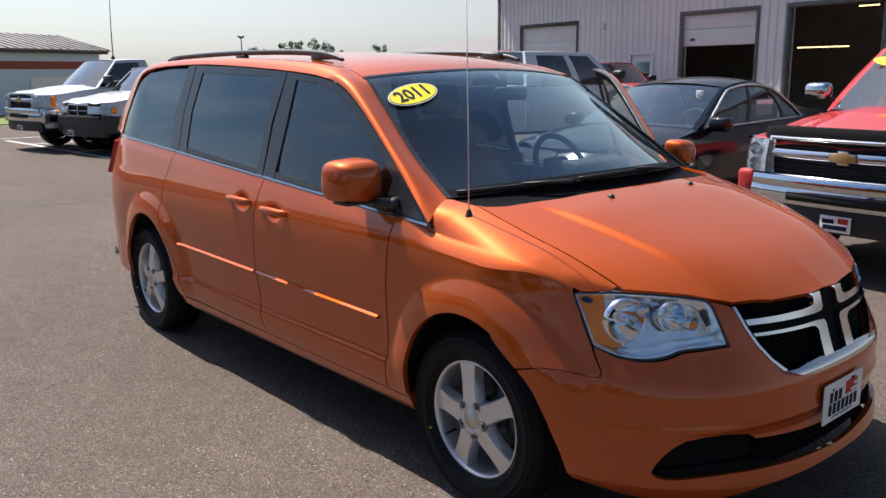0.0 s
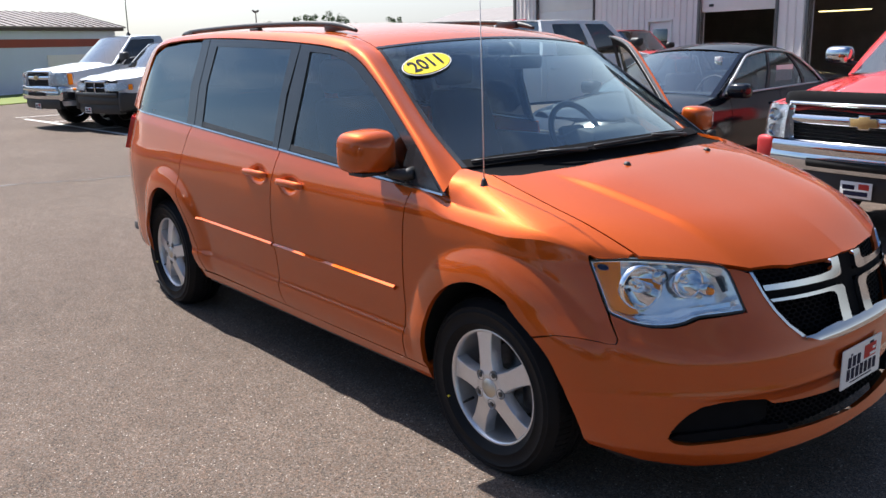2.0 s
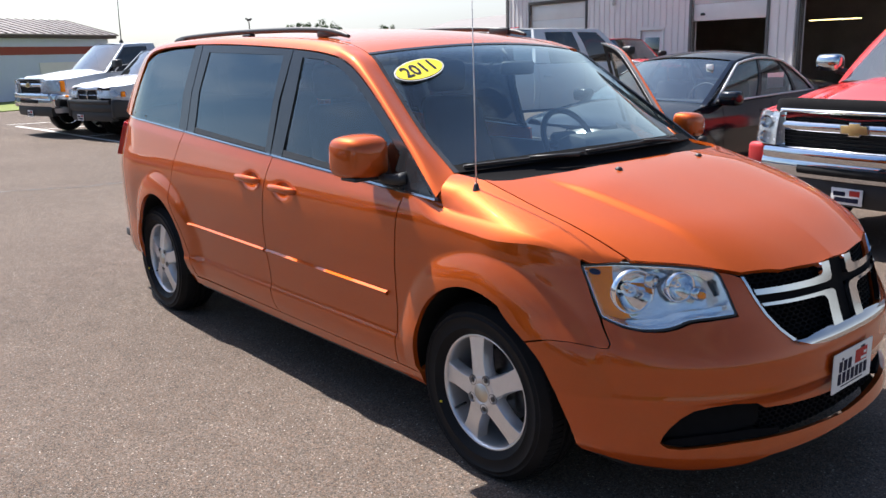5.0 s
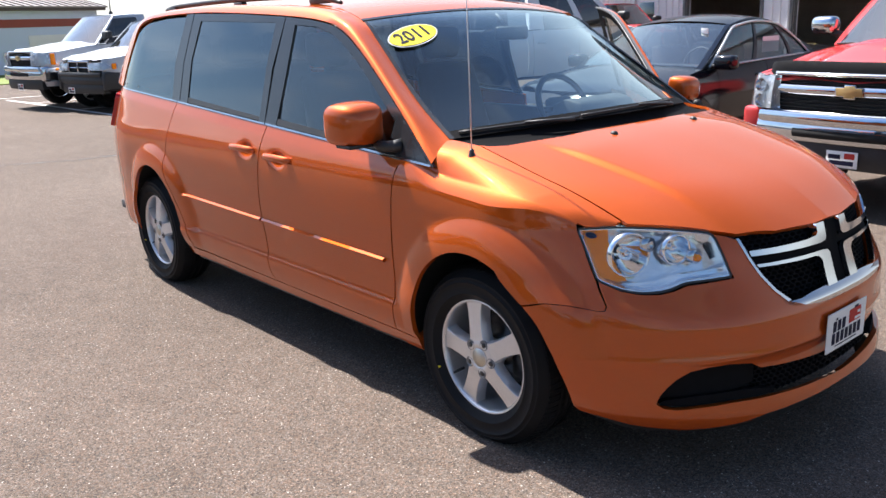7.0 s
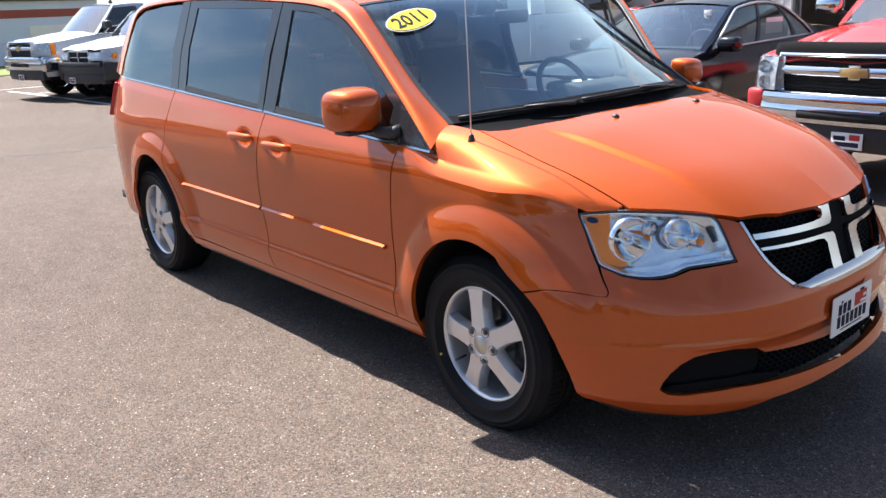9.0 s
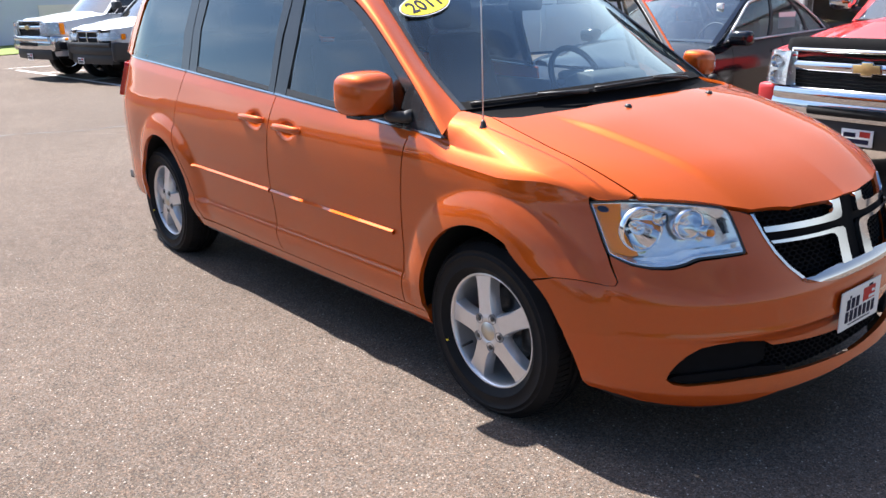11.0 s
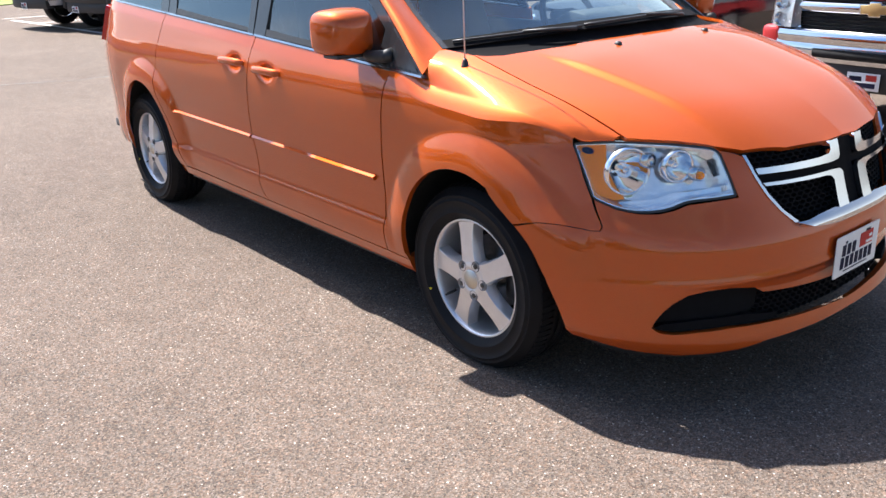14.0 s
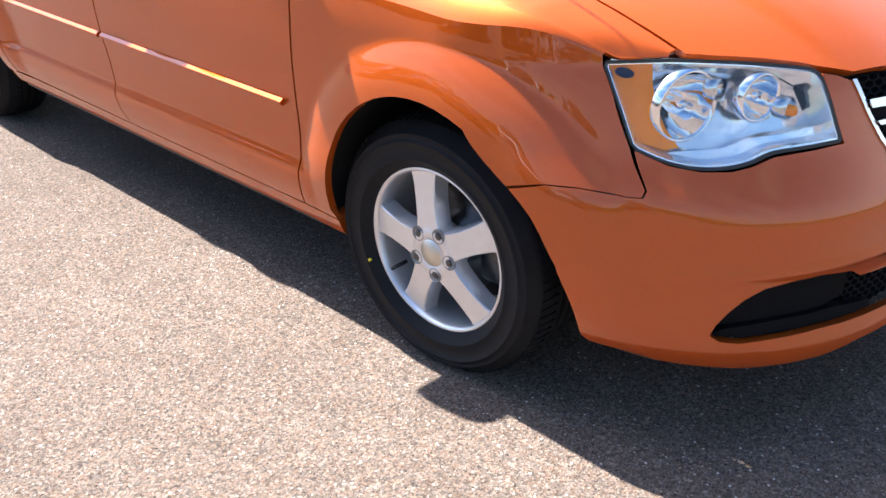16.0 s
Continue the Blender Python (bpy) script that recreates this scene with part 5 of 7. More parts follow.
for pivot, a, b in (((-0.010, 0.34), (0.013, 0.05), (0.006, 0.64)), ((-0.010, 1.20), (0.008, 0.66), (0.014, 1.55))):
    blade = [on_screen(a[0] + (b[0] - a[0]) * k / 12, a[1] + (b[1] - a[1]) * k / 12, 0.010) for k in range(13)]
    wiper = tube_part("wiper", blade, 0.0055, TRIM, van, "black windshield wiper", 8)
    mid = on_screen((a[0] + b[0]) / 2, (a[1] + b[1]) / 2, 0.018)
    tube_part("wiper_arm", [on_screen(pivot[0], pivot[1] + 0.25, 0.012), on_screen(0.001, pivot[1] + 0.14, 0.02), mid], [0.009, 0.008, 0.005], TRIM, wiper, sides=8)
for y in (-0.279, 0.279):
    h = hood_skin(0.150, y)
    v, f = lathe([(0.016, -0.004), (0.015, 0.004), (0.009, 0.011), (0.0, 0.012)], (h[0], h[1], h[2]), "z", 12)
    mesh_object("washer_nozzle", v, f, TRIM, van)

for side in (1, -1):
    pts = [(-3.28, -0.60, 1.726), (-3.2, -0.60, 1.748), (-3.0, -0.60, 1.760), (-2.4, -0.60, 1.768), (-1.8, -0.60, 1.762), (-1.45, -0.605, 1.748), (-1.30, -0.61, 1.730), (-1.22, -0.61, 1.712)]
    ring = [spline(pts, k / 28) for k in range(29)]
    v, f = tube([Vector((p.x, p.y * side, p.z - 0.010)) for p in ring], [0.008 + 0.007 * min(1, k / 2, (28 - k) / 4) for k in range(29)], 10)
    rail = mesh_object("roof_rail", v, f, TRIM, van, "black roof rail")
    for x, w in ((-3.15, 0.12), (-2.25, 0.10), (-1.42, 0.16)):
        part("rail_foot", box_bm(x - w / 2, x + w / 2, side * -0.60 - 0.018, side * -0.60 + 0.018, 1.705, 1.745, 0.008), TRIM, rail)

# ---- year sticker inside the windshield's upper corner ----
c = on_screen(0.172, 0.215, 0.004)
ex = (on_screen(0.176, 0.40, 0.004) - on_screen(0.163, 0.035, 0.004)).normalized()
nrm = ex.cross(on_screen(0.21, 0.285) - on_screen(0.145, 0.148)).normalized()
ey = nrm.cross(ex)
tilt = Matrix.Rotation(radians(7), 3, nrm)
ex, ey = tilt @ ex, tilt @ ey
frame_m = Matrix(((ex.x, ey.x, nrm.x, c.x), (ex.y, ey.y, nrm.y, c.y), (ex.z, ey.z, nrm.z, c.z), (0, 0, 0, 1)))


def oval(name, rx, ry, h, mat, parent):
    v = [frame_m @ Vector((rx * math.cos(t), ry * math.sin(t), h)) for t in [2 * math.pi * k / 48 for k in range(48)]]
    v += [frame_m @ Vector((rx * math.cos(t), ry * math.sin(t), h - 0.001)) for t in [2 * math.pi * k / 48 for k in range(48)]]
    f = [list(range(48)), list(range(48, 96))[::-1]] + [[k, k + 48, (k + 1) % 48 + 48, (k + 1) % 48] for k in range(48)]
    return mesh_object(name, v, f, mat, parent, smooth=False)


sticker = oval("year_sticker", 0.1300, 0.0720, 0.006, PAPER, van)
tagged(sticker, "yellow oval year sticker on the windshield")
oval("sticker_border", 0.1250, 0.0670, 0.0072, NAVY, sticker)
oval("sticker_field", 0.1225, 0.0645, 0.0084, YELLOW, sticker)
text_part("year_text", "2011", frame_m @ Matrix.Translation((0, 0.0, 0.0100)), 0.106, NAVY, sticker, bold=0.0018, stretch=0.86)

# ---- cabin ----
prof = [(-0.12, 1.085), (-0.30, 1.125), (-0.48, 1.12), (-0.60, 1.09), (-0.66, 1.03), (-0.64, 0.85), (-0.55, 0.6), (-0.42, 0.55), (-0.40, 0.95)]
part("dashboard", prism_bm(prof, -0.80, 0.80, "y", 0.012), DASH, van, "dark grey dashboard")
hoodlet = [(-0.44, 1.10), (-0.48, 1.185), (-0.58, 1.20), (-0.67, 1.165), (-0.66, 1.05)]
part("instrument_binnacle", prism_bm(hoodlet, 0.26, 0.68, "y", 0.02), DASH, van)
part("papers", box_bm(-0.36, -0.16, 0.56, 0.74, 1.122, 1.128, 0.002), PAPER, van)
rm = pose(-0.77, 0.48, 1.13, 0, 62, 0)
v, f = tube([rm @ Vector((0.185 * math.cos(t), 0.185 * math.sin(t), 0)) for t in [2 * math.pi * k / 32 for k in range(32)]], 0.016, 10, closed=True)
wheel_ring = mesh_object("steering_wheel", v, f, TRIM, van)
part("steering_boss", (lambda b: (bmesh.ops.transform(b, matrix=rm, verts=b.verts), b)[1])(box_bm(-0.07, 0.07, -0.10, 0.10, -0.05, 0.0, 0.03)), DASH, wheel_ring)
for sp in ((0.0, 0.17), (0.0, -0.17), (0.16, 0.0)):
    tube_part("steering_spoke", [rm @ Vector((0, 0, -0.02)), rm @ Vector((sp[0], sp[1], 0))], 0.017, TRIM, wheel_ring, sides=8)
for x, ys in ((-1.45, (-0.40, 0.40)), (-2.45, (-0.40, 0.40)), (-3.25, (-0.35, 0.35))):
    for y in ys:
        back = box_bm(-0.09, 0.07, -0.25, 0.25, 0.0, 0.66, 0.06, segments=3)
        for p in back.verts:
            k = p.co.z / 0.66
            p.co.y *= 1 - 0.25 * k
            p.co.x -= 0.20 * k
            p.co += Vector((x, y, 0.70))
        seat = part("seat_back", back, CLOTH, van, "dark cloth seat")
        rest = box_bm(-0.055, 0.045, -0.13, 0.13, 0.0, 0.18, 0.04, segments=3)
        for p in rest.verts:
            p.co += Vector((x - 0.23, y, 1.385))
        part("head_rest", rest, CLOTH, seat)
        cush = box_bm(x - 0.02, x + 0.50, y - 0.26, y + 0.26, 0.52, 0.70, 0.06, segments=3)
        part("seat_cushion", cush, CLOTH, seat)
part("cabin_floor", box_bm(-3.9, -0.4, -0.85, 0.85, 0.36, 0.42, 0.01), CLOTH, van)
surf("headliner", [(0.29, 0.02), (0.98, 0.02), (0.98, 1.0), (0.29, 1.0)], lambda u, w: (lambda p: (p[0], p[1], p[2] - 0.04))(roof_skin(u, w)), (0.05, 0.2), CLOTH, van, 0.0, join=True, centre=(-2, 0, 3))
for side in (1, -1):
    part("door_lining", box_bm(-3.7, -0.55 if side > 0 else -1.5, side * 0.80 - 0.02, side * 0.80 + 0.02, 0.4, 1.08, 0.01), GREY_TRIM, van)
tube_part("inner_mirror_stem", [on_screen(0.235, 1.06, -0.01), on_screen(0.195, 1.08, -0.05)], 0.008, TRIM, van)
part("inner_mirror", (lambda b: (bmesh.ops.transform(b, matrix=Matrix.Translation(on_screen(0.184, 1.09, -0.06)) @ pose(0, 0, 0, 0, 12, -30), verts=b.verts), b)[1])(box_bm(-0.02, 0.015, -0.085, 0.085, -0.034, 0.034, 0.016)), TRIM, van)

# ---- driver's door, open by forty degrees ----
A = radians(40)


def swung(fn, d=0.0):
    def at(u, w):
        p = Vector(fn(u, w))
        dx, dy = p.x + 0.41, -p.y - 0.955 - d
        return (-0.41 + dx * math.cos(A) + dy * math.sin(A), 0.955 - dx * math.sin(A) + dy * math.cos(A), p.z)
    return at


HINGE_C = (-1.2, -0.5, 0.7)
far_door = surf("front_door", [(x - G, z) for x, z in DOOR_FRONT] + [(x + G, z) for x, z in DOOR_B], swung(band), (0.06, 0.03), ORANGE, van, 0.0, centre=HINGE_C, label="open driver's door, orange outside")
surf("door_inner_panel", [(x - G, z) for x, z in DOOR_FRONT] + [(x + G, z) for x, z in DOOR_B], swung(band, 0.09), (0.1, 0.05), GREY_TRIM, far_door, 0.0, centre=HINGE_C)
up = curve2(FRAME_F, 5)
ring = up + [(-1.51, 1.40), (-1.505, belt(-1.5)), (-1.40, 1.142), (-1.388, 1.40), (-1.382, 1.59), (-1.18, 1.576), (-1.05, 1.544), (-0.96, 1.506), (-0.848, 1.446), (-0.667, 1.329), (-0.475, 1.198), (-0.492, 1.10), (-0.4, 1.078)]
surf("window_frame", ring, swung(band, -0.002), 0.05, GLOSS_TRIM, far_door, 0.0, centre=HINGE_C)
surf("window_frame_inner", ring, swung(band, 0.030), 0.05, MESH, far_door, 0.0, centre=HINGE_C)
edge = [swung(band)(*p) for p in up]
edge_mid = [swung(band, 0.012)(*p) for p in up]
edge_in = [swung(band, 0.030)(*p) for p in up]
strip_faces = [[k, k + 1, len(up) + k + 1, len(up) + k] for k in range(len(up) - 1)]
mesh_object("frame_edge", edge + edge_mid, strip_faces, ORANGE, far_door)
mesh_object("frame_rubber", edge_mid + edge_in, strip_faces, GREY_TRIM, far_door, "grey rubber weather strip")
tube_part("door_seal", [swung(band, 0.034)(x, z - 0.004) for x, z in up], 0.007, TRIM, far_door)
pane = surf("window", fglass, swung(band, 0.018), 0.08, DOOR_GLASS, far_door, 0, centre=HINGE_C)
pane.visible_shadow = False
m = build_mirror(-1, far_door)
m.location, m.scale = (0.026, 0.275, 0.22), (0.8, 0.8, 0.8)

# tail lamp that wraps the rear corner
for side in (1, -1):
    surf("tail_lamp", [(-3.66, 0.98), (-3.655, 1.19), (-4.1, 1.20), (-4.1, 0.98)], band, (0.05, 0.04), RED_LENS, van, 0.03, side=side, centre=VC, lift=0.026, label="red tail lamp")
# ---- other vehicles: x to the nose, front axle at x = 0 ----
def skin(section, nose, tail, xf, xr, pf, pr, arches=(), bulge=0.02, fa=1.3, ra=1.3):
    def half(x, z):
        out = lerp_table(section, z)
        for cx, cz, rx, rz in arches:
            r = math.hypot((x - cx) / rx, (z - cz) / rz)
            if r < 1.22:
                out += bulge * min(1, (1.22 - r) / 0.12)
        return out

    def at(s, z):
        if s > xf:
            f = min(1.0, (s - xf) / fa) * math.pi / 2
            x = xf + (lerp_table(nose, z) - xf) * math.sin(f) ** (2 / pf)
            return (x, -half(x, z) * max(0, math.cos(f)) ** (2 / pf), z)
        if s < xr:
            f = min(1.0, (xr - s) / ra) * math.pi / 2
            x = xr - (lerp_table(tail, z) + xr) * math.sin(f) ** (2 / pr)
            return (x, -half(x, z) * max(0, math.cos(f)) ** (2 / pr), z)
        return (s, -half(s, z), z)
    return at


def glasshouse(car, paint, fb, rb, ft, rt, pillars, windscreen, side_glass, bow=(0.22, 0.08), rear_bow=(0.10, 0.05), crown=0.035, arch_top=0.03, belt_trim=None, rear_glass=None):
    """Cabin above the belt from four corner points of one flank (y as half width)."""
    fb, rb, ft, rt = (Vector(p) for p in (fb, rb, ft, rt))

    def flank(u, w):
        p = fb.lerp(rb, u).lerp(ft.lerp(rt, u), w)
        p.z += arch_top * math.sin(math.pi * u) * w
        p.y += 0.025 * math.sin(math.pi * min(1, max(0, w)))
        return Vector((p.x, -p.y, p.z))

    def cross(a, b, bows, lift):
        def at(w, v):
            e = a.lerp(b, v)
            y = -e.y * (1 - w)
            k = 1 - (y / e.y) ** 2
            return (e.x + (bows[0] * (1 - v) + bows[1] * v) * k, y, e.z + lift * k)
        return at

    c = ((fb.x + rb.x) / 2, 0, fb.z - 0.2)
    top = lambda w, v: (lambda p: (p[0], p[1], p[2] + arch_top * math.sin(math.pi * v)))(cross(ft, rt, (bow[1], -rear_bow[1]), crown)(w, v))
    surf("roof", [(0, 0), (1, 0), (1, 1), (0, 1)], top, (0.1, 0.1), paint, car, 0.02, join=True, centre=c)
    g = surf("windshield", [(0.06, 0.02), (1, 0.02), (1, 0.97), (0.05, 0.97)], cross(fb, ft, bow, crown * 0.8), (0.1, 0.1), windscreen, car, 0, join=True, centre=c)
    g.visible_shadow = False
    for side in (1, -1):
        surf("windshield_pillar", [(0.0, 0.0), (0.065, 0.0), (0.065, 1.0), (0.0, 1.0)], cross(fb, ft, bow, crown * 0.8), (0.03, 0.1), paint, car, 0.02, side=side, centre=c)
    g = surf("rear_window", [(0.08, 0.05), (1, 0.05), (1, 0.95), (0.08, 0.95)], cross(rb, rt, (-rear_bow[0], -rear_bow[1]), crown * 0.8), (0.1, 0.1), rear_glass or side_glass, car, 0, join=True, centre=c)
    for side in (1, -1):
        surf("rear_pillar", [(0.0, 0.0), (0.085, 0.0), (0.085, 1.0), (0.0, 1.0)], cross(rb, rt, (-rear_bow[0], -rear_bow[1]), crown * 0.8), (0.05, 0.1), paint, car, 0.02, side=side, centre=c)
        surf("roof_rail", [(0, 0.90), (1, 0.90), (1, 1.0), (0, 1.0)], flank, (0.05, 0.05), paint, car, 0.02, side=side, centre=c)
        for b0, b1, t0, t1, mat in pillars:
            surf("pillar", [(b0, 0.0), (b1, 0.0), (t1, 0.91), (t0, 0.91)], flank, (0.05, 0.1), mat, car, 0.02, side=side, centre=c)
        for (a0, a1, at0, at1, _), (b0, b1, bt0, bt1, _) in zip(pillars, pillars[1:]):
            inset = lambda u, w: Vector(flank(u, w)) + Vector((0, 0.008, 0))
            g = surf("side_window", [(a1, 0.0), (b0, 0.0), (bt0, 0.905), (at1, 0.905)], inset, (0.05, 0.2), side_glass, car, 0, side=side, centre=c)
            g.visible_shadow = False
        if belt_trim:
            loop = [(0.045, 0.02), (0.035, 0.45), (0.03, 0.80), (0.05, 0.90)] + [(0.10 + 0.08 * k, 0.915) for k in range(11)] + [(0.95, 0.90), (0.955, 0.70), (0.945, 0.35), (0.93, 0.02)] + [(0.85 - 0.08 * k, 0.012) for k in range(10)]
            ring = [flank(u, w) + Vector((0, -0.018 if w > 0.5 else -0.010, 0)) for u, w in loop]
            tube_part("window_trim", [Vector((p.x, p.y * side, p.z)) for p in ring], 0.012, belt_trim, car, sides=8, closed=True)
    part("cabin_dark_floor", box_bm(rb.x + 0.1, fb.x - 0.1, -fb.y + 0.1, fb.y - 0.1, fb.z - 0.35, fb.z - 0.28, 0.01), CLOTH, car)
    for x in ([fb.x - 1.15] if rb.x > -1.9 else [fb.x - 1.15, fb.x - 2.0]):
        for y in (-0.36, 0.36):
            b = box_bm(x - 0.12, x + 0.04, y - 0.22, y + 0.22, fb.z - 0.35, fb.z + 0.18, 0.05)
            s = part("seat_back", b, CLOTH, car)
            part("head_rest", box_bm(x - 0.14, x - 0.04, y - 0.11, y + 0.11, fb.z + 0.19, fb.z + 0.34, 0.03), CLOTH, s)
    ring, rf = tube([(fb.x - 0.62 - 0.07 * math.sin(t), 0.37 + 0.17 * math.cos(t), fb.z + 0.02 + 0.16 * math.sin(t)) for t in [2 * math.pi * k / 20 for k in range(20)]], 0.014, 6, closed=True)
    mesh_object("steering_wheel", ring, rf, TRIM, car)
    return flank


def panel_set(car, paint, at, cuts, sill, belt_z, arches, centre, front_end, rear_end):
    """The flanks as fender, doors and rear quarter, parted by narrow gaps."""
    names = ["front_fender"] + ["door"] * (len(cuts) - 1) + ["rear_quarter"]
    edges = [front_end] + list(cuts) + [rear_end]
    for side in (1, -1):
        for name, a, b in zip(names, edges, edges[1:]):
            lower = [(a - 0.004, sill)]
            for cx, cz, rx, rz in arches:
                if b < cx < a:
                    n = 16
                    dz = max(-0.99, min(0.99, (sill - cz) / rz))
                    a0 = math.asin(dz)
                    pts = [(cx + rx * math.cos(t), cz + rz * math.sin(t)) for t in [a0 + (math.pi - 2 * a0) * k / n for k in range(n + 1)]]
                    lower += pts
            lower += [(b + 0.004, sill)]
            up = [(b + 0.004 + (a - b - 0.008) * k / 8, belt_z(b + (a - b) * k / 8)) for k in range(9)]
            surf(name, lower + up, at, (0.08, 0.06), paint, car, 0.03, side=side, centre=centre)


def chrome_bowls(lamp, x, y, zs, r):
    for z in zs:
        v, f = lathe([(r, 0.0), (r * 0.9, -0.01), (r * 0.6, -0.035), (0.0, -0.05)], (x, y, z), "x", 20)
        mesh_object("reflector_bowl", v, f, CHROME, lamp)


def build_pickup(m, paint, label, cab="regular", grille_kind="bars", bumper=None, shield=False, size=1.0, up=0.0, group="parked pickups"):
    t = thing("pickup_truck", m, label, "pickup truck", group)
    wb = -3.02 if cab == "regular" and grille_kind != "cross" else -3.65
    ax = -0.20
    arches = ((ax, 0.42, 0.50, 0.52), (wb, 0.42, 0.50, 0.52))
    section = [(0.45, 0.93), (0.52, 0.97), (0.78, 1.0), (0.98, 1.0), (1.10, 0.985), (1.22, 0.965), (1.32, 0.935)]
    nose = [(0.45, 0.80), (0.62, 0.84), (1.0 + up, 0.84), (1.10 + up, 0.82), (1.22 + up, 0.70)]
    tail_x = -wb + 1.15
    at = skin(section, nose, [(0.4, tail_x), (1.3, tail_x)], 0.45, wb - 0.85, 4.5, 8.0, arches, 0.03, 1.2, 0.9)
    c = (-1.5, 0, 0.8)
    doors = (-0.52, -1.72) if cab == "regular" else (-0.52, -1.52, -2.55)
    end = doors[-1]
    cowl_z = 1.31
    panel_set(t, paint, at, (*doors, end - 0.12), 0.50, lambda x: 1.10 + up + (0.19 - up) * smooth_step(0.85, -0.5, x), arches, c, 1.10, wb - 1.6)
    # bonnet, with a raised middle
    def top(x, y):
        k = abs(y) / 0.95
        edge = 1.10 + up + (0.19 - up) * smooth_step(0.85, -0.5, x)
        crest = 1.17 + up + (0.19 - up) * smooth_step(0.86, -0.4, x) + 0.02 * smooth_step(0.62, 0.50, abs(y))
        fall = 0.11 * smooth_step(0.70, 0.86, x)
        return (x, y, edge + (crest - edge) * (1 - k ** 3.2) - fall * (1 - 0.6 * k))
    surf("bonnet", [(-0.42, -0.93), (0.55, -0.955), (0.72, -0.90), (0.83, -0.70), (0.86, 0.003), (-0.25, 0.003), (-0.30, -0.5)], top, (0.08, 0.06), paint, t, 0.02, join=True, centre=(0.2, 0, 0))
    # cabin
    ce = end - 0.06
    if cab == "regular":
        pil = [(0.0, 0.02, 0.0, 0.04, paint), (0.78, 1.0, 0.74, 1.0, paint)]
    else:
        pil = [(0.0, 0.05, 0.0, 0.09, paint), (0.42, 0.49, 0.38, 0.455, paint), (0.85, 1.0, 0.85, 1.0, paint)]
    glasshouse(t, paint, (-0.42, 0.93, cowl_z), (ce, 0.94, cowl_z), (-0.98, 0.73, 1.885), (ce + 0.10, 0.74, 1.905), pil, SCREEN_GLASS, DARK_GLASS, bow=(0.20, 0.06), rear_bow=(0.02, 0.02), crown=0.035, arch_top=0.01)
    part("cab_back", box_bm(ce - 0.03, ce, -0.93, 0.93, 0.5, 1.32, 0.02), paint, t)
    part("firewall", box_bm(-0.50, -0.44, -0.9, 0.9, 0.5, 1.26, 0.02), DARK, t)
    part("cowl", box_bm(-0.44, -0.24, -0.90, 0.90, 1.22, 1.285, 0.02), TRIM, t)
    for y in (-0.5, 0.2):
        tube_part("wiper", [(-0.34, y - 0.35, 1.325), (-0.30, y, 1.332), (-0.33, y + 0.38, 1.328)], 0.009, TRIM, t, sides=6)
    # load bed
    for y in (-1, 1):
        part("bed_rail", box_bm(wb - 1.10, ce - 0.06, y * 0.93 - 0.05, y * 0.93 + 0.05, 1.25, 1.32, 0.02), paint, t)
    part("bed_floor", box_bm(wb - 1.10, ce - 0.06, -0.90, 0.90, 0.70, 0.76, 0.01), TRIM, t)
    part("tailgate", box_bm(wb - 1.16, wb - 1.11, -0.80, 0.80, 0.72, 1.31, 0.02), paint, t)
    part("rear_bumper", box_bm(wb - 1.28, wb - 1.12, -0.92, 0.92, 0.55, 0.72, 0.03), CHROME, t)
    part("chassis", box_bm(wb - 1.0, 0.70, -0.62, 0.62, 0.42, 0.58, 0.03), DARK, t)
    for cx in (ax, wb):
        for side in (1, -1):
            build_wheel(t, cx, side, -0.905, 0.385, 1.126, turn=20.0, fine=False)
            v, f = lathe([(0.50, 0.0), (0.50, 0.34), (0.1, 0.36)], (cx, -0.93, 0.42), "y", 18, -5, 185)
            mesh_object("wheel_housing", [Vector((p.x, p.y * side, p.z)) for p in v], f, DARK, t)
    # front: radiator backing, grille, lamps, bumper
    part("radiator_block", box_bm(0.40, 0.74, -0.80, 0.80, 0.5, 1.06, 0.02), DARK, t)
    fx = 0.84
    bow = lambda y: -0.10 * (abs(y) / 0.9) ** 2.2

    def sweep(name, y0, y1, z0, z1, d, mat, owner, bevel=0.012, x=fx, label=""):
        """A bar across the front that follows its bow."""
        n = 16
        prof = [(-d, z0), (-0.012, z0), (0.0, z0 + (z1 - z0) * 0.25), (0.004, (z0 + z1) / 2), (0.0, z1 - (z1 - z0) * 0.25), (-0.012, z1), (-d, z1)]
        v, f = [], []
        for i in range(n + 1):
            y = y0 + (y1 - y0) * i / n
            v += [Vector((x + bow(y) + px, y, pz)) for px, pz in prof]
        k = len(prof)
        for i in range(n):
            for j in range(k - 1):
                f.append([i * k + j, (i + 1) * k + j, (i + 1) * k + j + 1, i * k + j + 1])
        f += [list(range(k)), [n * k + j for j in range(k)][::-1]]
        o = mesh_object(name, v, f, mat, owner, label)
        o.data.set_sharp_from_angle(angle=radians(50))
        return o

    gz0, gz1, gw = (0.83 + up, 1.145 + up, 0.665 if shield else 0.55) if grille_kind != "cross" else (0.80 + up, 1.06 + up, 0.42)
    gr = sweep("grille", -gw, gw, gz0, gz1, 0.05, DARK, t, x=fx + 0.014, label="black grille in a chrome frame")
    if grille_kind in ("bars", "none"):
        sweep("frame_bar", -gw - 0.03, gw + 0.03, gz1 - 0.028, gz1 + 0.008, 0.07, CHROME, gr, x=fx + 0.045)
        sweep("frame_bar", -gw - 0.03, gw + 0.03, gz0 - 0.03, gz0 + 0.012, 0.07, CHROME, gr, x=fx + 0.05)
        sweep("middle_bar", -gw, gw, 0.975 + up, 1.045 + up, 0.06, CHROME, gr, x=fx + 0.05)
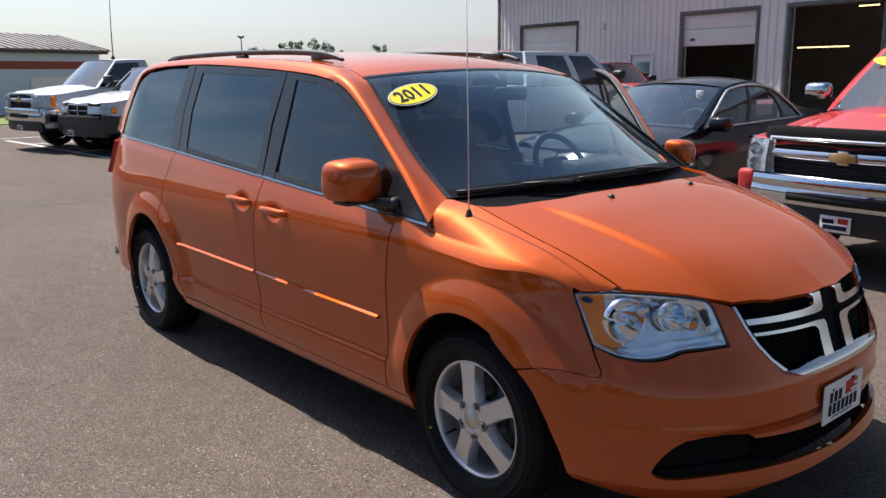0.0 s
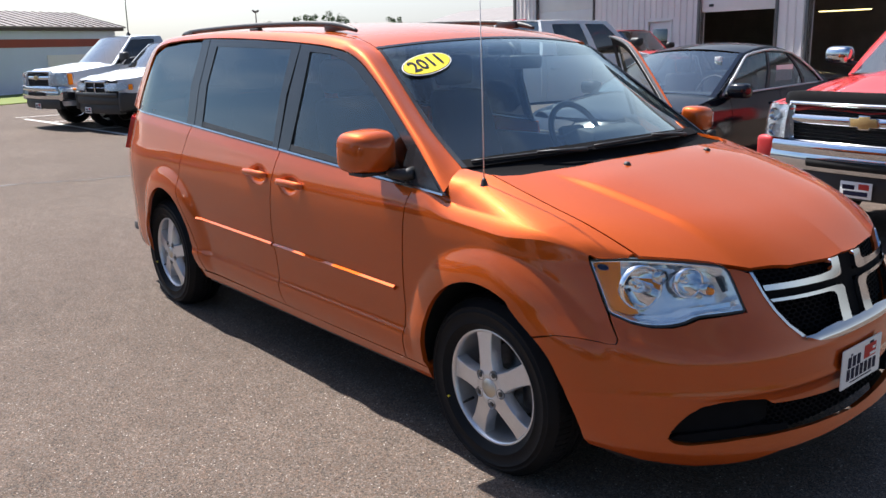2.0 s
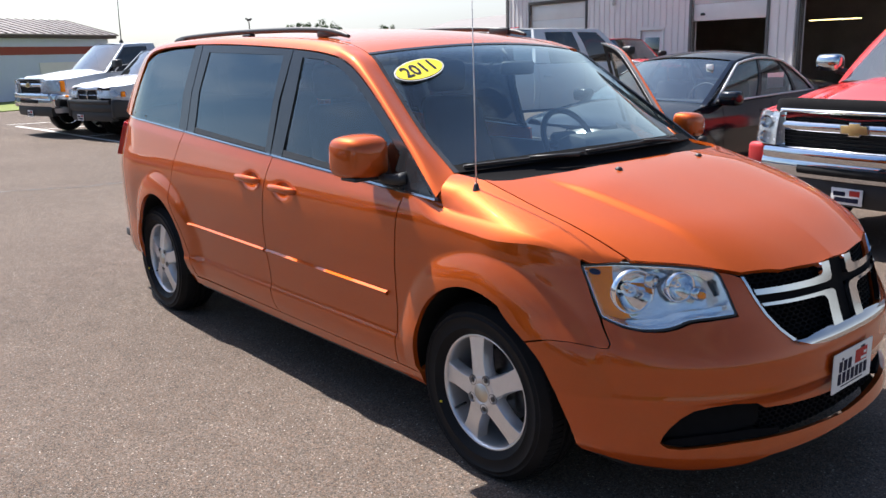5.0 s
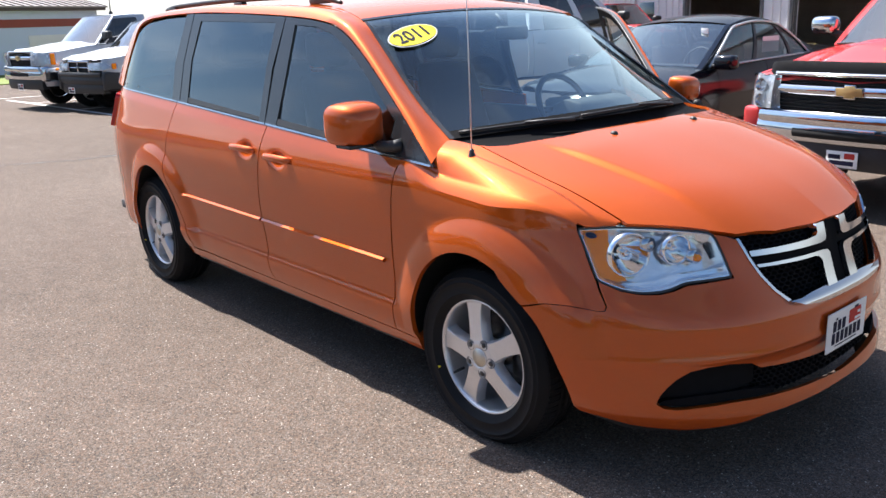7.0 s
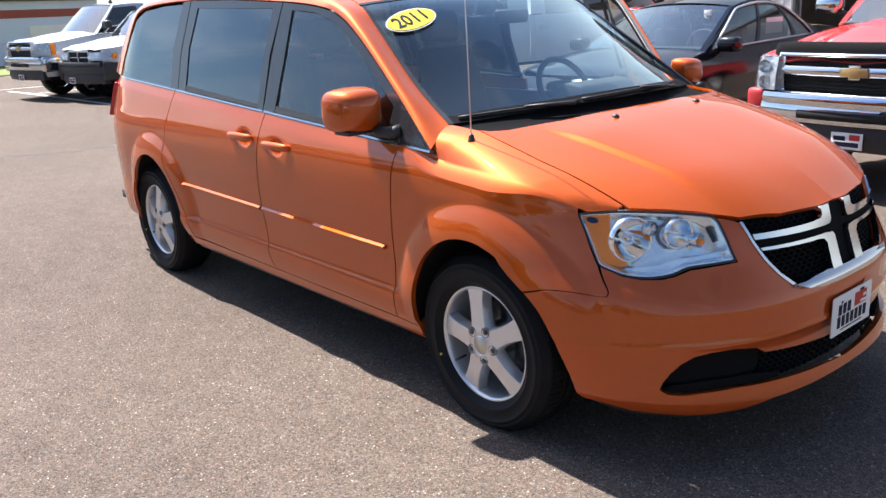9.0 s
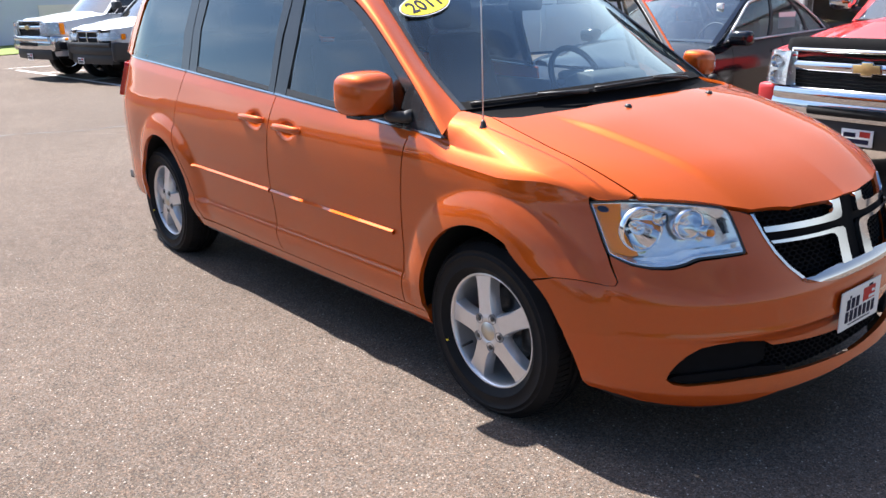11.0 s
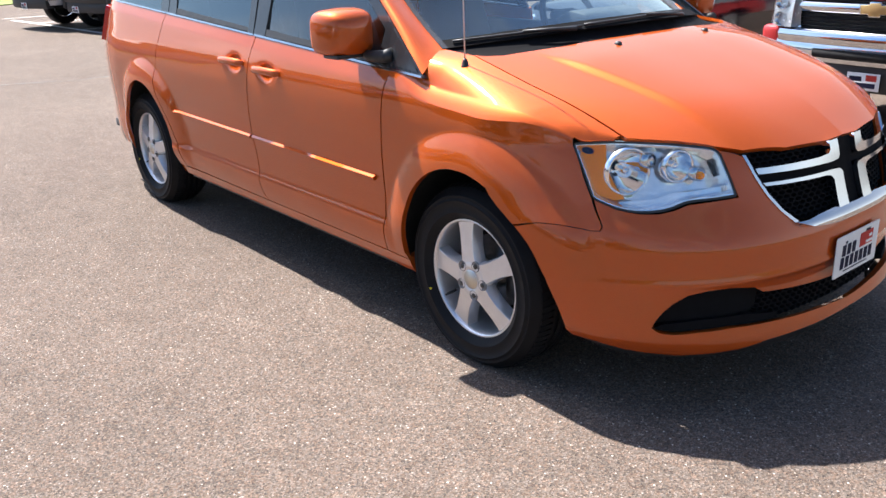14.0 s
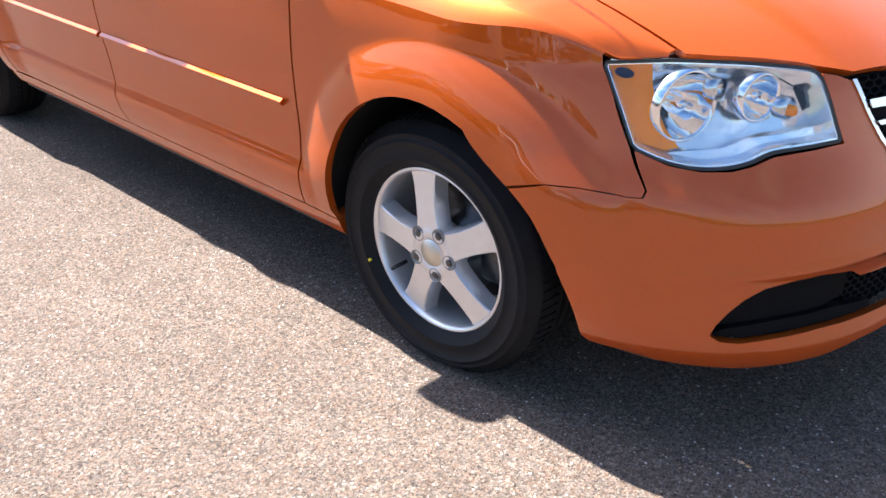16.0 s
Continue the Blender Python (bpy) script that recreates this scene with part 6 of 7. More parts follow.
        for y in (-1, 1):
            sweep("frame_side", y * gw - 0.025, y * gw + 0.025, gz0, gz1, 0.06, CHROME, gr, x=fx + 0.04)
        for z in (0.865, 0.895, 0.925, 0.955, 1.065, 1.095):
            sweep("grille_slat", -gw, gw, up + z - 0.003, up + z + 0.003, 0.03, TRIM, gr, x=fx + 0.022)
        badge = [(-0.115, -0.034), (-0.048, -0.034), (-0.045, -0.052), (0.045, -0.052), (0.048, -0.034), (0.122, -0.034), (0.108, 0.034), (0.048, 0.034), (0.045, 0.052), (-0.045, 0.052), (-0.048, 0.034), (-0.125, 0.034)]
        part("badge", prism_bm([(y * 0.9, z * 0.9 + 1.010 + up) for y, z in badge], fx + 0.05, fx + 0.062, "x", 0.002), GOLD, gr, "plain gold badge")
        part("badge_rim", prism_bm([(y * 1.01, z * 1.08 + 1.010 + up) for y, z in badge], fx + 0.045, fx + 0.056, "x", 0.002), CHROME, gr)
    else:
        sweep("frame_bar", -gw - 0.02, gw + 0.02, gz1 - 0.03, gz1 + 0.02, 0.06, DARK_CHROME, gr, x=fx + 0.04)
        sweep("frame_bar", -gw - 0.02, gw + 0.02, gz0 - 0.02, gz0 + 0.03, 0.06, DARK_CHROME, gr, x=fx + 0.04)
        sweep("middle_bar", -gw, gw, 0.915 + up, 0.945 + up, 0.05, DARK_CHROME, gr, x=fx + 0.035)
        for y in (-gw, 0.0, gw):
            sweep("frame_side", y - 0.03, y + 0.03, gz0, gz1, 0.06, DARK_CHROME, gr, x=fx + 0.038)
    for side in (1, -1):
        y0, y1 = (gw + 0.03, 0.945)
        lz0, lz1 = (0.835 + up, 1.12 + up) if grille_kind != "cross" else (0.86 + up, 1.04 + up)
        line = curve2([(fx + 0.06, y0), (fx + 0.045, 0.74), (fx + 0.005, 0.875), (fx - 0.075, 0.962), (fx - 0.19, 1.008), (fx - 0.31, 1.024)], 2)
        n, v, f = len(line) - 1, [], []
        for i, (x, y) in enumerate(line):
            back_x, back_y = (0.12, 0.0) if y < 0.85 else (0.0, 0.10)
            drop = 0.05 * smooth_step(0.9, 1.02, y)
            for dx, z in ((1.0, lz0 + drop), (0.0, lz0 + drop + 0.01), (0.08, (lz0 + lz1) / 2), (0.35, lz1 - 0.005), (1.0, lz1)):
                v.append(Vector((x - back_x * dx, (y - back_y * dx) * side, z)))
        for i in range(n):
            for j in range(4):
                f.append([i * 5 + j, (i + 1) * 5 + j, (i + 1) * 5 + j + 1, i * 5 + j + 1])
        f += [list(range(5)), [n * 5 + j for j in range(5)][::-1]]
        back = mesh_object("headlight", [Vector((p.x - 0.012, p.y * 0.991, p.z)) for p in v], f, LAMP_SILVER, t, "clear stacked headlight with amber corner")
        lens = mesh_object("lens", v, f, CLEAR, back)
        for o in (back, lens):
            o.data.set_sharp_from_angle(angle=radians(28))
        lens.visible_shadow = False
        chrome_bowls(back, fx + 0.028, side * (y0 + 0.11), ((lz0 + lz1) / 2 - 0.07, (lz0 + lz1) / 2 + 0.06), 0.055)
        if not shield:
            part("amber_reflector", box_bm(fx - 0.29, fx - 0.19, side * 1.004 - 0.02, side * 1.004 + 0.02, lz0 + 0.03, lz1 - 0.03, 0.015), AMBER, back)
    bump_mat = bumper or CHROME
    reach = 0.80 if shield else 0.86
    sweep("bumper_top", -reach, reach, 0.74 + up, 0.83 + up, 0.18, bump_mat, t, x=fx + 0.12, label="bumper bar")
    sweep("bumper_face", -reach - 0.03, reach + 0.03, 0.60 + up * 0.6, 0.745 + up, 0.14, bump_mat, t, x=fx + 0.10)
    if grille_kind == "bars":
        # near-black bar on the bumper face, coloured as the slot's shaded depth
        sweep("air_slot", -0.45, 0.45, 0.632 + up, 0.706 + up, 0.05, DARK, t, x=fx + 0.110)
    sweep("valance", -0.86, 0.86, 0.40 + up * 0.5, 0.605 + up * 0.6, 0.14, TRIM, t, x=fx + 0.07)
    for side in (1, -1):
        cap = box_bm(0.50, 0.85, side * 0.90 - 0.09, side * 0.90 + 0.09, 0.60, 0.85, 0.04, segments=3) if shield else box_bm(0.36, 0.85, side * 0.94 - 0.07, side * 0.94 + 0.07, 0.60 if bump_mat is CHROME else 0.48, 0.84 + up, 0.05, segments=3)
        part("bumper_end", cap, paint if shield else bump_mat, t)
    pl = part("front_plate", box_bm(fx + 0.082, fx + 0.090, -0.13, 0.13, 0.45, 0.58, 0.002), PAPER, t, "white plate with dark bars")
    pl.location.z = -0.03
    if grille_kind == "cross":
        pl.location.y = -0.30
    for y, z, w, h, mat in ((-0.06, 0.535, 0.10, 0.036, NAVY), (0.0, 0.488, 0.20, 0.036, NAVY), (0.065, 0.545, 0.085, 0.045, RED_INK)):
        bar_label("dark_bar" if mat is NAVY else "red_mark", (fx + 0.0905, y, z), (0, 1, 0), (0, 0, 1), w, h, mat, pl)
    if shield:
        n, v, f = 20, [], []
        for i in range(n + 1):
            y = -0.90 + 1.80 * i / n
            x = fx - 0.03 + bow(y) - 0.25 * smooth_step(0.72, 0.92, abs(y)) ** 2
            for dx, dz in ((0.0, 1.128), (0.040, 1.134), (0.034, 1.170), (0.018, 1.225), (0.0, 1.238)):
                v.append(Vector((x + dx, y, dz - 0.03 * smooth_step(0.6, 0.92, abs(y)))))
        for i in range(n):
            for j in range(4):
                f.append([i * 5 + j, (i + 1) * 5 + j, (i + 1) * 5 + j + 1, i * 5 + j + 1])
        mesh_object("bug_deflector", v, f, MESH, t, "black bonnet bug deflector").data.set_sharp_from_angle(angle=radians(40))
    for side in (1, -1) if cab == "crew" else (1,):
        hz = 1.48 if grille_kind != "cross" else 1.42
        mir = box_bm(-0.66, -0.50, side * 1.12 - 0.125, side * 1.12 + 0.125, hz - 0.07, hz + 0.09, 0.055, segments=3)
        mm = part("door_mirror", mir, CHROME if shield else TRIM, t, "door mirror")
        tube_part("mirror_arm", [(-0.60, side * 0.93, hz - 0.09), (-0.58, side * 1.06, hz - 0.06)], 0.03, TRIM, mm, sides=8)
    for side in (1, -1):
        for x in doors[1:]:
            part("door_handle", box_bm(x + 0.08, x + 0.26, side * 1.012 - 0.012, side * 1.012 + 0.012, 1.06, 1.10, 0.01), paint, t)
    part("tail_lamp", box_bm(wb - 1.12, wb - 1.06, -0.98, -0.90, 0.85, 1.20, 0.02), RED_LENS, t)
    if size != 1.0:
        t.scale = (size, size, size)
    return t


def build_sedan(m, paint, label):
    t = thing("sedan", m, label, "sedan")
    arches = ((0.0, 0.33, 0.36, 0.36), (-2.85, 0.33, 0.36, 0.36))
    section = [(0.18, 0.80), (0.26, 0.85), (0.50, 0.89), (0.72, 0.895), (0.86, 0.875), (0.98, 0.83), (1.05, 0.80)]
    at = skin(section, [(0.2, 0.86), (0.45, 0.95), (0.65, 0.92), (0.85, 0.70)], [(0.2, 3.72), (0.6, 3.86), (1.0, 3.78)], 0.30, -3.0, 2.4, 2.6, arches, 0.012, 1.2, 1.2)
    c = (-1.5, 0, 0.6)
    shoulder = lambda x: 0.78 + 0.17 * smooth_step(0.85, -0.6, x) + 0.05 * smooth_step(-0.6, -3.0, x)
    panel_set(t, paint, at, (-0.62, -1.65, -2.55), 0.22, shoulder, arches, c, 1.5, -4.2)

    def top(x, y):
        k = min(1, abs(y) / 0.86)
        z = shoulder(x)
        return (x, y, z + (0.07 - 0.05 * smooth_step(0.5, 0.9, x)) * (1 - k ** 2.6) - 0.05 * smooth_step(0.62, 0.80, x) * k)
    surf("bonnet", [(-0.52, -0.80), (0.0, -0.845), (0.35, -0.82), (0.55, -0.70), (0.72, -0.4), (0.80, 0.003), (-0.30, 0.003), (-0.36, -0.45)], top, (0.08, 0.06), paint, t, 0.02, join=True, centre=(0, 0, 0))
    surf("boot_lid", [(-2.95, -0.78), (-3.5, -0.74), (-3.75, -0.45), (-3.80, 0.003), (-2.95, 0.003)], top, (0.1, 0.08), paint, t, 0.02, join=True, centre=(-3, 0, 0))
    pil = [(0.0, 0.05, 0.0, 0.04, paint), (0.40, 0.43, 0.44, 0.475, GLOSS_TRIM), (0.74, 0.765, 0.83, 0.85, GLOSS_TRIM), (0.92, 1.0, 0.97, 1.0, paint)]
    glasshouse(t, paint, (-0.42, 0.80, 0.955), (-2.95, 0.78, 1.00), (-1.27, 0.60, 1.37), (-2.28, 0.585, 1.365), pil, CAR_GLASS, CAR_GLASS, bow=(0.20, 0.10), rear_bow=(0.14, 0.08), crown=0.05, arch_top=0.062, belt_trim=ALLOY)
    part("cowl", box_bm(-0.48, -0.28, -0.72, 0.72, 0.90, 0.955, 0.02), TRIM, t)
    part("dashboard", box_bm(-1.0, -0.45, -0.7, 0.7, 0.80, 0.97, 0.05), DASH, t)
    part("windshield_stickers", box_bm(-1.02, -1.0, 0.42, 0.50, 1.28, 1.34, 0.003), PAPER, t)
    part("underbody", box_bm(-3.6, 0.6, -0.66, 0.66, 0.18, 0.32, 0.03), DARK, t)
    part("firewall", box_bm(-0.66, -0.6, -0.78, 0.78, 0.3, 0.88, 0.02), DARK, t)
    part("window_paper", box_bm(-2.15, -1.78, 0.715, 0.720, 1.05, 1.22, 0.001), PAPER, t)
    for cx in (0.0, -2.85):
        for side in (1, -1):
            build_wheel(t, cx, side, -0.83, 0.325, 0.95, turn=30.0, fine=False)
            v, f = lathe([(0.36, 0.0), (0.36, 0.3), (0.1, 0.32)], (cx, -0.84, 0.33), "y", 18, -5, 185)
            mesh_object("wheel_housing", [Vector((p.x, p.y * side, p.z)) for p in v], f, DARK, t)
    for side in (1, -1):
        mir = box_bm(-0.70, -0.55, side * 0.95 - 0.115, side * 0.95 + 0.115, 0.94, 1.085, 0.045, segments=3)
        mm = part("door_mirror", mir, paint, t, "black door mirror")
        tube_part("mirror_arm", [(-0.60, side * 0.80, 0.97), (-0.61, side * 0.88, 0.98)], 0.025, TRIM, mm, sides=8)
        for x in (-1.60, -2.46):
            part("door_handle", box_bm(x, x + 0.20, side * 0.895 - 0.012, side * 0.895 + 0.012, 0.83, 0.86, 0.009), CHROME, t)
        lamp = box_bm(0.45, 0.80, side * 0.66 - 0.16, side * 0.66 + 0.16, 0.62, 0.74, 0.04)
        part("headlight", lamp, REFLECTOR, t)
    part("grille", box_bm(0.84, 0.93, -0.45, 0.45, 0.48, 0.68, 0.03), DARK, t)
    part("grille_bar", box_bm(0.90, 0.95, -0.5, 0.5, 0.57, 0.60, 0.01), CHROME, t)
    return t


def facing(x, y, heading):
    return pose(x, y, 0, 0, 0, heading)


red_pickup = build_pickup(facing(-0.48, 4.31, 264.4), RED, "red pickup truck with a chrome grille and bug deflector", "crew", "bars", shield=True, size=0.958)
silver_pickup = build_pickup(facing(-18.2, 3.18, -83), SILVER, "silver pickup truck with a chrome front bumper", "regular", "bars", size=1.04, up=0.07)
build_pickup(facing(-16.05, 3.62, -80), SILVER, "silver pickup truck with a dark grey bumper", "regular", "cross", bumper=TRIM, size=0.95, up=0.04)
crew_pickup = build_pickup(facing(-9.15, 11.41, 80), WHITE, "white crew cab pickup truck beside the workshop", "crew", "none", size=1.04)
build_pickup(facing(-10.75, 14.9, -8), RED, "red pickup truck close to the workshop wall", "regular", "none", size=0.95)
sedan = build_sedan(facing(-3.59, 4.49, 271.1), BLACK_PAINT, "black sedan with bright window trim")
sedan.scale = (1.046, 1.046, 1.046)
part("stop_lamp", box_bm(-2.47, -2.43, -0.22, 0.22, 1.915, 1.955, 0.01), RED_LENS, crew_pickup)
# red pickup's own year sticker
st = new("year_sticker")
st.parent = red_pickup
tagged(st, "yellow oval sticker on the windshield")
st.location = (-0.80, -0.585, 1.765)
st.rotation_euler = Euler((radians(-12), radians(43), radians(0)))
v = [Vector((0.055 * math.sin(a), 0.13 * math.cos(a), h)) for h in (0, 0.002) for a in [2 * math.pi * k / 32 for k in range(32)]]
mesh_object("sticker_sheet", v, [list(range(32))[::-1], list(range(32, 64))] + [[k, (k + 1) % 32, (k + 1) % 32 + 32, k + 32] for k in range(32)], YELLOW, st, smooth=False)
# ---- ground ----
g = mesh_object("ground", [(-400, -400, 0), (400, -400, 0), (400, 400, 0), (-400, 400, 0)], [[0, 1, 2, 3]], ASPHALT)
tagged(g, "weathered brownish grey asphalt with light stones", "ground", kind="structure")


def slab(name, pts, z, mat, label, category):
    n = len(pts)
    v = [Vector((*p, z)) for p in pts] + [Vector((*p, 0.0)) for p in pts]
    o = mesh_object(name, v, [list(range(n))] + [[k, k + n, (k + 1) % n + n, (k + 1) % n] for k in range(n)], mat, None, smooth=False)
    return tagged(o, label, category, kind="structure")


def ribbon(name, path, width, z, mat, label, category, wobble=0.0):
    left, right = [], []
    for i, p in enumerate(path):
        a, b = Vector(path[max(0, i - 1)]), Vector(path[min(len(path) - 1, i + 1)])
        d = (b - a).normalized()
        w = width * (1 + wobble * random.uniform(-1, 1)) / 2
        left.append((p[0] - d.y * w, p[1] + d.x * w))
        right.append((p[0] + d.y * w, p[1] - d.x * w))
    v = [Vector((*q, z)) for q in left + right]
    n = len(path)
    o = mesh_object(name, v, [[k, n + k, n + k + 1, k + 1] for k in range(n - 1)], mat, None, smooth=False)
    return tagged(o, label, category, kind="structure")


ribbon("parking_line", [(-21.6, 2.75), (-19.9, 2.86), (-16.7, 2.95), (-14.0, 3.05), (-11, 3.15)], 0.11, 0.004, LINE_PAINT, "worn white parking line", "line")
for x in (-22.4, -19.9, -16.9, -14.3):
    ribbon("parking_line", [(x, 2.7 + (x + 22.4) * 0.03), (x + 0.2, 5.5), (x + 0.4, 8.0)], 0.10, 0.0045, LINE_PAINT, "worn white parking line", "line")
crack = [(-9.4 + 0.25 * math.sin(y * 1.7) + random.uniform(-0.05, 0.05) + 0.03 * y, y) for y in [(-9 + 0.25 * k) for k in range(80)]]
ribbon("pavement_crack", crack, 0.05, 0.003, SEALANT, "dark crack across the asphalt", "crack", 0.7)
slab("grass_strip", [(-18.0, -24), (-29.3, 4.5), (-33.5, 13.5), (-39.6, 11.3), (-36.2, 5.6), (-20.0, -24)], 0.03, GRASS, "strip of mown green grass", "grass")


# ---- workshop with ribbed metal siding ----
WM = Matrix.Translation((-13, 17.6, 0)) @ Matrix.Rotation(math.atan2(-0.158, 0.987), 4, "Z")
shop = new("wall_workshop")
shop.matrix_world = WM
tagged(shop, "tan grey metal workshop wall with vertical ribs", "wall", kind="structure")
OPEN = [(-5.26, -2.43, 0.0, 3.05), (0.0, 0.85, 0.0, 2.05), (1.90, 4.29, 0.0, 3.05), (5.23, 7.55, 0.0, 3.05), (9.2, 11.6, 0.0, 3.05)]
X0, X1, TOP = -6.62, 16.0, 4.6
xs = [X0]
for a, b, z0, z1 in OPEN:
    part("wall_panel", box_bm(xs[-1], a, 0, 0.18, 0, TOP), SIDING, shop)
    part("wall_panel", box_bm(a, b, 0, 0.18, z1, TOP), SIDING, shop)
    xs.append(b)
part("wall_panel", box_bm(xs[-1], X1, 0, 0.18, 0, TOP), SIDING, shop)
part("gable_wall", box_bm(X0, X0 + 0.18, 0.18, 14, 0, TOP), SIDING, shop)
part("end_wall", box_bm(X1 - 0.18, X1, 0.18, 14, 0, TOP), SIDING, shop)
part("back_wall", box_bm(X0, X1, 14, 14.18, 0, TOP), INNER_WALL, shop)
part("corner_trim", box_bm(X0 - 0.03, X0 + 0.10, -0.035, 0.0, 0, TOP, 0.006), FRAME_DARK, shop)
roof_bm = prism_bm([(-0.5, TOP - 0.02), (7.1, TOP + 1.1), (14.7, TOP - 0.02), (14.7, TOP + 0.14), (7.1, TOP + 1.26), (-0.5, TOP + 0.14)], X0 - 0.4, X1 + 0.4, "x")
part("shop_roof", roof_bm, BROWN_ROOF, shop)
part("inner_partition", box_bm(X0 + 0.2, X1 - 0.2, 8.0, 8.1, 0, TOP - 0.1), INNER_WALL, shop)
part("shop_ceiling", box_bm(X0 + 0.2, X1 - 0.2, 0.2, 13.9, TOP - 0.12, TOP - 0.04), INNER_WALL, shop)
o = part("shop_floor", box_bm(X0 + 0.2, X1 - 0.2, 0.0, 13.9, 0.0, 0.02), CONCRETE, shop)
rib = prism_bm([(-0.035, 0.0), (-0.02, -0.022), (0.02, -0.022), (0.035, 0.0)], 0, 1, "z")
rib_me = bpy.data.meshes.new("siding_rib")
bmesh.ops.recalc_face_normals(rib, faces=rib.faces)
rib.to_mesh(rib_me)
rib.free()
rib_me.materials.append(SIDING)
x = X0 + 0.2
while x < 9.0:
    z0 = 0.0
    for a, b, lo, hi in OPEN:
        if a - 0.12 < x < b + 0.12:
            z0 = hi + 0.10
    r = new("siding_rib", rib_me)
    r.parent = shop
    r.location, r.scale = (x, 0, z0), (1, 1, TOP - z0)
    x += 0.23
for i, (a, b, z0, z1) in enumerate(OPEN):
    if i == 1:
        for box in ((a - 0.06, a, 0, z1), (b, b + 0.06, 0, z1), (a - 0.06, b + 0.06, z1, z1 + 0.06)):
            part("door_frame", box_bm(box[0], box[1], -0.03, 0.10, box[2], box[3], 0.006), DOOR_WHITE, shop)
        d = part("entry_door", box_bm(a, b, 0.03, 0.075, 0.01, z1, 0.004), SIDING, shop, "grey entry door with a window")
        part("door_window", box_bm(a + 0.14, b - 0.14, 0.022, 0.03, 1.05, 1.85, 0.003), DARK_GLASS, d)
        part("door_knob", box_bm(b - 0.10, b - 0.05, -0.02, 0.03, 1.0, 1.05, 0.01), STEEL, d)
        continue
    for box in ((a - 0.09, a, 0, z1), (b, b + 0.09, 0, z1), (a - 0.09, b + 0.09, z1, z1 + 0.10)):
        part("door_frame", box_bm(box[0], box[1], -0.03, 0.14, box[2], box[3], 0.006), FRAME_DARK if i else DARK_BROWN, shop)
    if i == 0:
        for k in range(6):
            part("door_section", box_bm(a, b, 0.06, 0.11, 0.03 + k * 0.503, 0.03 + k * 0.503 + 0.499, 0.006), DOOR_WHITE, shop)
    elif i == 2:
        for lo, hi in ((2.235, 2.665), (2.675, 3.05)):
            part("door_section", box_bm(a, b, 0.06, 0.11, lo, hi, 0.006), DOOR_WHITE, shop)
        part("door_label", box_bm(a + 0.24, a + 0.40, 0.052, 0.06, 2.37, 2.44, 0.002), TRIM, shop)
part("wall_lamp", box_bm(-1.20, -1.08, -0.12, 0.0, 2.82, 3.0, 0.02), DOOR_WHITE, shop)
# strip lights and benches inside the bays
tube_m, tnt, tb = nodes_of("fluorescent_tube")
tb.inputs["Emission Color"].default_value, tb.inputs["Emission Strength"].default_value = (1.0, 0.80, 0.34, 1), 2.2
for x, y, z, h in ((4.78, 2.0, 2.17, 0.72), (5.95, 2.0, 3.12, 0.26)):
    f = part("strip_light", box_bm(x - h - 0.04, x + h + 0.04, y - 0.06, y + 0.06, z, z + 0.03, 0.01), GREY_TRIM, shop, "fluorescent strip light")
    tube_part("light_tube", [(x - h, y, z - 0.014), (x + h, y, z - 0.014)], 0.016, tube_m, f, sides=8)
for x, y, w, h in ((2.3, 7.0, 0.8, 1.6), (3.4, 6.5, 1.4, 0.9), (5.5, 7.2, 0.6, 1.9), (6.9, 6.8, 1.2, 1.0), (7.9, 7.4, 0.5, 1.7)):
    b = part("tool_cabinet", box_bm(x, x + w, y, y + 0.6, 0.02, h, 0.03), INNER_WALL, None, "")
    b.matrix_world = WM
    tagged(b, "dark tool cabinet on the workshop floor", "cabinet", "workshop cabinets")

# ---- pale building beyond the grass ----
BM = Matrix.Translation((-36.4, 5.9, 0)) @ Matrix.Rotation(math.atan2(0.867, -0.498), 4, "Z")
hall = new("building")
hall.matrix_world = BM
tagged(hall, "pale blue building with a red band and brown metal roof", "building")
L0, L1, DEP, EV = -40.0, 6.6, 5.5, 2.63
part("wall", box_bm(L0, L1, 0.0, DEP, 0, EV), BLUE_WALL, hall)
part("wall_band", box_bm(L0 - 0.01, L1 + 0.01, -0.02, DEP + 0.01, 1.92, 2.26), BRICK_RED, hall, "red wall band")
part("eave_trim", box_bm(L0 - 0.3, L1 + 0.3, -0.3, DEP + 0.3, EV - 0.02, EV + 0.13, 0.01), DARK_BROWN, hall)
ridge_y, ridge_z = 2.75, EV + 0.88
rf = part("roof", prism_bm([(-0.35, EV + 0.10), (ridge_y, ridge_z), (5.85, EV + 0.10), (5.85, EV + 0.16), (ridge_y, ridge_z + 0.06), (-0.35, EV + 0.16)], L0 - 0.4, L1 + 0.4, "x"), BROWN_ROOF, hall, smooth=False)
for k in range(90):
    x = L1 + 0.3 - 0.5 * k
    tube_part("roof_seam", [(x, -0.35, EV + 0.17), (x, ridge_y, ridge_z + 0.07)], 0.028, DARK_BROWN, rf, sides=4)
part("overhead_door", box_bm(2.2, 5.0, -0.03, 0.0, 0, 1.58, 0.005), SIDING, hall)

# ---- long low roof, trees, lamp post, far off ----
FM = Matrix.Translation((-107, 81, 0)) @ Matrix.Rotation(math.atan2(-11.8, 36.6), 4, "Z")
far = new("long_building")
far.matrix_world = FM
tagged(far, "long low building with a brown roof", "building")
part("wall", box_bm(0, 70, 0, 20, 0, 3.6), SIDING, far)
part("roof", prism_bm([(-0.8, 3.5), (10, 6.2), (20.8, 3.5), (20.8, 3.8), (10, 6.5), (-0.8, 3.8)], -1, 71, "x"), BROWN_ROOF, far)


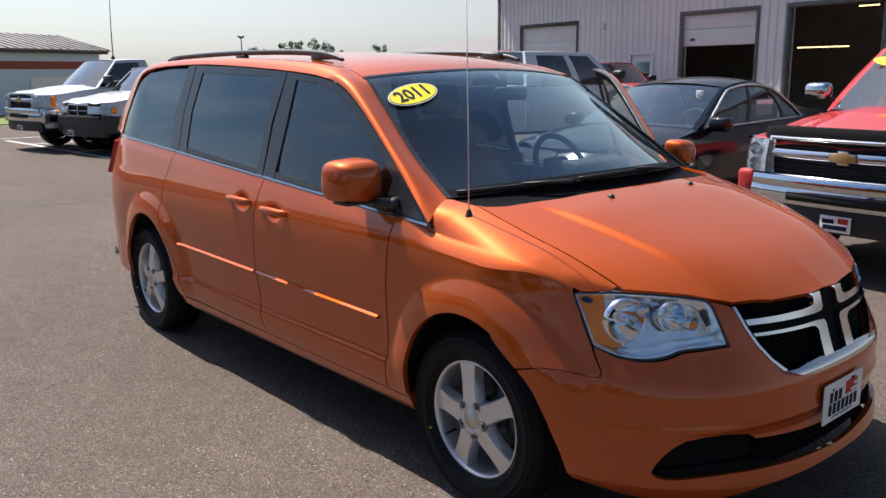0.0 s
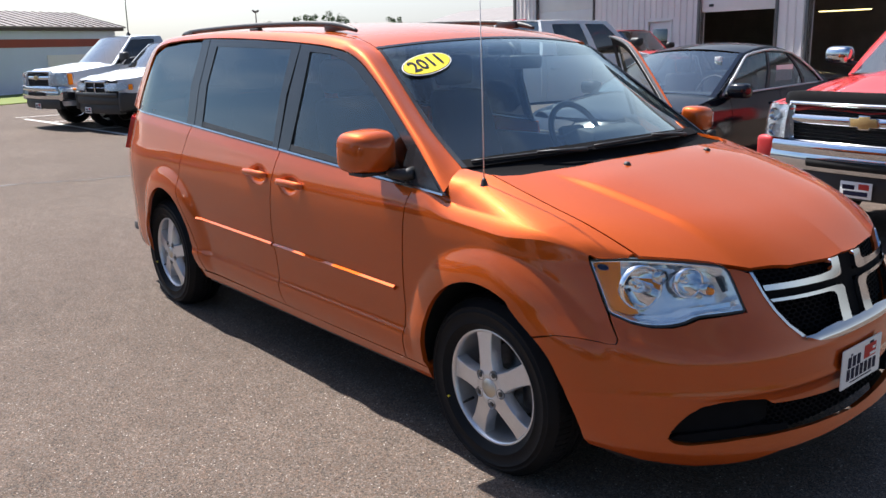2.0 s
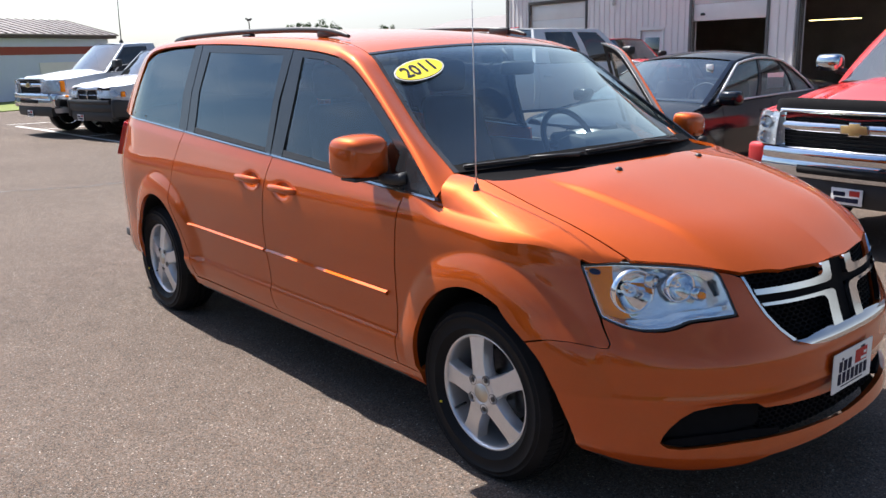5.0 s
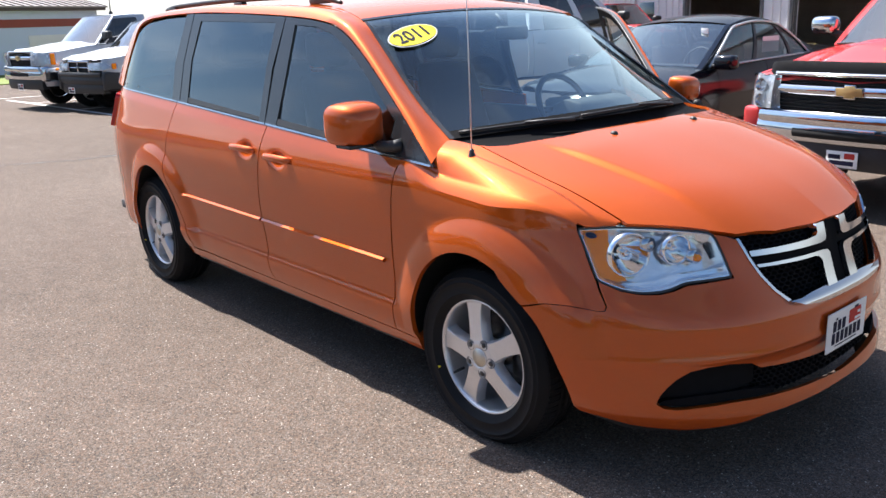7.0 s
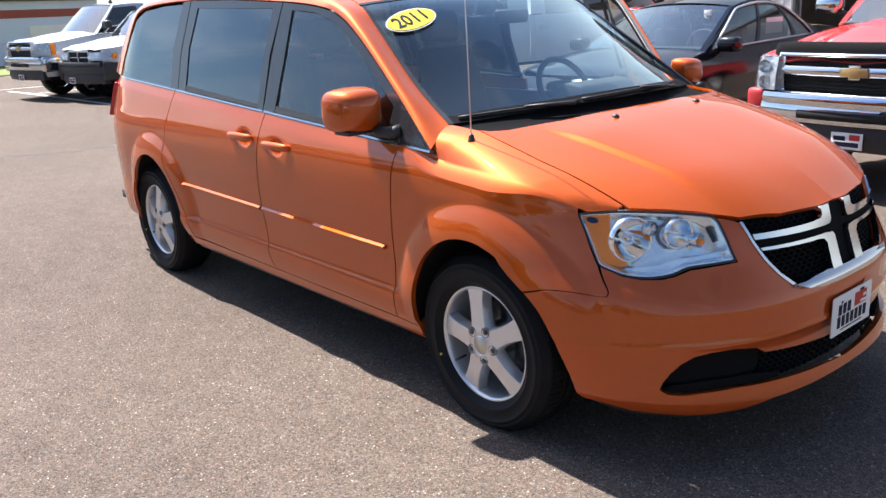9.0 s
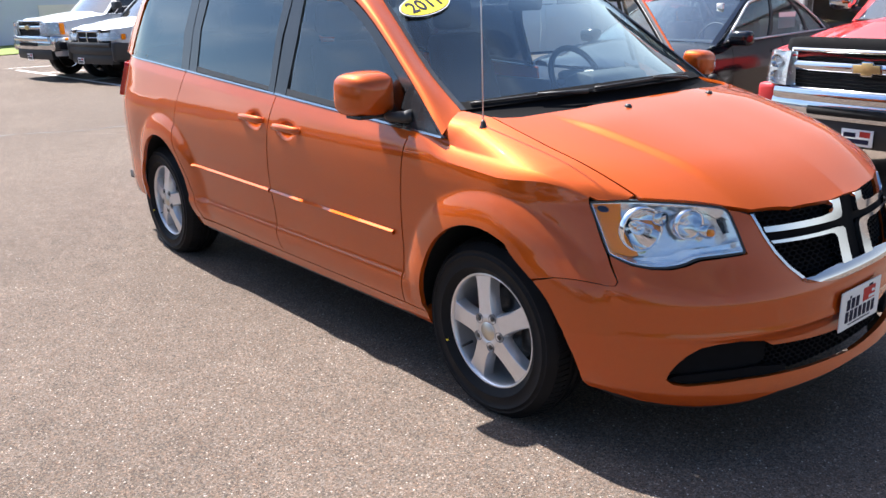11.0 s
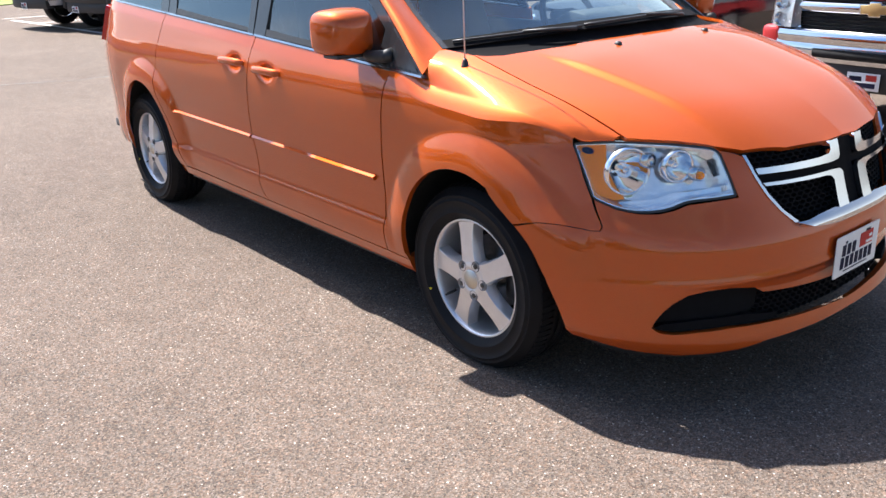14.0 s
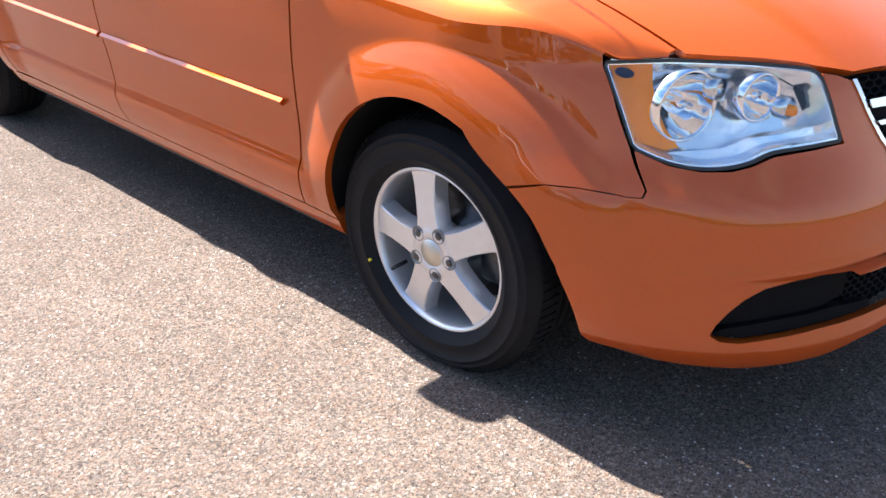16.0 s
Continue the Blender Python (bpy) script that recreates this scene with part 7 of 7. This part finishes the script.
def build_tree(x, y, height, spread, seed):
    rnd = random.Random(seed)
    t = thing("tree", pose(x, y, 0), "broadleaf tree with an uneven green crown", "tree", "distant trees")
    v, f = tube([(0, 0, 0), (0.1, 0, height * 0.3), (0, 0.1, height * 0.7)], [height * 0.03, height * 0.024, height * 0.01], 8)
    mesh_object("trunk", v, f, BARK, t)
    for k in range(5):
        a = rnd.uniform(0, 6.28)
        tube_part("limb", [(0, 0, height * (0.3 + 0.07 * k)), (spread * 0.5 * math.cos(a), spread * 0.5 * math.sin(a), height * (0.55 + 0.07 * k))], [height * 0.012, height * 0.005], BARK, t, sides=6)
    verts, faces = [], []
    for k in range(26):
        a, r, h = rnd.uniform(0, 6.28), spread * rnd.uniform(0.1, 0.9) ** 0.6, rnd.uniform(0.36, 0.98)
        r *= math.sin(math.pi * min(1, max(0.08, (h - 0.25) / 0.85))) ** 0.5
        c0 = Vector((r * math.cos(a), r * math.sin(a), height * h))
        cr = spread * rnd.uniform(0.18, 0.34)
        for q in range(70):
            d = Vector((rnd.gauss(0, 1), rnd.gauss(0, 1), rnd.gauss(0, 0.8))).normalized()
            p = c0 + d * cr * rnd.uniform(0.6, 1.05)
            u = d.orthogonal().normalized()
            u.rotate(Matrix.Rotation(rnd.uniform(0, 6.28), 3, d))
            w = d.cross(u)
            s = spread * rnd.uniform(0.04, 0.09)
            n0 = len(verts)
            verts += [p - u * s, p + w * s * 0.5, p + u * s, p - w * s * 0.5]
            faces.append([n0, n0 + 1, n0 + 2, n0 + 3])
    mesh_object("crown", verts, faces, LEAF, t, smooth=False)
    return t


def at_px(depth, side, turn=139.05):
    a = radians(turn)
    fw, rt = Vector((math.cos(a), math.sin(a))), Vector((math.sin(a), -math.cos(a)))
    return Vector((2.2, -2.96)) + fw * depth + rt * side


for depth, side, h, sp, sd in ((120, -20.6, 6.2, 2.2, 3), (118, -17.2, 6.0, 1.9, 4), (126, -16.0, 5.7, 1.8, 8), (120, -8.4, 5.4, 1.7, 5), (124, -26.5, 5.2, 1.6, 6), (118, 8.0, 4.8, 1.4, 9)):
    p = at_px(depth, side)
    build_tree(p.x, p.y, h, sp, sd)
p = at_px(90, -20.9)
lp = thing("lamp_post", pose(p.x, p.y, 0), "tall lamp post with two flood heads", "lamp post")
tube_part("pole", [(0, 0, 0), (0, 0, 5.3)], 0.06, DARK_BROWN, lp, sides=8)
for s in (-1, 1):
    hd = part("lamp_head", box_bm(-0.25, 0.25, -0.16, 0.16, -0.08, 0.08, 0.03), DARK_BROWN, lp)
    hd.location, hd.rotation_euler = (0.3 * s, -0.25 * s, 5.35), Euler((0, radians(20 * s), radians(40)))
# whip aerial on the silver pickup's roof
wa = tube_part("whip_aerial", [(-1.25, 0.1, 1.93), (-1.26, 0.1, 2.6), (-1.30, 0.1, 3.5)], [0.014, 0.010, 0.006], TRIM, silver_pickup, sides=6)
v, f = lathe([(0.05, 0.0), (0.045, 0.03), (0.015, 0.08), (0.0, 0.09)], (-1.25, 0.1, 1.93), "z", 12)
mesh_object("aerial_base", v, f, TRIM, wa)

# ---- the lot behind the viewer: unseen woods added to darken reflections, and a row of parked cars seen only as reflections ----
verts, faces = [], []
rnd = random.Random(11)
for k in range(1300):
    a = radians(-175 + 215 * k / 1300)
    d = rnd.uniform(95, 130)
    base = Vector((d * math.cos(a), d * math.sin(a), 0))
    # half as tall ahead of the van, so that its nose gets more light
    h, w = rnd.uniform(5.5, 9.0) * (1 - 0.5 * smooth_step(-60, -30, math.degrees(a))), rnd.uniform(1.2, 2.6)
    for q in range(8):
        c0 = base + Vector((rnd.uniform(-w, w), rnd.uniform(-w, w), rnd.uniform(0.05, 0.9) * h))
        u = Vector((-math.sin(a), math.cos(a), rnd.uniform(-0.3, 0.3))) * w * rnd.uniform(0.4, 0.7)
        z = Vector((rnd.uniform(-0.3, 0.3), rnd.uniform(-0.3, 0.3), 1)) * h * rnd.uniform(0.15, 0.28)
        n0 = len(verts)
        verts += [c0 - u, c0 - u * 0.5 - z, c0 + u * 0.5 - z * 0.9, c0 + u, c0 + u * 0.4 + z, c0 - u * 0.5 + z * 0.8]
        faces.append([n0 + i for i in range(6)])
for source, x, y, turn in ((silver_pickup, -5.2, -9.0, 93), (sedan, -8.2, -9.2, 88), (red_pickup, -11.3, -8.8, 91), (sedan, -14.2, -9.2, 90), (sedan, -2.2, -9.4, 92), (crew_pickup, 1.4, -9.6, 89), (silver_pickup, 5.0, -9.6, 90)):
    copy_thing(source, facing(x, y, turn))
woods = mesh_object("woods", verts, faces, LEAF, None, smooth=False)
tagged(woods, "unseen woods added to darken the van's reflections", "woods", kind="stuff")
